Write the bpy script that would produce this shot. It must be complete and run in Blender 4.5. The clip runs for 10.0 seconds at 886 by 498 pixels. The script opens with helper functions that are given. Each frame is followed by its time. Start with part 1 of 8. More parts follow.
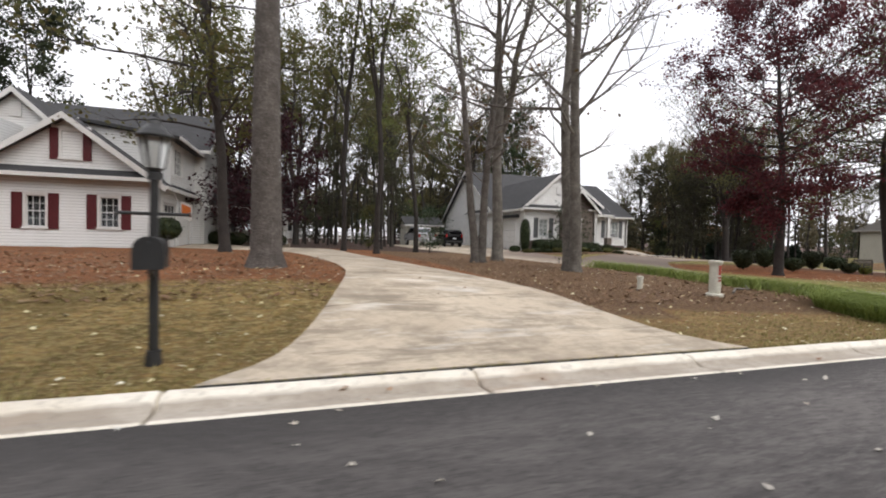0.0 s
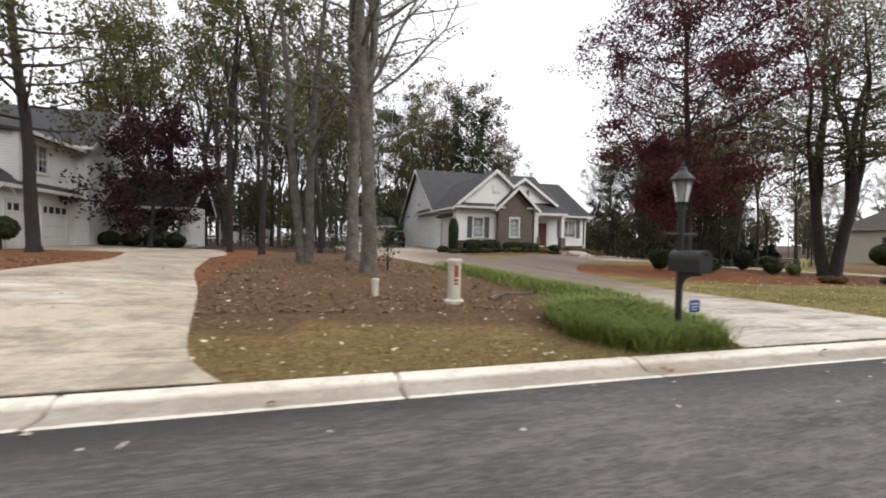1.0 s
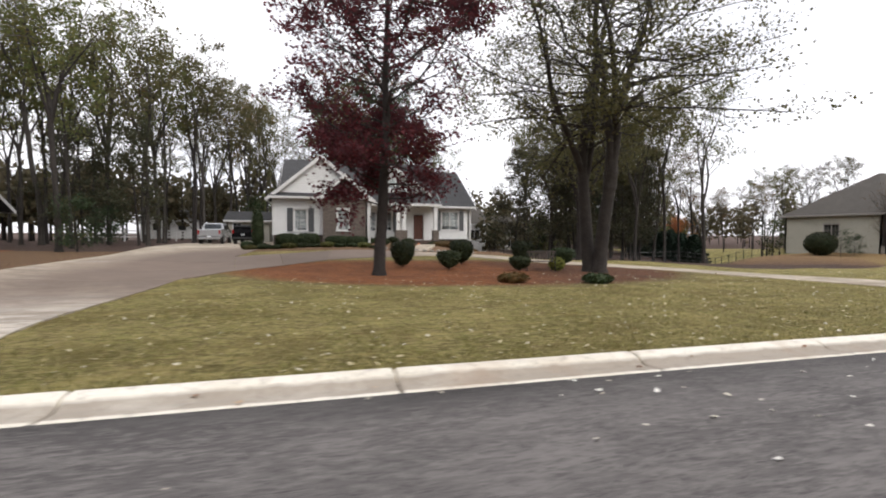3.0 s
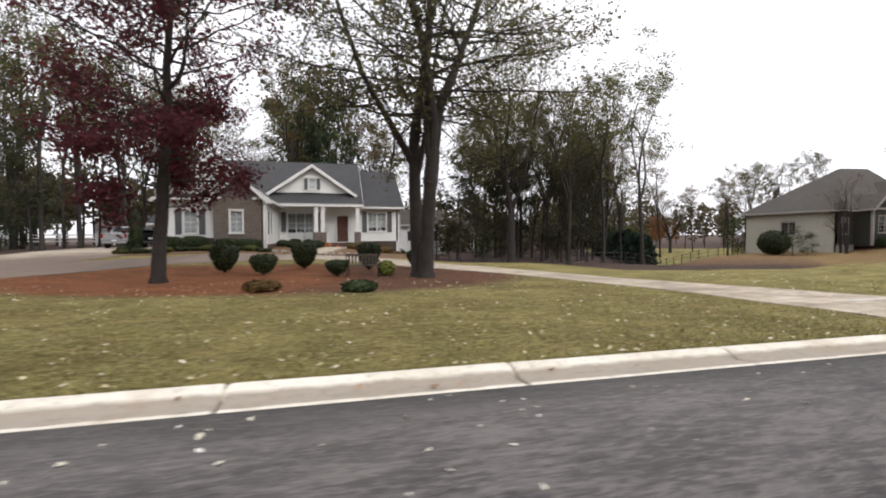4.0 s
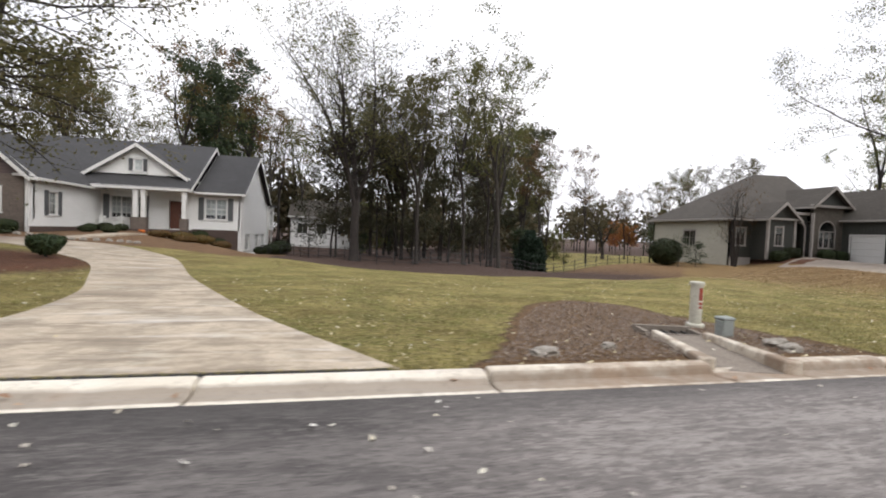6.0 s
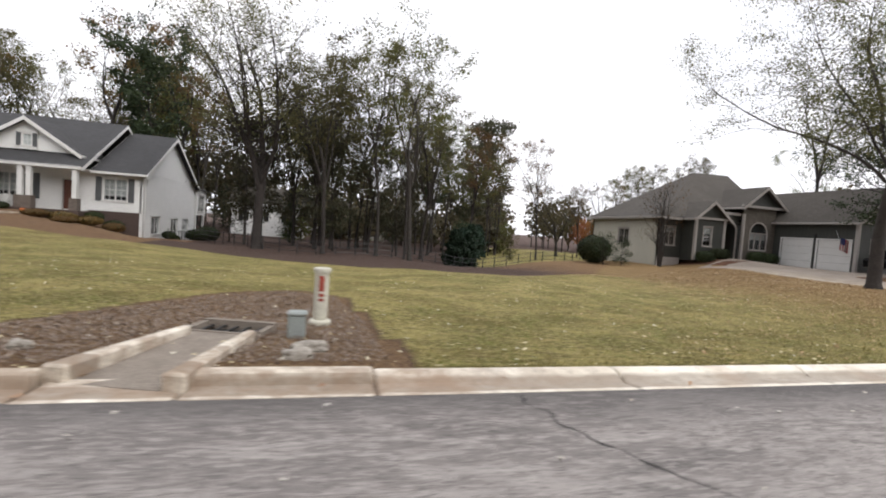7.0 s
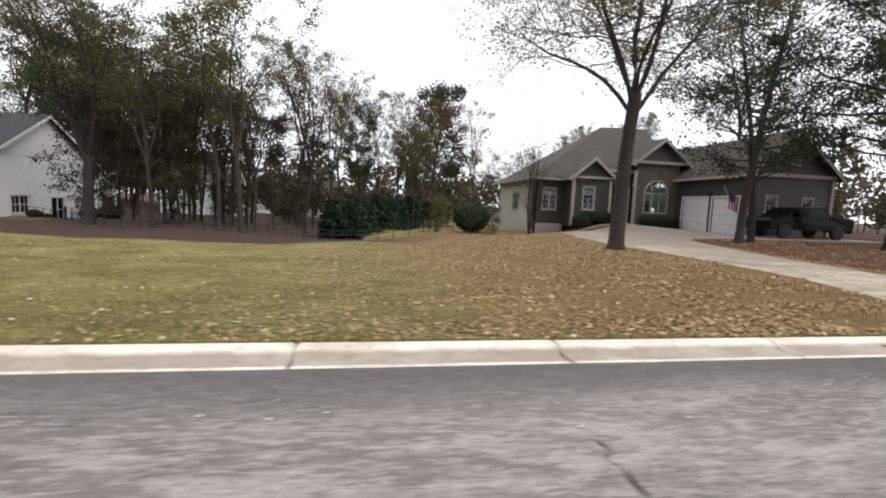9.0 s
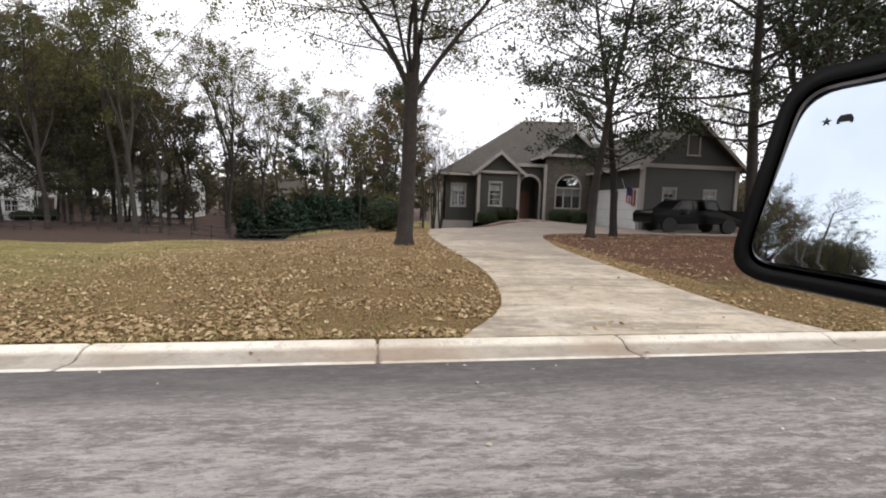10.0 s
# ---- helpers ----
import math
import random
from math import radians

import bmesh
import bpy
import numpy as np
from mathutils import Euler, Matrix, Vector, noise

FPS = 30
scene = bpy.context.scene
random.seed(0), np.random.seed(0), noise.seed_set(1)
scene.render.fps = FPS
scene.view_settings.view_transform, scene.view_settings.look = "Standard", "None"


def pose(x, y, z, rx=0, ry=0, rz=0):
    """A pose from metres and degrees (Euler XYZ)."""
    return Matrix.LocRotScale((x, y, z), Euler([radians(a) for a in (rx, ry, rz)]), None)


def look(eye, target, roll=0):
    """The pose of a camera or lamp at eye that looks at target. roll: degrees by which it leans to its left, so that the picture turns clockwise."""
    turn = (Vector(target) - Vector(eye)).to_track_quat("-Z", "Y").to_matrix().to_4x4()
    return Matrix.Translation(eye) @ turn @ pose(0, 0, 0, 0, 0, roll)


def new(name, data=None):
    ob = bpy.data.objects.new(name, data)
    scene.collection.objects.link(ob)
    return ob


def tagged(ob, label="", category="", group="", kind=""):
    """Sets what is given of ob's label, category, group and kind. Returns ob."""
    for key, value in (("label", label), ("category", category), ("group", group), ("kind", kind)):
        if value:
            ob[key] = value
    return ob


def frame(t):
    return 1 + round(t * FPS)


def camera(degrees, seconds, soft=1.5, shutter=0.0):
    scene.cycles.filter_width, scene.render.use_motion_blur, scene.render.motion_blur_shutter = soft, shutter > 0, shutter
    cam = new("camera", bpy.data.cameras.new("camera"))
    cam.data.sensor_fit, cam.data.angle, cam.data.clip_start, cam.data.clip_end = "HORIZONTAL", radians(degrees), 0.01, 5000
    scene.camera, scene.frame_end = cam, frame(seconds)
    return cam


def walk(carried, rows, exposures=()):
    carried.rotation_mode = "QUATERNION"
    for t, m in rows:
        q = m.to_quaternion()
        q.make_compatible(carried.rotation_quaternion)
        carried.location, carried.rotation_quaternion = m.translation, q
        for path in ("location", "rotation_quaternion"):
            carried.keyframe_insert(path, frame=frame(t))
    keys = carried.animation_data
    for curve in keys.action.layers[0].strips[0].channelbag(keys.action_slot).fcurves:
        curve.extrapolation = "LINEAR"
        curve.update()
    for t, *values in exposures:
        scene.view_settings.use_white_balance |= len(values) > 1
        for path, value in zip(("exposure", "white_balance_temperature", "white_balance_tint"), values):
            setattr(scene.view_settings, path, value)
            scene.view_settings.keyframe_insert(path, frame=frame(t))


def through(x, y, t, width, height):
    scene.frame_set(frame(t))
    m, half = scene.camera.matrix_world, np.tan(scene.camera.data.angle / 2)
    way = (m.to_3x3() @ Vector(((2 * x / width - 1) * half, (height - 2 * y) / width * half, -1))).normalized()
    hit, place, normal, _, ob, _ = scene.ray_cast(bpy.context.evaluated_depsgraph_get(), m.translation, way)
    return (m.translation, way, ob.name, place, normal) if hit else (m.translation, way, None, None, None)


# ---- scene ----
cam = camera(90.22, 10.0, soft=1.9, shutter=0.2)
# seconds, eye, yaw to the left from +y, pitch up, roll
PATH = [
    (0, (1.210, -4.016, 1.558), -17.64, -1.61, 1.42),
    (0.5, (4.663, -4.071, 1.547), -17.32, -1.30, 2.07),
    (1, (8.255, -4.121, 1.540), -16.49, -1.36, 1.16),
    (1.5, (12.040, -4.159, 1.541), -15.95, -1.61, 1.00),
    (2, (15.907, -4.185, 1.546), -15.64, -1.87, 0.85),
    (2.5, (19.815, -4.217, 1.547), -15.11, -1.93, 0.45),
    (3, (23.691, -4.236, 1.543), -14.68, -1.97, 0.24),
    (4.5, (35.525, -4.228, 1.516), -13.82, -1.71, -0.54),
    (5, (39.536, -4.254, 1.508), -13.12, -1.91, -0.39),
    (5.5, (43.484, -4.289, 1.505), -12.68, -2.05, 0.88),
    (7, (54.390, -4.159, 1.504), -13.95, -2.60, 4.02),
    (7.5, (58.578, -4.108, 1.496), -12.60, -4.26, 3.30),
    (8, (62.733, -4.071, 1.480), -10.65, -4.84, 2.02),
    (8.5, (66.849, -4.039, 1.466), -9.57, -5.49, 2.75),
    (9, (70.996, -4.014, 1.456), -8.58, -5.64, 2.42),
    (9.5, (75.170, -3.989, 1.446), -7.72, -5.52, 1.15),
    (9.9, (78.519, -3.935, 1.440), -7.50, -5.54, 1.67),
    (9.967, (79.356, -3.921, 1.438), -7.45, -5.55, 1.80),
    (10, (79.356, -3.921, 1.438), -7.45, -5.55, 1.80),
]


def aim(eye, yaw, pitch, roll):
    a, b = radians(yaw), radians(pitch)
    ahead = Vector((-math.sin(a) * math.cos(b), math.cos(a) * math.cos(b), math.sin(b)))
    return look(eye, Vector(eye) + ahead, roll)


walk(cam, [(t, aim(eye, yaw, pitch, roll)) for t, eye, yaw, pitch, roll in PATH])

# ---- sky and light: bright overcast ----
world = bpy.data.worlds.new("overcast_sky")
scene.world = world
world.use_nodes = True
wn, wl = world.node_tree.nodes, world.node_tree.links
wn.clear()
sky = wn.new("ShaderNodeTexSky")
sky.sky_type = "NISHITA"
sky.sun_disc = False
sky.sun_elevation, sky.sun_rotation = radians(41), radians(145)
sky.air_density, sky.dust_density = 1.0, 3.0
grey = wn.new("ShaderNodeHueSaturation")
grey.inputs["Saturation"].default_value = 0.35
wl.new(sky.outputs[0], grey.inputs["Color"])
coord = wn.new("ShaderNodeTexCoord")
cloud = wn.new("ShaderNodeTexNoise")
cloud.inputs["Scale"].default_value, cloud.inputs["Detail"].default_value = 2.2, 6
wl.new(coord.outputs["Generated"], cloud.inputs["Vector"])
ramp = wn.new("ShaderNodeValToRGB")
ramp.color_ramp.elements[0].position, ramp.color_ramp.elements[1].position = 0.35, 0.7
ramp.color_ramp.elements[0].color, ramp.color_ramp.elements[1].color = (8.8, 8.8, 9.5, 1), (11.2, 10.95, 11.1, 1)
wl.new(cloud.outputs["Fac"], ramp.inputs[0])
veil = wn.new("ShaderNodeMix")
veil.data_type = "RGBA"
veil.inputs["Factor"].default_value = 0.8
wl.new(grey.outputs[0], veil.inputs["A"])
wl.new(ramp.outputs[0], veil.inputs["B"])
back = wn.new("ShaderNodeBackground")
back.inputs["Strength"].default_value = 0.13
wl.new(veil.outputs["Result"], back.inputs["Color"])
wl.new(back.outputs[0], wn.new("ShaderNodeOutputWorld").inputs[0])

sun = new("sun", bpy.data.lights.new("sun", "SUN"))
sun.data.energy, sun.data.angle, sun.data.color = 1.25, radians(45), (1.0, 0.96, 0.915)
sun.matrix_world = look((20, -29, 31), (0, 0, 0))
scene.view_settings.exposure = 0.27

# ---- materials ----
def graph(name):
    m = bpy.data.materials.new(name)
    m.use_nodes = True
    n = m.node_tree.nodes
    return m, n, m.node_tree.links, n["Principled BSDF"]


def noise_of(n, l, scale, detail=4.0, vec=None, rough=0.6):
    t = n.new("ShaderNodeTexNoise")
    t.inputs["Scale"].default_value, t.inputs["Detail"].default_value, t.inputs["Roughness"].default_value = scale, detail, rough
    if vec is not None:
        l.new(vec, t.inputs["Vector"])
    return t.outputs["Fac"]


def ramp_of(n, l, fac, lo, hi):
    r = n.new("ShaderNodeMapRange")
    r.inputs["From Min"].default_value, r.inputs["From Max"].default_value = lo, hi
    l.new(fac, r.inputs["Value"])
    return r.outputs["Result"]


def blend(n, l, fac, a, b, mode="MIX"):
    x = n.new("ShaderNodeMix")
    x.data_type, x.blend_type = "RGBA", mode
    for key, v in (("Factor", fac), ("A", a), ("B", b)):
        if isinstance(v, (int, float)):
            x.inputs[key].default_value = v
        elif isinstance(v, tuple):
            x.inputs[key].default_value = (*v, 1)
        else:
            l.new(v, x.inputs[key])
    return x.outputs["Result"]


def maths(n, l, op, a, b=0.0):
    x = n.new("ShaderNodeMath")
    x.operation = op
    for i, v in enumerate((a, b)):
        if isinstance(v, (int, float)):
            x.inputs[i].default_value = v
        else:
            l.new(v, x.inputs[i])
    return x.outputs[0]


def bumped(n, l, bsdf, height, strength, distance):
    b = n.new("ShaderNodeBump")
    b.inputs["Strength"].default_value, b.inputs["Distance"].default_value = strength, distance
    l.new(height, b.inputs["Height"])
    l.new(b.outputs[0], bsdf.inputs["Normal"])


def surf(name, c1, c2, scale=3.0, rough=0.8, bump=0.3, fine=40.0, metal=0.0, vary=0.0, depth=0.01, spec=0.5):
    """A plain surface: two tones at a large scale, grain and relief at a fine one."""
    m, n, l, b = graph(name)
    pos = n.new("ShaderNodeTexCoord").outputs["Object"]
    big = ramp_of(n, l, noise_of(n, l, scale, 5, pos), 0.35, 0.65)
    small = noise_of(n, l, fine, 3, pos)
    c = blend(n, l, big, c1, c2)
    c = blend(n, l, ramp_of(n, l, small, 0.3, 0.75), c, tuple(v * 0.72 for v in c2))
    if vary:
        info = n.new("ShaderNodeObjectInfo")
        h = n.new("ShaderNodeHueSaturation")
        l.new(maths(n, l, "ADD", maths(n, l, "MULTIPLY", info.outputs["Random"], vary), 1 - vary / 2), h.inputs["Value"])
        l.new(maths(n, l, "ADD", maths(n, l, "MULTIPLY", info.outputs["Random"], vary * 0.08), 0.5 - vary * 0.04), h.inputs["Hue"])
        l.new(c, h.inputs["Color"])
        c = h.outputs[0]
    l.new(c, b.inputs["Base Color"])
    b.inputs["Roughness"].default_value, b.inputs["Metallic"].default_value = rough, metal
    b.inputs["Specular IOR Level"].default_value = spec
    if bump:
        bumped(n, l, b, small, bump, depth)
    return m


def foliage(name, c1, c2, c3, through=0.25):
    """Leaves: each one its own tone, a little light passing through."""
    m, n, l, b = graph(name)
    geo = n.new("ShaderNodeNewGeometry")
    info = n.new("ShaderNodeObjectInfo")
    r = geo.outputs["Random Per Island"]
    c = blend(n, l, r, c1, c2)
    c = blend(n, l, ramp_of(n, l, maths(n, l, "FRACT", maths(n, l, "MULTIPLY", r, 7.31)), 0.55, 1.0), c, c3)
    h = n.new("ShaderNodeHueSaturation")
    l.new(maths(n, l, "ADD", maths(n, l, "MULTIPLY", info.outputs["Random"], 0.5), 0.75), h.inputs["Value"])
    l.new(maths(n, l, "ADD", maths(n, l, "MULTIPLY", info.outputs["Random"], 0.04), 0.48), h.inputs["Hue"])
    l.new(c, h.inputs["Color"])
    l.new(h.outputs[0], b.inputs["Base Color"])
    b.inputs["Roughness"].default_value = 0.6
    b.inputs["Specular IOR Level"].default_value = 0.25
    t = n.new("ShaderNodeBsdfTranslucent")
    l.new(h.outputs[0], t.inputs["Color"])
    mix = n.new("ShaderNodeMixShader")
    mix.inputs[0].default_value = through
    l.new(b.outputs[0], mix.inputs[1])
    l.new(t.outputs[0], mix.inputs[2])
    l.new(mix.outputs[0], n["Material Output"].inputs["Surface"])
    return m


def siding_of(name, c1, c2, lap=0.14, upright=False):
    """Painted lap siding (upright: board and batten) with real-size courses."""
    m, n, l, b = graph(name)
    pos = n.new("ShaderNodeNewGeometry").outputs["Position"]
    sep = n.new("ShaderNodeSeparateXYZ")
    l.new(pos, sep.inputs[0])
    run = maths(n, l, "ADD", sep.outputs["X"], sep.outputs["Y"]) if upright else sep.outputs["Z"]
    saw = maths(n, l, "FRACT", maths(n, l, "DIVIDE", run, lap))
    if upright:
        saw = maths(n, l, "LESS_THAN", saw, 0.15)
    stain = ramp_of(n, l, noise_of(n, l, 0.9, 6, pos), 0.35, 0.75)
    c = blend(n, l, stain, c1, c2)
    c = blend(n, l, ramp_of(n, l, noise_of(n, l, 25, 3, pos), 0.45, 0.8), c, tuple(v * 0.9 for v in c2))
    # dark line paints the shade that each lap drops on the course below
    lap_shade = maths(n, l, "GREATER_THAN", saw, 0.86)
    c = blend(n, l, maths(n, l, "MULTIPLY", lap_shade, 0.0 if upright else 0.6), c, tuple(v * 0.35 for v in c2))
    l.new(c, b.inputs["Base Color"])
    b.inputs["Roughness"].default_value = 0.55
    flip = maths(n, l, "SUBTRACT", 1.0, saw)
    bumped(n, l, b, flip if not upright else saw, 0.9, 0.03)
    return m


def shingles_of(name, c1, c2):
    m, n, l, b = graph(name)
    pos = n.new("ShaderNodeNewGeometry").outputs["Position"]
    sep, com = n.new("ShaderNodeSeparateXYZ"), n.new("ShaderNodeCombineXYZ")
    l.new(pos, sep.inputs[0])
    l.new(maths(n, l, "ADD", sep.outputs["X"], maths(n, l, "MULTIPLY", sep.outputs["Y"], 0.73)), com.inputs[0])
    l.new(maths(n, l, "MULTIPLY", sep.outputs["Z"], 1.7), com.inputs[1])
    t = n.new("ShaderNodeTexBrick")
    t.inputs["Scale"].default_value = 1.0
    t.inputs["Brick Width"].default_value, t.inputs["Row Height"].default_value = 0.33, 0.145
    t.inputs["Mortar Size"].default_value, t.inputs["Bias"].default_value = 0.008, -0.1
    t.inputs["Color1"].default_value, t.inputs["Color2"].default_value = (*c1, 1), (*c2, 1)
    t.inputs["Mortar"].default_value = (*[v * 0.45 for v in c1], 1)
    l.new(com.outputs[0], t.inputs["Vector"])
    c = blend(n, l, maths(n, l, "MULTIPLY", ramp_of(n, l, noise_of(n, l, 0.5, 5, pos), 0.4, 0.7), 0.5), t.outputs["Color"], tuple(v * 0.7 for v in c2))
    c = blend(n, l, maths(n, l, "MULTIPLY", noise_of(n, l, 70, 2, pos), 0.4), c, tuple(v * 1.5 for v in c2))
    l.new(c, b.inputs["Base Color"])
    b.inputs["Roughness"].default_value = 0.9
    bumped(n, l, b, t.outputs["Fac"], -0.5, 0.01)
    return m


def stone_of(name, c1, c2, wide=0.42, high=0.13):
    """Ledge stone: uneven courses of split stones with deep joints."""
    m, n, l, b = graph(name)
    pos = n.new("ShaderNodeNewGeometry").outputs["Position"]
    sep, com = n.new("ShaderNodeSeparateXYZ"), n.new("ShaderNodeCombineXYZ")
    l.new(pos, sep.inputs[0])
    l.new(maths(n, l, "ADD", sep.outputs["X"], sep.outputs["Y"]), com.inputs[0])
    l.new(maths(n, l, "ADD", sep.outputs["Z"], maths(n, l, "MULTIPLY", noise_of(n, l, 2.5, 3, pos), 0.09)), com.inputs[1])
    t = n.new("ShaderNodeTexBrick")
    t.inputs["Scale"].default_value, t.inputs["Brick Width"].default_value, t.inputs["Row Height"].default_value = 1.0, wide, high
    t.inputs["Mortar Size"].default_value, t.squash, t.squash_frequency = 0.012, 0.7, 3
    t.inputs["Color1"].default_value, t.inputs["Color2"].default_value = (*c1, 1), (*c2, 1)
    t.inputs["Mortar"].default_value = (*[v * 0.4 for v in c1], 1)
    l.new(com.outputs[0], t.inputs["Vector"])
    c = blend(n, l, ramp_of(n, l, noise_of(n, l, 9, 5, pos), 0.3, 0.7), t.outputs["Color"], tuple(v * 0.75 for v in c2))
    l.new(c, b.inputs["Base Color"])
    b.inputs["Roughness"].default_value = 0.85
    bumped(n, l, b, maths(n, l, "SUBTRACT", noise_of(n, l, 12, 4, pos), t.outputs["Fac"]), 0.9, 0.03)
    return m


def glass_of(name, tint, rough=0.03):
    m, n, l, b = graph(name)
    b.inputs["Base Color"].default_value = (*tint, 1)
    b.inputs["Roughness"].default_value = rough
    b.inputs["IOR"].default_value = 1.5
    b.inputs["Transmission Weight"].default_value = 1.0
    return m


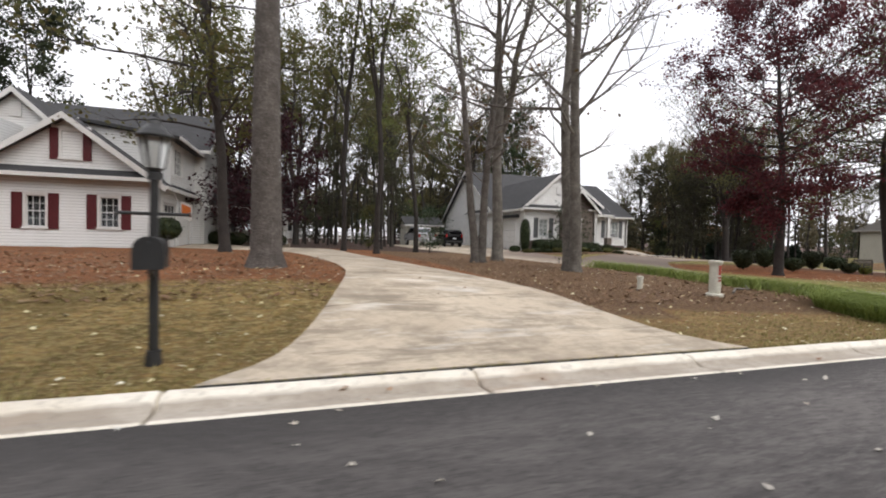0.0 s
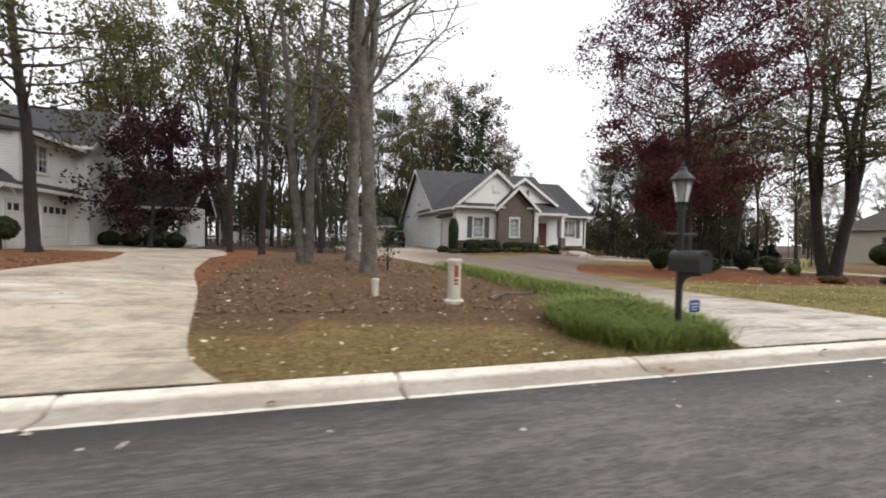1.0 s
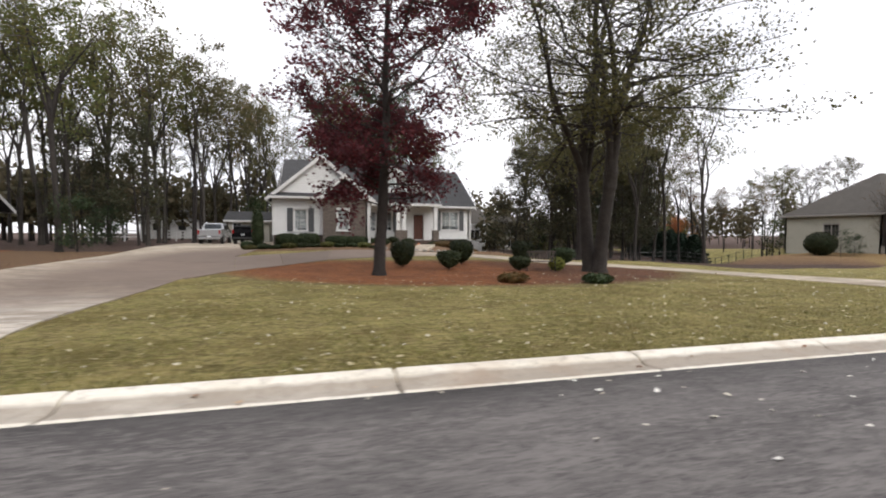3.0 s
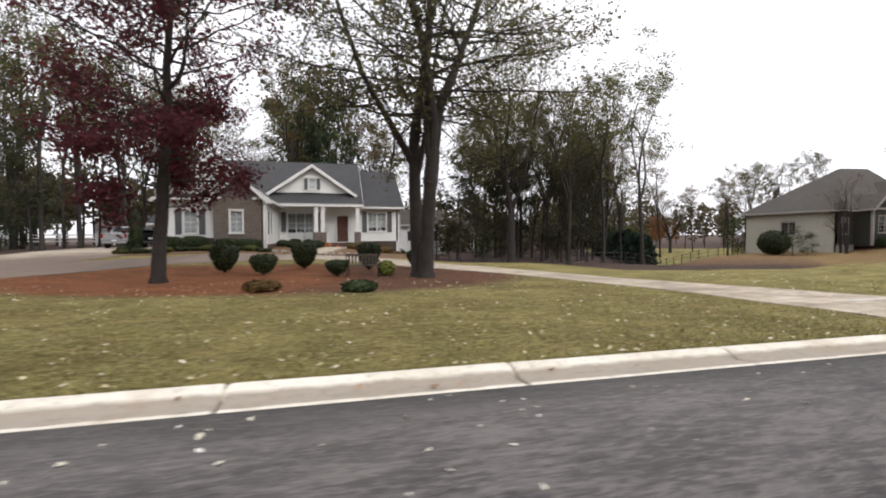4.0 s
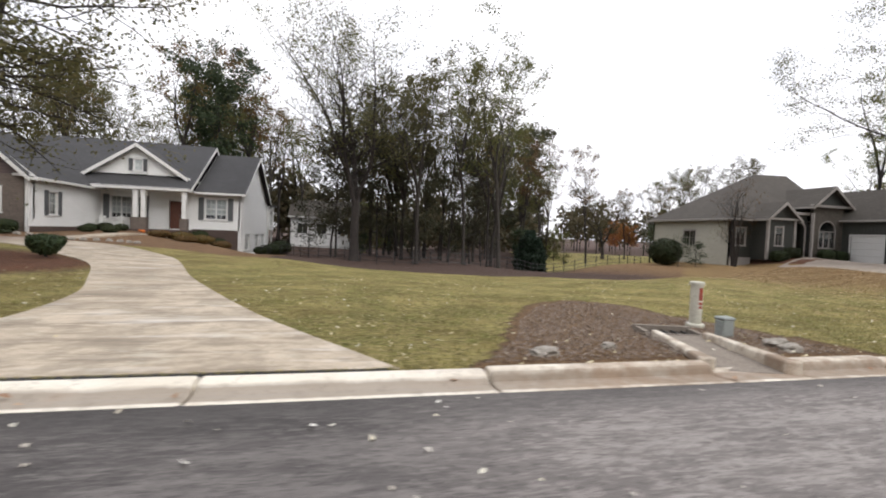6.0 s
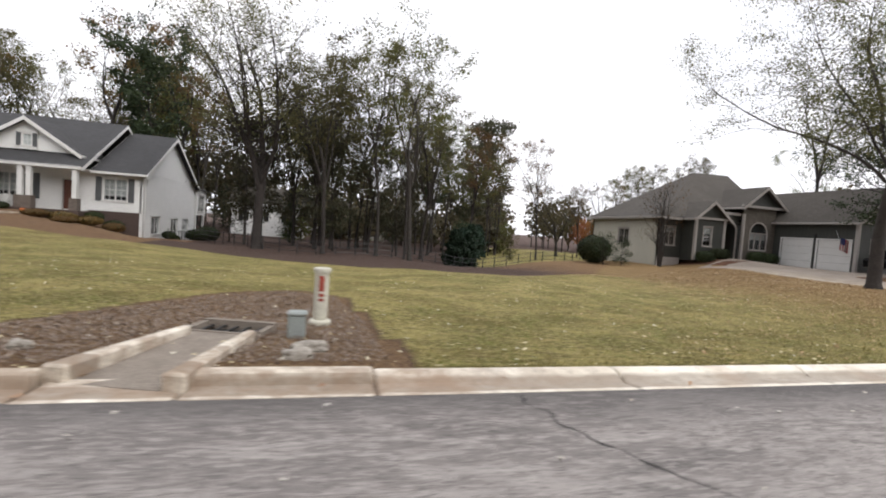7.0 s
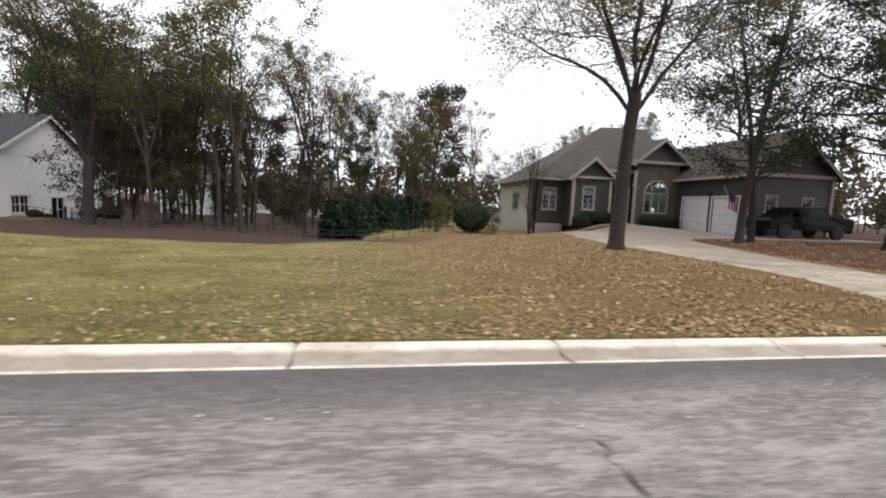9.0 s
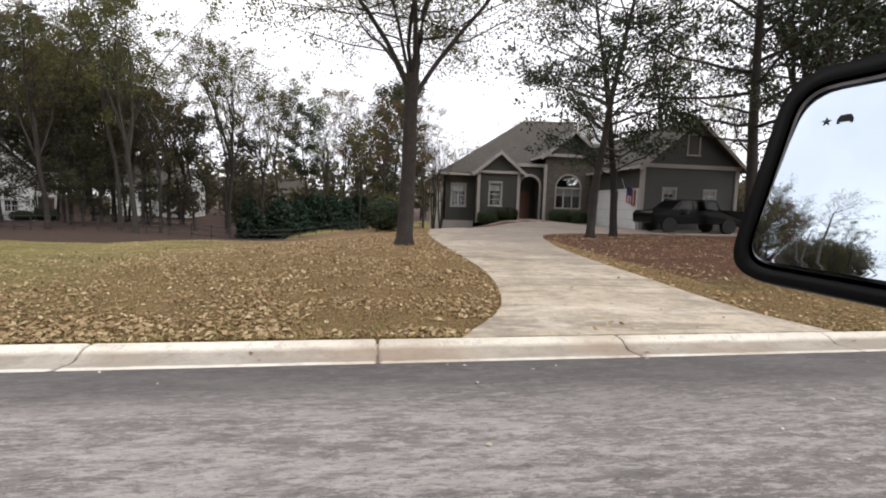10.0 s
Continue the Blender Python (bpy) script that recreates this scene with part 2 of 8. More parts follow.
M = {
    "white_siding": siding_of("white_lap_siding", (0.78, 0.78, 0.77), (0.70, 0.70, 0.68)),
    "green_siding": siding_of("grey_green_board_siding", (0.048, 0.05, 0.044), (0.036, 0.038, 0.034), 0.3, True),
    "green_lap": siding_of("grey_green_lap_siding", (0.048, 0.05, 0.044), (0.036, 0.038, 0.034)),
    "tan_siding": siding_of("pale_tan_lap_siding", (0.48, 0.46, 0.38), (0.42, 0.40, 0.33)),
    "shake": siding_of("dark_umber_shake", (0.11, 0.075, 0.07), (0.08, 0.055, 0.05), 0.2),
    "trim": surf("white_painted_trim", (0.8, 0.8, 0.79), (0.74, 0.74, 0.72), 1.5, 0.45, 0.1, 60, depth=0.003),
    "grey_shutter": surf("grey_shutter_paint", (0.12, 0.13, 0.135), (0.10, 0.105, 0.11), 2, 0.5, 0.2, 60, depth=0.004),
    "red_shutter": surf("burgundy_shutter_paint", (0.13, 0.012, 0.018), (0.10, 0.010, 0.014), 2, 0.5, 0.2, 60, depth=0.004),
    "roof_grey": shingles_of("charcoal_shingles", (0.056, 0.056, 0.059), (0.04, 0.04, 0.042)),
    "roof_taupe": shingles_of("weathered_taupe_shingles", (0.088, 0.078, 0.067), (0.062, 0.055, 0.047)),
    "ledge": stone_of("brown_ledge_stone", (0.13, 0.10, 0.085), (0.20, 0.165, 0.14)),
    "field": stone_of("grey_brown_field_stone", (0.17, 0.15, 0.125), (0.11, 0.095, 0.08), 0.5, 0.2),
    "brick": stone_of("dark_foundation_brick", (0.10, 0.07, 0.06), (0.13, 0.09, 0.075), 0.22, 0.075),
    "glass": glass_of("window_glass", (0.75, 0.8, 0.82)),
    "car_glass": glass_of("tinted_car_glass", (0.12, 0.13, 0.14)),
    "blind": surf("white_window_blind", (0.6, 0.6, 0.57), (0.5, 0.5, 0.48), 4, 0.8, 0.1),
    # near-black colour painted for the shade of unlit rooms and dark panes
    "room_shade": surf("room_shade_black", (0.02, 0.02, 0.022), (0.03, 0.028, 0.028), 2, 0.9, 0.0),
    "door_wood": surf("reddish_brown_door_wood", (0.16, 0.06, 0.035), (0.11, 0.04, 0.025), 5, 0.45, 0.3, 50),
    "concrete": None,
    "black_metal": surf("black_painted_metal", (0.018, 0.019, 0.02), (0.03, 0.03, 0.031), 4, 0.45, 0.25, 60, depth=0.004),
    "lamp_glass": glass_of("frosted_lantern_glass", (0.8, 0.8, 0.76), 0.35),
    "pvc": surf("cream_marker_plastic", (0.72, 0.71, 0.62), (0.62, 0.6, 0.5), 3, 0.5, 0.15, 30, depth=0.004),
    "marker_red": surf("faded_red_print", (0.42, 0.07, 0.04), (0.35, 0.06, 0.04), 8, 0.6, 0.0),
    "utility_grey": surf("pale_grey_utility_plastic", (0.36, 0.40, 0.38), (0.30, 0.33, 0.32), 4, 0.6, 0.2),
    "sign_blue": surf("blue_sign_print", (0.015, 0.09, 0.38), (0.012, 0.07, 0.32), 5, 0.5, 0.0),
    "sign_white": surf("white_sign_print", (0.7, 0.72, 0.75), (0.6, 0.62, 0.66), 5, 0.5, 0.0),
    "flag_red": surf("faded_red_cloth", (0.36, 0.03, 0.035), (0.3, 0.025, 0.03), 6, 0.9, 0.2, 90),
    "flag_white": surf("white_cloth", (0.66, 0.65, 0.62), (0.58, 0.57, 0.55), 6, 0.9, 0.2, 90),
    "flag_blue": surf("navy_cloth", (0.03, 0.04, 0.12), (0.025, 0.03, 0.1), 6, 0.9, 0.2, 90),
    "flag_orange": surf("orange_cloth", (0.6, 0.17, 0.03), (0.5, 0.12, 0.02), 6, 0.9, 0.2, 90),
    "pumpkin": surf("orange_pumpkin_skin", (0.62, 0.17, 0.02), (0.5, 0.12, 0.015), 6, 0.5, 0.2),
    "bench_wood": surf("weathered_bench_wood", (0.12, 0.10, 0.085), (0.08, 0.065, 0.055), 8, 0.8, 0.5, 60),
    "silver_paint": surf("silver_car_paint", (0.52, 0.53, 0.55), (0.46, 0.47, 0.49), 1, 0.25, 0.0, metal=0.5),
    "black_paint": surf("black_car_paint", (0.005, 0.005, 0.006), (0.008, 0.008, 0.009), 1, 0.12, 0.0),
    "tyre": surf("tyre_rubber", (0.02, 0.02, 0.02), (0.028, 0.027, 0.026), 6, 0.85, 0.3),
    "alloy": surf("alloy_rim", (0.45, 0.46, 0.47), (0.38, 0.38, 0.4), 4, 0.3, 0.0, metal=0.9),
    "tail_red": surf("red_lamp_lens", (0.35, 0.01, 0.012), (0.28, 0.01, 0.01), 6, 0.15, 0.0),
    "head_lens": surf("clear_lamp_lens", (0.6, 0.62, 0.64), (0.5, 0.52, 0.55), 6, 0.1, 0.0),
    "grey_bark": surf("pale_grey_bark", (0.205, 0.185, 0.165), (0.09, 0.078, 0.068), 3.0, 0.95, 0.9, 16, vary=0.5, depth=0.06),
    "bark": surf("grey_brown_bark", (0.06, 0.05, 0.044), (0.03, 0.025, 0.022), 2.2, 0.95, 0.9, 14, vary=0.5, depth=0.05),
    "bark_pale": surf("pale_grey_bark", (0.19, 0.17, 0.15), (0.12, 0.10, 0.088), 2.0, 0.95, 0.8, 12, vary=0.4, depth=0.05),
    "oak_leaf": foliage("olive_brown_leaves", (0.102, 0.1, 0.041), (0.128, 0.108, 0.048), (0.07, 0.073, 0.03), 0.45),
    "green_leaf": foliage("dull_green_leaves", (0.09, 0.108, 0.034), (0.13, 0.134, 0.044), (0.155, 0.13, 0.046), 0.45),
    "gold_leaf": foliage("rusty_gold_leaves", (0.16, 0.085, 0.03), (0.11, 0.07, 0.028), (0.08, 0.065, 0.025)),
    "red_leaf": foliage("dark_crimson_leaves", (0.125, 0.034, 0.033), (0.08, 0.024, 0.026), (0.19, 0.048, 0.038), 0.42),
    "maroon_leaf": foliage("dark_maroon_leaves", (0.052, 0.017, 0.02), (0.036, 0.013, 0.016), (0.08, 0.022, 0.022), 0.25),
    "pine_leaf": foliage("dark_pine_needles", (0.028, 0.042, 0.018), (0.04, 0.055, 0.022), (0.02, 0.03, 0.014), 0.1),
    "cedar_leaf": foliage("blue_green_cedar_needles", (0.014, 0.03, 0.018), (0.022, 0.042, 0.024), (0.01, 0.02, 0.012), 0.05),
    "dusk_leaf": foliage("dark_olive_leaves", (0.04, 0.044, 0.024), (0.056, 0.056, 0.03), (0.075, 0.062, 0.034), 0.25),
    "shrub_leaf": foliage("dark_shrub_leaves", (0.022, 0.035, 0.014), (0.032, 0.045, 0.018), (0.05, 0.06, 0.022), 0.1),
    "lime_leaf": foliage("yellow_green_leaves", (0.20, 0.22, 0.05), (0.28, 0.27, 0.06), (0.12, 0.15, 0.04), 0.3),
    # leaf colour lightened to paint distance haze into the far woods
    "far_leaf": foliage("hazy_olive_brown_leaves", (0.105, 0.098, 0.052), (0.135, 0.11, 0.06), (0.075, 0.075, 0.042), 0.35),
    "orange_leaf": foliage("rusty_orange_leaves", (0.34, 0.14, 0.04), (0.26, 0.11, 0.035), (0.40, 0.22, 0.06), 0.35),
    "grass_blade": foliage("green_border_grass", (0.20, 0.235, 0.06), (0.30, 0.32, 0.10), (0.12, 0.15, 0.04), 0.35),
    "dry_blade": foliage("dormant_lawn_grass", (0.33, 0.27, 0.11), (0.15, 0.14, 0.045), (0.46, 0.38, 0.18), 0.2),
    "fallen_yellow": foliage("fallen_pale_leaves", (0.70, 0.62, 0.40), (0.66, 0.56, 0.34), (0.78, 0.74, 0.62), 0.1),
    "fallen_brown": foliage("fallen_brown_leaves", (0.25, 0.142, 0.082), (0.34, 0.208, 0.122), (0.55, 0.40, 0.26), 0.15),
    "fallen_flake": foliage("bleached_leaves", (0.74, 0.71, 0.62), (0.66, 0.60, 0.46), (0.82, 0.80, 0.74), 0.1),
    "bed_brown": foliage("dark_brown_leaves", (0.15, 0.078, 0.046), (0.21, 0.115, 0.066), (0.32, 0.215, 0.135), 0.1),
    "chip": foliage("grey_brown_bark_chips", (0.22, 0.16, 0.13), (0.14, 0.10, 0.085), (0.32, 0.26, 0.21), 0.0),
    "silted": surf("silted_concrete", (0.34, 0.295, 0.25), (0.22, 0.185, 0.15), 2.4, 0.9, 0.5, 30, depth=0.01),
    "putty_trim": surf("weathered_putty_trim", (0.44, 0.41, 0.385), (0.37, 0.345, 0.32), 1.5, 0.5, 0.1, 60, depth=0.003),
    "rock": surf("pale_rough_rock", (0.45, 0.42, 0.37), (0.3, 0.27, 0.23), 4, 0.9, 0.8, 18, depth=0.03),
}


def drawn_out(n, l, pos, x=0.3, y=1.0):
    """Positions squeezed along the street, for wear that runs with the traffic."""
    v = n.new("ShaderNodeVectorMath")
    v.operation = "MULTIPLY"
    v.inputs[1].default_value = (x, y, 1.0)
    l.new(pos, v.inputs[0])
    return v.outputs[0]


def concrete_of(name, c1, c2, vary):
    m, n, l, b = graph(name)
    pos = n.new("ShaderNodeNewGeometry").outputs["Position"]
    big = ramp_of(n, l, noise_of(n, l, 0.35, 6, pos), 0.35, 0.68)
    c = blend(n, l, big, c1, c2)
    blot = ramp_of(n, l, noise_of(n, l, 0.8, 9, pos, 0.78), 0.45, 0.58)
    c = blend(n, l, maths(n, l, "MULTIPLY", blot, 0.55), c, tuple(v * 0.45 for v in c2))
    worn = ramp_of(n, l, noise_of(n, l, 4.5, 8, pos, 0.8), 0.5, 0.6)
    c = blend(n, l, maths(n, l, "MULTIPLY", worn, 0.36), c, tuple(v * 0.5 for v in c2))
    pale = ramp_of(n, l, noise_of(n, l, 0.9, 5, pos, 0.7), 0.58, 0.75)
    c = blend(n, l, maths(n, l, "MULTIPLY", pale, 0.5), c, tuple(min(0.75, v * 1.5) for v in c1))
    grain = noise_of(n, l, 60, 4, pos)
    c = blend(n, l, maths(n, l, "MULTIPLY", ramp_of(n, l, grain, 0.48, 0.62), 0.45), c, tuple(v * 0.5 for v in c1))
    # rain-washed pale apron of the second drive
    at_ = n.new("ShaderNodeSeparateXYZ")
    l.new(pos, at_.inputs[0])
    apron = maths(n, l, "MULTIPLY", ramp_of(n, l, maths(n, l, "ABSOLUTE", maths(n, l, "SUBTRACT", at_.outputs["X"], 17.3)), 5.0, 3.0), ramp_of(n, l, at_.outputs["Y"], 9.0, 4.5))
    c = blend(n, l, maths(n, l, "MULTIPLY", apron, 0.36), c, (0.78, 0.76, 0.73))
    # wheel-worn streaks across the apron, dark and washed pale
    run = drawn_out(n, l, pos, 0.22)
    streak = ramp_of(n, l, noise_of(n, l, 2.4, 7, run, 0.75), 0.51, 0.6)
    c = blend(n, l, maths(n, l, "MULTIPLY", streak, 0.6), c, tuple(v * 0.42 for v in c2))
    scar = ramp_of(n, l, noise_of(n, l, 1.1, 8, drawn_out(n, l, pos, 0.45), 0.82), 0.53, 0.585)
    c = blend(n, l, maths(n, l, "MULTIPLY", maths(n, l, "MULTIPLY", scar, apron), 0.6), c, tuple(v * 0.5 for v in c2))
    wash = ramp_of(n, l, noise_of(n, l, 1.7, 6, run, 0.7), 0.56, 0.70)
    c = blend(n, l, maths(n, l, "MULTIPLY", wash, 0.5), c, (0.82, 0.79, 0.74))
    # rust-red pine needles trodden into the drive round the house garden
    where = n.new("ShaderNodeSeparateXYZ")
    l.new(pos, where.inputs[0])
    deep = ramp_of(n, l, maths(n, l, "ADD", where.outputs["Y"], maths(n, l, "MULTIPLY", noise_of(n, l, 0.5, 6, pos, 0.7), 10.0)), 7.0, 15.0)
    ends = ramp_of(n, l, maths(n, l, "ABSOLUTE", maths(n, l, "SUBTRACT", where.outputs["X"], 22.0)), 9.0, 6.0)
    far_ = ramp_of(n, l, where.outputs["Y"], 33.0, 26.0)
    needle = maths(n, l, "MULTIPLY", maths(n, l, "MULTIPLY", deep, ends), far_)
    tint = blend(n, l, noise_of(n, l, 6, 6, pos, 0.75), (0.205, 0.148, 0.118), (0.135, 0.1, 0.08))
    c = blend(n, l, maths(n, l, "MULTIPLY", needle, 0.9), c, tint)
    # tree shade on the drive below the green house, painted as a brown darkening
    tan = maths(n, l, "MULTIPLY", ramp_of(n, l, where.outputs["X"], 81.0, 84.5), ramp_of(n, l, maths(n, l, "ADD", where.outputs["Y"], maths(n, l, "MULTIPLY", noise_of(n, l, 0.6, 6, pos, 0.7), 5.0)), 8.0, 15.0))
    c = blend(n, l, maths(n, l, "MULTIPLY", tan, 0.72), c, (0.27, 0.225, 0.195))
    info = n.new("ShaderNodeObjectInfo")
    h = n.new("ShaderNodeHueSaturation")
    l.new(maths(n, l, "ADD", maths(n, l, "MULTIPLY", info.outputs["Random"], vary), 1 - vary / 2), h.inputs["Value"])
    l.new(c, h.inputs["Color"])
    l.new(h.outputs[0], b.inputs["Base Color"])
    b.inputs["Roughness"].default_value = 0.9
    bumped(n, l, b, grain, 0.4, 0.008)
    return m


M["concrete"] = concrete_of("weathered_drive_concrete", (0.64, 0.548, 0.428), (0.455, 0.376, 0.282), 0.2)


def kerb_of():
    """Kerb concrete: pale worn crown and lip, dirt and damp settled in the flow line, shade of the face painted in with
    them.
    """
    m, n, l, b = graph("stained_shaded_kerb_concrete")
    pos = n.new("ShaderNodeNewGeometry").outputs["Position"]
    own = n.new("ShaderNodeSeparateXYZ")
    l.new(n.new("ShaderNodeTexCoord").outputs["Object"], own.inputs[0])
    c = blend(n, l, ramp_of(n, l, noise_of(n, l, 0.7, 6, pos), 0.42, 0.58), (0.88, 0.83, 0.73), (0.78, 0.72, 0.61))
    wave = maths(n, l, "MULTIPLY", maths(n, l, "SUBTRACT", noise_of(n, l, 3.0, 7, pos, 0.75), 0.5), 0.13)
    off = maths(n, l, "ABSOLUTE", maths(n, l, "ADD", maths(n, l, "SUBTRACT", own.outputs["Y"], 0.235), wave))
    # this band holds gutter dirt and the painted shade of the kerb face
    dirt = ramp_of(n, l, off, 0.195, 0.15)
    where = n.new("ShaderNodeSeparateXYZ")
    l.new(pos, where.inputs[0])
    # mud washed out of the drain plus painted shade on the kerb face there, and a grimier run before the second garden
    wash = ramp_of(n, l, maths(n, l, "ABSOLUTE", maths(n, l, "SUBTRACT", where.outputs["X"], 53.0)), 5.5, 2.5)
    grime = ramp_of(n, l, maths(n, l, "ABSOLUTE", maths(n, l, "SUBTRACT", where.outputs["X"], 37.0)), 12.0, 6.0)
    heavy = maths(n, l, "ADD", wash, maths(n, l, "MULTIPLY", grime, 0.5))
    patchy = maths(n, l, "ADD", ramp_of(n, l, noise_of(n, l, 1.1, 6, pos, 0.7), -0.2, 0.55), heavy)
    dirt = maths(n, l, "MULTIPLY", dirt, maths(n, l, "MINIMUM", patchy, 1.0))
    c = blend(n, l, maths(n, l, "MULTIPLY", dirt, 0.85), c, (0.30, 0.25, 0.20))
    silt = maths(n, l, "MULTIPLY", wash, ramp_of(n, l, noise_of(n, l, 2.6, 7, pos, 0.75), 0.36, 0.56))
    c = blend(n, l, maths(n, l, "MULTIPLY", silt, 0.7), c, (0.25, 0.165, 0.105))
    spot = ramp_of(n, l, noise_of(n, l, 6, 7, pos, 0.8), 0.52, 0.60)
    c = blend(n, l, maths(n, l, "MULTIPLY", spot, 0.28), c, (0.17, 0.145, 0.115))
    rust = ramp_of(n, l, noise_of(n, l, 0.45, 4, pos), 0.54, 0.64)
    c = blend(n, l, maths(n, l, "MULTIPLY", rust, 0.35), c, (0.36, 0.23, 0.14))
    grain = noise_of(n, l, 55, 4, pos)
    c = blend(n, l, maths(n, l, "MULTIPLY", ramp_of(n, l, grain, 0.45, 0.75), 0.3), c, (0.3, 0.265, 0.21))
    l.new(c, b.inputs["Base Color"])
    b.inputs["Roughness"].default_value = 0.9
    bumped(n, l, b, grain, 0.5, 0.01)
    return m


M["kerb"] = kerb_of()


def asphalt_of():
    m, n, l, b = graph("worn_asphalt")
    pos = n.new("ShaderNodeNewGeometry").outputs["Position"]
    sep = n.new("ShaderNodeSeparateXYZ")
    l.new(pos, sep.inputs[0])
    run = drawn_out(n, l, pos, 0.28)
    # a darker, newer lay of asphalt ends at a cross seam
    lay = maths(n, l, "ADD", maths(n, l, "MULTIPLY", ramp_of(n, l, sep.outputs["X"], 47.2, 49.0), 0.62), maths(n, l, "MULTIPLY", ramp_of(n, l, sep.outputs["X"], 52, 74), 0.38))
    big = ramp_of(n, l, noise_of(n, l, 0.4, 6, run), 0.38, 0.66)
    old = blend(n, l, big, (0.188, 0.168, 0.158), (0.28, 0.254, 0.238))
    newer = blend(n, l, big, (0.078, 0.07, 0.068), (0.132, 0.12, 0.115))
    c = blend(n, l, lay, newer, old)
    pale = blend(n, l, lay, (0.215, 0.198, 0.187), (0.49, 0.45, 0.42))
    dark = blend(n, l, lay, (0.024, 0.022, 0.022), (0.07, 0.064, 0.062))
    patch = ramp_of(n, l, noise_of(n, l, 3.2, 8, run, 0.8), 0.49, 0.57)
    c = blend(n, l, maths(n, l, "MULTIPLY", patch, 0.55), c, pale)
    worn = ramp_of(n, l, noise_of(n, l, 0.9, 6, run, 0.7), 0.48, 0.36)
    c = blend(n, l, maths(n, l, "MULTIPLY", worn, 0.5), c, dark)
    bits = ramp_of(n, l, noise_of(n, l, 15, 7, run, 0.85), 0.50, 0.57)
    c = blend(n, l, maths(n, l, "MULTIPLY", bits, 0.62), c, pale)
    pits = ramp_of(n, l, noise_of(n, l, 28, 5, run, 0.85), 0.48, 0.40)
    c = blend(n, l, maths(n, l, "MULTIPLY", pits, 0.55), c, dark)
    stone = n.new("ShaderNodeTexVoronoi")
    stone.inputs["Scale"].default_value = 75
    l.new(pos, stone.inputs["Vector"])
    c = blend(n, l, maths(n, l, "MULTIPLY", ramp_of(n, l, stone.outputs["Distance"], 0.25, 0.0), 0.7), c, dark)
    fresh = ramp_of(n, l, maths(n, l, "ADD", sep.outputs["X"], maths(n, l, "MULTIPLY", noise_of(n, l, 0.5, 6, pos, 0.7), 9.0)), 15.0, 6.0)
    c = blend(n, l, maths(n, l, "MULTIPLY", fresh, 0.55), c, dark)
    # damp, darker strip that gathers beside the gutter
    edge = ramp_of(n, l, maths(n, l, "ADD", sep.outputs["Y"], maths(n, l, "MULTIPLY", noise_of(n, l, 0.8, 7, run, 0.7), 2.4)), 0.5, 1.35)
    c = blend(n, l, maths(n, l, "MULTIPLY", edge, 0.75), c, dark)
    l.new(c, b.inputs["Base Color"])
    b.inputs["Roughness"].default_value = 0.85
    bumped(n, l, b, maths(n, l, "ADD", stone.outputs["Distance"], noise_of(n, l, 30, 4, pos)), 0.5, 0.01)
    return m


M["asphalt"] = asphalt_of()
M["car_glass"].node_tree.nodes["Principled BSDF"].inputs["IOR"].default_value = 1.18
M["black_paint"].node_tree.nodes["Principled BSDF"].inputs["Specular IOR Level"].default_value = 0.08


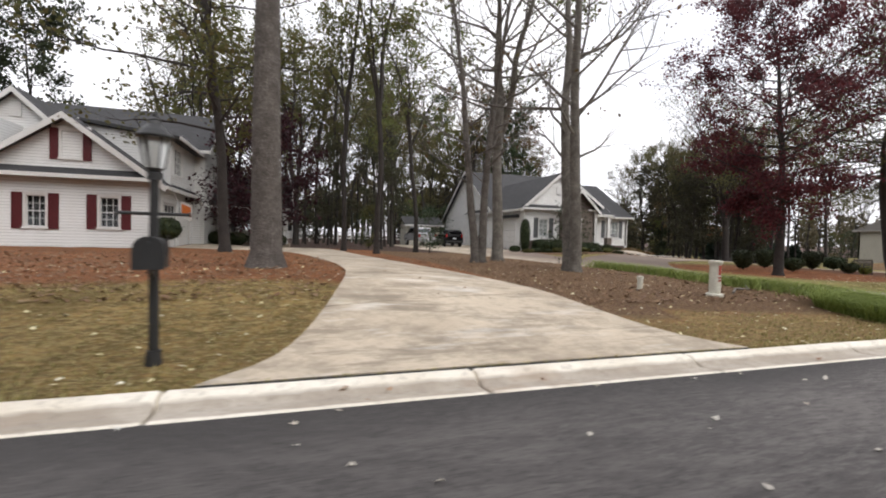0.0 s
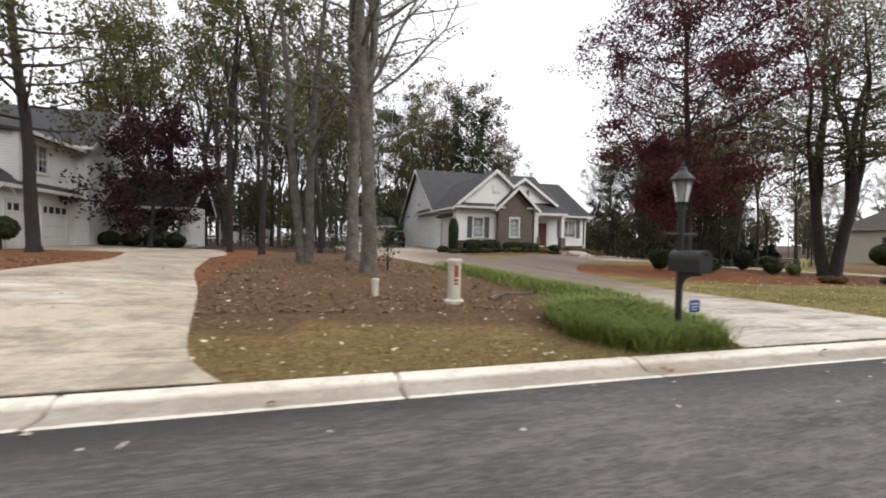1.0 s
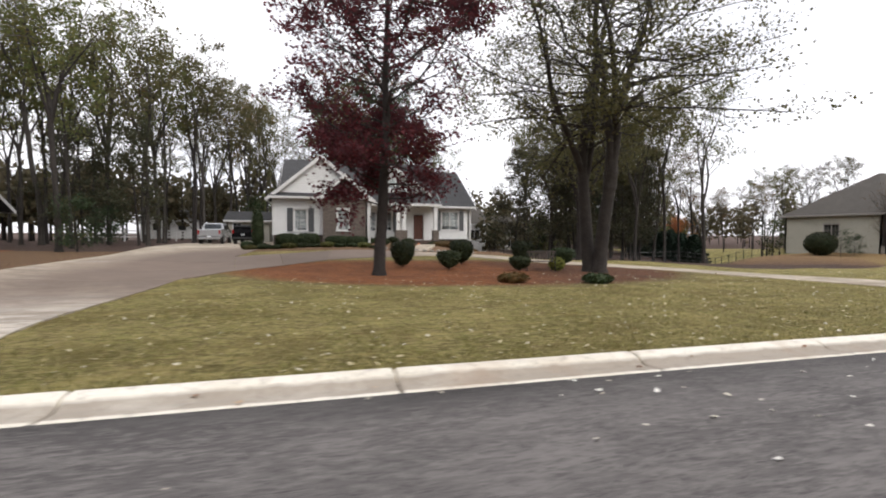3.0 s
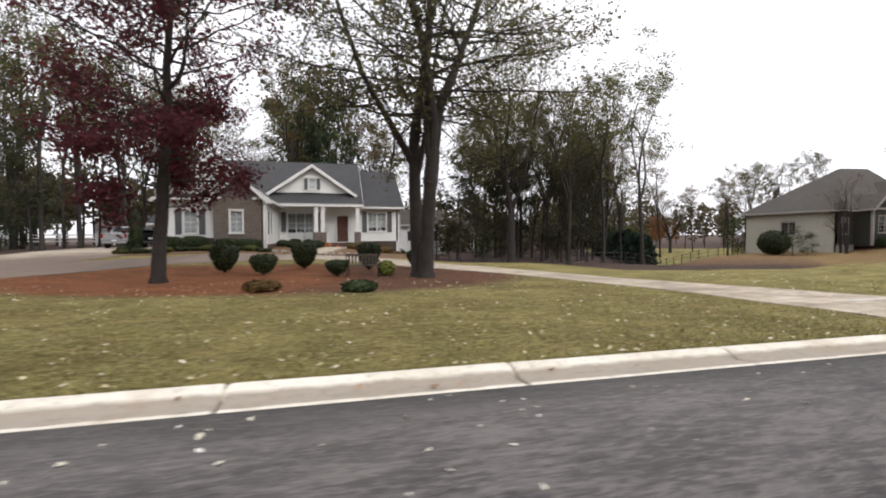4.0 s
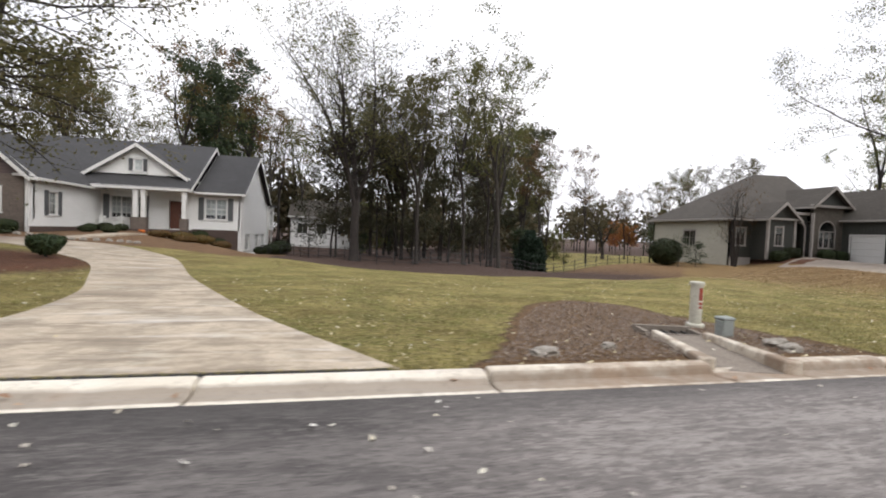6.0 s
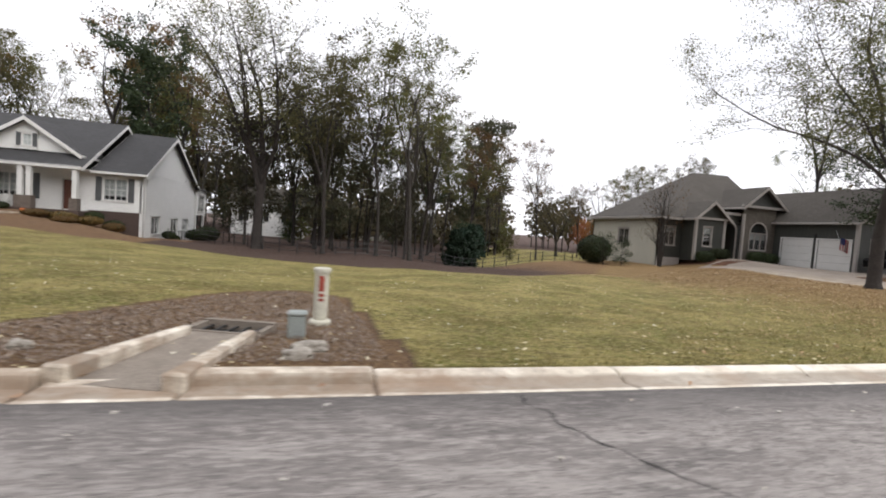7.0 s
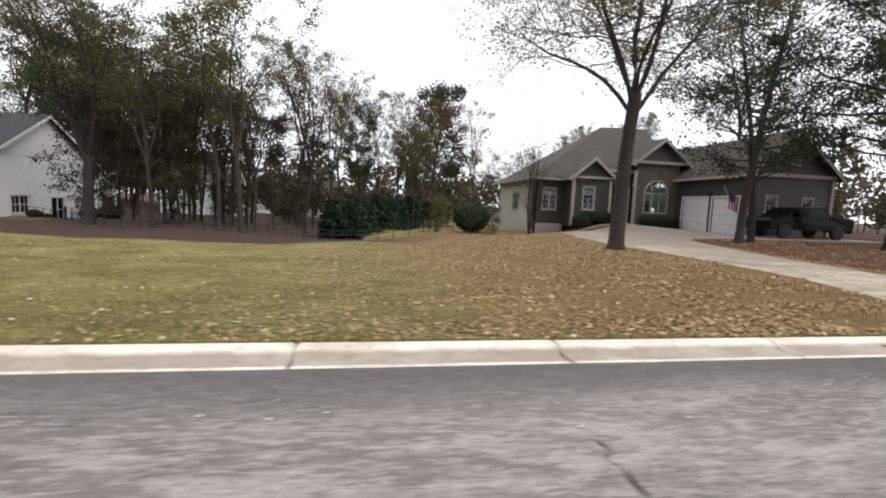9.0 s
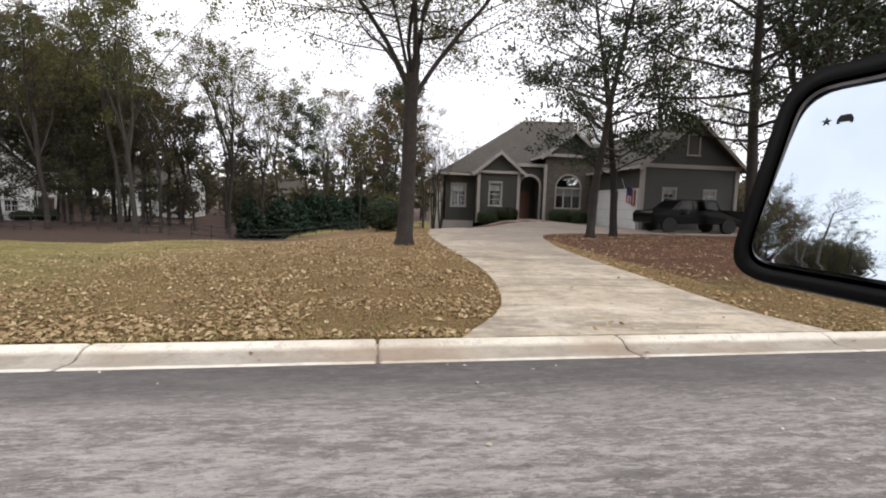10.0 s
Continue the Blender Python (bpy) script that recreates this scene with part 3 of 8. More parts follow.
def ground_of():
    """One soil for the whole sheet: lawn, pine straw, mulch and leaf litter by the painted cover."""
    m, n, l, b = graph("lawn_and_beds")
    pos = n.new("ShaderNodeNewGeometry").outputs["Position"]
    cover = n.new("ShaderNodeVertexColor")
    cover.layer_name = "cover"
    sep = n.new("ShaderNodeSeparateColor")
    l.new(cover.outputs["Color"], sep.inputs[0])
    bed, litter, green = sep.outputs[0], sep.outputs[1], sep.outputs[2]
    mid = noise_of(n, l, 0.55, 6, pos, 0.7)
    tuft = noise_of(n, l, 7, 6, pos, 0.75)
    fine = noise_of(n, l, 55, 4, pos, 0.7)
    streak = noise_of(n, l, 9, 6, drawn_out(n, l, pos, 0.3), 0.75)
    dry = blend(n, l, ramp_of(n, l, mid, 0.42, 0.58), (0.42, 0.275, 0.10), (0.27, 0.185, 0.065))
    lush = blend(n, l, ramp_of(n, l, mid, 0.44, 0.56), (0.20, 0.21, 0.055), (0.45, 0.392, 0.145))
    g = maths(n, l, "ADD", green, maths(n, l, "MULTIPLY", maths(n, l, "SUBTRACT", mid, 0.5), 1.2))
    lawn = blend(n, l, ramp_of(n, l, g, 0.25, 0.75), dry, lush)
    lawn = blend(n, l, maths(n, l, "MULTIPLY", ramp_of(n, l, noise_of(n, l, 2.2, 7, pos, 0.75), 0.48, 0.58), 0.5), lawn, (0.10, 0.083, 0.032))
    lawn = blend(n, l, maths(n, l, "MULTIPLY", ramp_of(n, l, tuft, 0.48, 0.58), 0.6), lawn, (0.085, 0.068, 0.028))
    lawn = blend(n, l, maths(n, l, "MULTIPLY", ramp_of(n, l, streak, 0.54, 0.42), 0.6), lawn, (0.09, 0.075, 0.026))
    lawn = blend(n, l, maths(n, l, "MULTIPLY", ramp_of(n, l, noise_of(n, l, 18, 5, drawn_out(n, l, pos, 0.5), 0.8), 0.50, 0.58), 0.75), lawn, (0.50, 0.41, 0.20))
    lawn = blend(n, l, maths(n, l, "MULTIPLY", ramp_of(n, l, noise_of(n, l, 0.75, 7, drawn_out(n, l, pos, 0.6), 0.75), 0.51, 0.6), 0.5), lawn, (0.15, 0.115, 0.04))
    lawn = blend(n, l, maths(n, l, "MULTIPLY", ramp_of(n, l, noise_of(n, l, 1.3, 6, drawn_out(n, l, pos, 0.45), 0.75), 0.55, 0.66), 0.45), lawn, (0.46, 0.36, 0.15))
    straw = blend(n, l, ramp_of(n, l, noise_of(n, l, 0.8, 5, pos), 0.35, 0.65), (0.40, 0.155, 0.066), (0.25, 0.10, 0.048))
    straw = blend(n, l, maths(n, l, "MULTIPLY", ramp_of(n, l, noise_of(n, l, 14, 6, pos, 0.8), 0.47, 0.57), 0.75), straw, (0.075, 0.04, 0.026))
    dirt = blend(n, l, ramp_of(n, l, tuft, 0.35, 0.7), (0.115, 0.078, 0.064), (0.055, 0.038, 0.032))
    bed_dark = ramp_of(n, l, green, 0.35, 0.75)
    bedc = blend(n, l, bed_dark, straw, dirt)
    b_edge = ramp_of(n, l, maths(n, l, "ADD", bed, maths(n, l, "MULTIPLY", maths(n, l, "SUBTRACT", tuft, 0.5), 0.9)), 0.3, 0.7)
    c = blend(n, l, b_edge, lawn, bedc)
    leafy = noise_of(n, l, 16, 3, pos, 0.8)
    leafc = blend(n, l, ramp_of(n, l, noise_of(n, l, 22, 2, pos), 0.4, 0.6), (0.20, 0.115, 0.06), (0.36, 0.24, 0.125))
    lf = maths(n, l, "SUBTRACT", maths(n, l, "ADD", litter, leafy), 0.75)
    c = blend(n, l, maths(n, l, "MULTIPLY", ramp_of(n, l, lf, 0.0, 0.25), 0.8), c, leafc)
    l.new(c, b.inputs["Base Color"])
    b.inputs["Roughness"].default_value = 0.95
    b.inputs["Specular IOR Level"].default_value = 0.15
    bumped(n, l, b, maths(n, l, "ADD", tuft, fine), 0.9, 0.06)
    return m


M["ground"] = ground_of()

# ---- building helpers ----
def link_mesh(name, verts, faces, material, parent=None, label="", smooth=False):
    me = bpy.data.meshes.new(name)
    me.from_pydata([tuple(v) for v in verts], [], faces)
    me.materials.append(material)
    if smooth:
        me.polygons.foreach_set("use_smooth", [True] * len(me.polygons))
    me.update()
    ob = new(name, me)
    if parent is not None:
        ob.parent = parent
    if label:
        tagged(ob, label)
    return ob


def part(name, bm, material, parent=None, label="", smooth=False, bevel=0.0):
    """One bmesh as one mesh object under a thing or a part."""
    if bevel:
        bmesh.ops.bevel(bm, geom=[e for e in bm.edges], offset=bevel, segments=1, affect="EDGES", clamp_overlap=True)
    bmesh.ops.recalc_face_normals(bm, faces=bm.faces)
    me = bpy.data.meshes.new(name)
    bm.to_mesh(me)
    bm.free()
    me.materials.append(material)
    if smooth:
        me.polygons.foreach_set("use_smooth", [True] * len(me.polygons))
    ob = new(name, me)
    if parent is not None:
        ob.parent = parent
    if label:
        tagged(ob, label)
    return ob


def quads(name, co, material, parent=None, label="", size=4):
    """Many loose quads (size 3: triangles) from an array of corners, quickly."""
    co = np.asarray(co, np.float32).reshape(-1, 3)
    k = len(co) // size
    me = bpy.data.meshes.new(name)
    me.vertices.add(len(co))
    me.vertices.foreach_set("co", co.ravel())
    me.loops.add(len(co))
    me.loops.foreach_set("vertex_index", np.arange(len(co), dtype=np.int32))
    me.polygons.add(k)
    me.polygons.foreach_set("loop_start", np.arange(0, len(co), size, dtype=np.int32))
    me.update(calc_edges=True)
    me.materials.append(material)
    ob = new(name, me)
    if parent is not None:
        ob.parent = parent
    if label:
        tagged(ob, label)
    return ob


def box(bm, x0, y0, z0, x1, y1, z1):
    v = [bm.verts.new(p) for p in ((x0, y0, z0), (x1, y0, z0), (x1, y1, z0), (x0, y1, z0), (x0, y0, z1), (x1, y0, z1), (x1, y1, z1), (x0, y1, z1))]
    for f in ((0, 3, 2, 1), (4, 5, 6, 7), (0, 1, 5, 4), (1, 2, 6, 5), (2, 3, 7, 6), (3, 0, 4, 7)):
        bm.faces.new([v[i] for i in f])
    return v


def boxes(*rows):
    bm = bmesh.new()
    for r in rows:
        box(bm, *r)
    return bm


def rod(bm, p, q, r0, r1=None, sides=10):
    """A tapered round bar from p to q, closed at both ends."""
    p, q = Vector(p), Vector(q)
    r1 = r0 if r1 is None else r1
    d = (q - p).normalized()
    a = d.orthogonal().normalized()
    c = d.cross(a)
    rings = []
    for o, r in ((p, r0), (q, r1)):
        rings.append([bm.verts.new(o + (a * math.cos(t) + c * math.sin(t)) * r) for t in [2 * math.pi * i / sides for i in range(sides)]])
    for i in range(sides):
        j = (i + 1) % sides
        bm.faces.new((rings[0][i], rings[0][j], rings[1][j], rings[1][i]))
    bm.faces.new(rings[0][::-1])
    bm.faces.new(rings[1])
    return bm


def rods(*rows, sides=10):
    bm = bmesh.new()
    for r in rows:
        rod(bm, *r, sides=sides)
    return bm


def lathe(profile, sides=16, at=(0, 0, 0)):
    bm = bmesh.new()
    rings = []
    for r, z in profile:
        rings.append([bm.verts.new((at[0] + r * math.cos(2 * math.pi * i / sides), at[1] + r * math.sin(2 * math.pi * i / sides), at[2] + z)) for i in range(sides)])
    for a, c in zip(rings, rings[1:]):
        for i in range(sides):
            j = (i + 1) % sides
            bm.faces.new((a[i], a[j], c[j], c[i]))
    bm.faces.new(rings[0][::-1])
    bm.faces.new(rings[-1])
    return bm


def prism(outline, depth, axis="y", at=0.0):
    """A closed outline of (u, z) pushed along y (u = x) or along x (u = y)."""
    bm = bmesh.new()
    place = (lambda u, z, d: (u, d, z)) if axis == "y" else (lambda u, z, d: (d, u, z))
    a = [bm.verts.new(place(u, z, at)) for u, z in outline]
    c = [bm.verts.new(place(u, z, at + depth)) for u, z in outline]
    bm.faces.new(a)
    bm.faces.new(c[::-1])
    for i in range(len(a)):
        j = (i + 1) % len(a)
        bm.faces.new((a[i], c[i], c[j], a[j]))
    return bm


def thing(name, at, label, category, group="", kind=""):
    ob = new(name)
    ob.location = at
    ob.empty_display_size = 0.2
    return tagged(ob, label, category, group, kind)


def settle(root, *parts):
    """Hang parts that were built in place under a thing at its base."""
    off = Matrix.Translation(root.location).inverted()
    for p in parts:
        p.parent = root
        p.matrix_parent_inverse = off


# ---- the lie of the land ----
def kerb_y(x):
    if x < 41:
        return 0.0
    if x < 86:
        return 0.00104 * (x - 41) ** 1.75
    return 0.00104 * 45**1.75 + (x - 86) * 0.0315


def road_z(x):
    return -0.115 * (1 + math.tanh((x - 45) / 18))


HEIGHTS = [
    (-30, 15, .7), (-10, 18, .65), (-8, 30, .7), (0.4, 8, .72), (-2, 16, .7), (2, 24, .6), (8, 12, .55), (9.8, 8.7, .5),
    (11, 4.4, .24), (5.5, 23, .4), (12.8, 41, .5), (16, 39, .5), (14, 20, .35), (18, 8, .05), (20, 14, .1), (22, 21.4, .3),
    (25.7, 14, -.1), (35, 12.7, -.1), (30, 17, 0), (24, 29, .6), (31, 33, .6), (30, 37, .75), (34, 38, .2), (30, 22, .2), (38.4, 39.5, -1.3), (38.8, 47, -1.85), (39, 55, -2.0), (42, 38, -1.3),
    (36, 30, .1), (42, 20, -.2), (42, 30, -.8), (46, 6, -.15), (53, 4, -.25), (50, 25, -.95), (50, 31, -1.4), (58, 20, -.92), (60, 25, -1.25), (66, 25, -1.25), (69.5, 25, -1.25), (68, 32, -1.8),
    (60, 12, -.35), (68, 39, -2.4), (83, 51, -2.6), (70, 18.5, -.64), (78.7, 31.5, -.8), (83.5, 31, -.5), (80, 11.5, .05),
    (89, 15.5, .22), (95, 24, .28), (90, 29, .6), (95, 20, .28), (85, 20, .2), (102, 22, .4), (105, 10, .2), (100, 45, -.5),
    (60, 60, -2.5), (20, 70, 1), (120, 80, -2.5), (60, 100, -2.5), (-40, 60, .8), (-30, 5, .3), (110, 4, -.1), (20, 45, .6), (24, 38, .6),
]
HP = np.array(HEIGHTS)


def land_z(x, y):
    """Height of the ground behind the kerb."""
    ky, rz = kerb_y(x), road_z(x)
    if y < ky:
        rim = ky - 8.6
        return rz - 0.08 if y > rim - 0.4 else rz + 0.1 + 0.02 * min(rim - y, 40)
    d2 = (HP[:, 0] - x) ** 2 + (HP[:, 1] - y) ** 2
    w = 1 / (d2 + 2.0) ** 1.6
    h = float((w * HP[:, 2]).sum() / w.sum())
    k = min(1.0, max(0.0, (y - ky - 0.5) / 4.5))
    k = k * k * (3 - 2 * k)
    edge = rz + 0.052
    if y < ky + 0.5:
        return rz - 0.12
    return edge + (h - edge) * k


def inside(x, y, poly):
    hit = False
    for (x0, y0), (x1, y1) in zip(poly, poly[1:] + poly[:1]):
        if (y0 > y) != (y1 > y) and x < (x1 - x0) * (y - y0) / (y1 - y0) + x0:
            hit = not hit
    return hit


def soft_ring(x, y, cx, cy, rx, ry, turn=0.0):
    a = radians(turn)
    u, v = (x - cx) * math.cos(a) + (y - cy) * math.sin(a), -(x - cx) * math.sin(a) + (y - cy) * math.cos(a)
    return max(0.0, min(1.0, (1.25 - math.hypot(u / rx, v / ry)) * 2))


def cover_at(x, y):
    """Bed, leaf litter, and green (on a bed: dark mulch)."""
    n = noise.noise((x * 0.15, y * 0.15, 3.0))
    d = y - kerb_y(x)
    if d < 0:
        return (0.0, 0.35, 0.2)
    bed, litter, green = 0.0, 0.12, 0.55
    if x < 8:
        # pine straw under the trees of the first garden
        line = 5.2 + 1.5 * n - 0.22 * (x + 4)
        bed = max(0.0, min(1.0, 0.5 + (y - line) * 0.6))
        litter, green = 0.3, 0.0 + (0.15 if d < 1.2 else 0)
    if 6 < x <= 15:
        bed = max(bed, min(1.0, 0.5 + (y - 2.9 - 0.5 * n - (x - 9) * -0.25) * 0.8))
        litter, green = 0.4, (0.2 if bed < 0.5 else 0.72)
    if 14.5 < x < 48 and y < 26:
        bed = soft_ring(x, y, 29.5, 13.8, 9.6, 5.6, -4)
        litter = 0.22
        green = 0.75 if bed < 0.5 else 0.12 + 0.48 * max(0.0, min(1.0, (x - 27 + 3 * n) / 6))
    if 14.5 < x < 48 and y >= 26:
        bed, green, litter = 0.9, 0.7, 0.4
    if 42 < x < 79:
        green, litter = 0.85 + 0.3 * n, 0.10 + max(0.0, (x - 60) / 55)
        edge = 21.5 + 1.5 * n + max(0.0, (52 - x) * 0.75) + max(0.0, (x - 70) * 1.1)
        bed = max(bed, min(1.0, 0.5 + (y - edge) * 0.5))
        if bed > 0.5:
            green, litter = 0.85, 0.12
    if x >= 79:
        green, litter = 0.45, 0.62
        if y > 40:
            bed, green = 1.0, 0.6
    if 66 < x < 90:
        litter = max(litter, min(0.66, 0.16 + (x - 68) * 0.05))
    if x >= 86 and y > 4:
        bed, green, litter = min(1.0, 0.45 + (y - 4) * 0.15), 0.62, 0.2
    if y > 48 or (x < 14 and y > 26):
        bed, green, litter = 1.0, 0.8, 0.12
    if 40 < y < 75 and 68.5 + (y - 41) * 0.33 < x < 100:
        bed, green, litter = 0.0, 1.3, 0.0
    # worn patch of gravelly mulch behind the drain
    if inside(x, y, [(48.6, 0.6), (49.7, 2.3), (50.5, 4.2), (52.0, 6.5), (53.4, 7.3), (54.7, 6.5), (55.2, 3.6), (55.4, 0.6)]):
        bed, green, litter = 1.0, 0.85, 0.45
    return (bed, litter, green)


def span(*steps):
    out = []
    for a, b, s in steps:
        out += list(np.arange(a, b, s))
    return out


GX = span((-1200, -200, 200), (-200, -40, 20), (-40, -14, 1.5), (-14, 108, 0.3), (108, 140, 1.6), (140, 260, 20), (260, 1401, 190))
GY = span((-1200, -120, 180), (-120, -24, 12), (-24, -8.6, 1.5), (-8.6, 0.45, 0.9), (0.45, 9, 0.25), (9, 26, 0.5), (26, 60, 1.4), (60, 140, 10), (140, 1401, 180))
gverts, gcol = [], []


def in_flume(x, y):
    """Inside the channel of the drain, where the ground is cut away."""
    dx, dy = x - 52.42, y - kerb_y(52.3) - 0.4
    u, v = dx * math.cos(0.26) - dy * math.sin(0.26), dx * math.sin(0.26) + dy * math.cos(0.26)
    return abs(u - 0.05) < 0.44 and -0.1 < v < 2.6


for y in GY:
    for x in GX:
        yy = y + kerb_y(min(max(x, -50), 150)) if -30 < y < 30 else y
        z = land_z(x, yy)
        if yy > kerb_y(x) + 0.8 and -14 < x < 108 and y < 30:
            z += 0.025 * noise.noise((x * 0.9, yy * 0.9, 0)) + 0.012 * noise.noise((x * 3, yy * 3, 4))
        if in_flume(x, yy):
            z = road_z(x) - 0.13
        gverts.append((x, yy, z))
        gcol.append((*cover_at(x, yy), 1.0))
W = len(GX)
gfaces = [(j * W + i, j * W + i + 1, (j + 1) * W + i + 1, (j + 1) * W + i) for j in range(len(GY) - 1) for i in range(W - 1)]
ground = link_mesh("ground", gverts, gfaces, M["ground"], smooth=True)
tagged(ground, "dormant tan and olive lawns with pine straw and leaf litter", "ground", kind="structure")
att = ground.data.color_attributes.new("cover", "FLOAT_COLOR", "POINT")
att.data.foreach_set("color", np.array(gcol, np.float32).ravel())

# ---- road and kerb ----
rv, rf = [], []
RX = span((-300, -20, 14), (-20, 112, 1.0), (112, 400, 14))
RY = [0.02, -1.2, -2.8, -4.4, -6.0, -7.6, -8.6]
for x in RX:
    for y in RY:
        rv.append((x, y + kerb_y(x), road_z(x) + 0.07 * (1 - ((y + 4.3) / 4.3) ** 2) - 0.004))
k = len(RY)
rf = [(i * k + j, i * k + j + 1, (i + 1) * k + j + 1, (i + 1) * k + j) for i in range(len(RX) - 1) for j in range(k - 1)]
road = link_mesh("road", rv, rf, M["asphalt"], smooth=True)
tagged(road, "worn grey asphalt street scattered with a few leaves", "road", kind="structure")

KERB = [(0.0, -0.10), (0.0, 0.0), (0.02, 0.006), (0.28, -0.014), (0.34, -0.006), (0.395, 0.024), (0.43, 0.052), (0.47, 0.07), (0.52, 0.077), (0.59, 0.075), (0.63, 0.066), (0.64, -0.12)]
TALL = [(0.0, -0.10), (0.0, 0.0), (0.02, 0.004), (0.32, -0.02), (0.36, -0.012), (0.385, 0.05), (0.41, 0.095), (0.45, 0.115), (0.56, 0.115), (0.60, 0.1), (0.61, -0.12)]
LEN = 3.05


def kerb_mesh(profile, length, name):
    steps = [0.016, 0.045, length * 0.35, length * 0.65, length - 0.045, length - 0.016]
    vs, fs = [], []
    for i, x in enumerate(steps):
        sink = 0.016 if i in (0, len(steps) - 1) else 0.0
        for y, z in profile:
            wob = 0.004 * noise.noise((x * 1.3 + length, y * 6, z * 9))
            vs.append((x, y, z - (sink if z > -0.05 else 0) + wob))
    p = len(profile)
    for i in range(len(steps) - 1):
        fs += [(i * p + j, (i + 1) * p + j, (i + 1) * p + j + 1, i * p + j + 1) for j in range(p - 1)]
    fs += [tuple(range(p)), tuple((len(steps) - 1) * p + j for j in reversed(range(p)))]
    me = bpy.data.meshes.new(name)
    me.from_pydata(vs, [], fs)
    me.materials.append(M["kerb"])
    return me


kerb = thing("kerb", (0, 0, 0), "long pale concrete roll kerb and gutter along the street", "kerb", kind="structure")
roll, tall = kerb_mesh(KERB, LEN, "kerb_section"), kerb_mesh(TALL, LEN, "kerb_section")
pan = kerb_mesh([(0.0, -0.10), (0.0, 0.0), (0.02, 0.004), (0.33, -0.02), (0.60, -0.01), (0.61, -0.12)], 1.25, "gutter_pan")
bed_me = kerb_mesh([(0.02, -0.2), (0.02, -0.06), (0.3, -0.07), (0.42, -0.05), (0.5, 0.0), (0.56, 0.03), (0.6, 0.02), (0.61, -0.2)], LEN + 0.06, "kerb_joint_bed")


def kerb_at(me, x, far=False, name="kerb_section", length=LEN):
    a = math.atan2(kerb_y(x + length) - kerb_y(x), length)
    b = math.atan2(road_z(x + length) - road_z(x), length)
    ob = new(name, me)
    ob.parent = kerb
    ob.matrix_basis = Matrix.Translation((x, kerb_y(x), road_z(x))) @ Matrix.Rotation(a, 4, "Z") @ Matrix.Rotation(-b, 4, "Y")
    if far:
        ob.matrix_basis = Matrix.Translation((x + length, kerb_y(x + length) - 8.6, road_z(x + length))) @ Matrix.Rotation(a + math.pi, 4, "Z")
    return ob


for i in range(-7, 38):
    x = LEN * i
    if i == 16:
        kerb_at(tall, x)
    elif i == 17:
        kerb_at(pan, x, name="gutter_pan", length=1.25)
        kerb_at(kerb_mesh(TALL, 1.8, "kerb_section"), x + 1.25, length=1.8)
    else:
        kerb_at(roll, x)
    kerb_at(roll, x, far=True)
for i in range(-7, 38):
    if i not in (16, 17):
        kerb_at(bed_me, LEN * i - 0.03, name="kerb_joint_bed")


# ---- concrete drives, slab by slab ----
def curve_through(pts, count):
    pts = [Vector((*p, 0)) for p in pts]
    ext = [2 * pts[0] - pts[1], *pts, 2 * pts[-1] - pts[-2]]
    dense = []
    for i in range(1, len(ext) - 2):
        p0, p1, p2, p3 = ext[i - 1 : i + 3]
        for s in range(16):
            t = s / 16
            dense.append(0.5 * (2 * p1 + (p2 - p0) * t + (2 * p0 - 5 * p1 + 4 * p2 - p3) * t * t + (3 * p1 - p0 - 3 * p2 + p3) * t**3))
    dense.append(pts[-1])
    run = [0.0]
    for a, c in zip(dense, dense[1:]):
        run.append(run[-1] + (c - a).length)
    out = []
    for i in range(count + 1):
        s = run[-1] * i / count
        j = max(0, min(len(run) - 2, int(np.searchsorted(run, s)) - 1))
        f = (s - run[j]) / max(1e-6, run[j + 1] - run[j])
        out.append(dense[j].lerp(dense[j + 1], max(0.0, min(1.0, f))))
    return out


DRIVES = []


def on_drive(x, y):
    return any(inside(x, y, p) for p in DRIVES)


def drive(label, left, right, slabs, per=8, lift=0.03, gap=0.024):
    root = thing("driveway", (0, 0, 0), label, "driveway", kind="structure")
    n = slabs * per
    L, R = curve_through(left, n), curve_through(right, n)
    DRIVES.append([(p.x, p.y) for p in L] + [(p.x, p.y) for p in reversed(R)])
    for s in range(slabs):
        vs, fs = [], []
        rows = [(s * per + i) for i in range(per + 1)]
        for q, i in enumerate(rows):
            a, c = L[i], R[i]
            if q in (0, per):
                o = L[rows[1]] if q == 0 else L[rows[-2]]
                step = (o - a).normalized() * gap / 2
                a, c = a + step, c + step
            for u in range(7):
                p = a.lerp(c, u / 6)
                drop = 0.012 if u in (0, 6) else 0.0
                vs.append((p.x, p.y, land_z(p.x, p.y) + lift - drop))
        w = 7
        fs = [(j * w + i, (j + 1) * w + i, (j + 1) * w + i + 1, j * w + i + 1) for j in range(per) for i in range(w - 1)]
        m = len(vs)
        rim = [i for i in range(w)] + [j * w + w - 1 for j in range(1, per + 1)] + [per * w + i for i in range(w - 2, -1, -1)] + [j * w for j in range(per - 1, 0, -1)]
        vs += [(vs[i][0], vs[i][1], vs[i][2] - 0.12) for i in rim]
        fs += [(rim[i], rim[(i + 1) % len(rim)], m + (i + 1) % len(rim), m + i) for i in range(len(rim))]
        ob = link_mesh("concrete_slab", vs, fs, M["concrete"], root, smooth=False)
        bmf = bmesh.new()
        bmf.from_mesh(ob.data)
        bmesh.ops.recalc_face_normals(bmf, faces=bmf.faces)
        bmf.to_mesh(ob.data)
        bmf.free()
    return root


K = 0.668


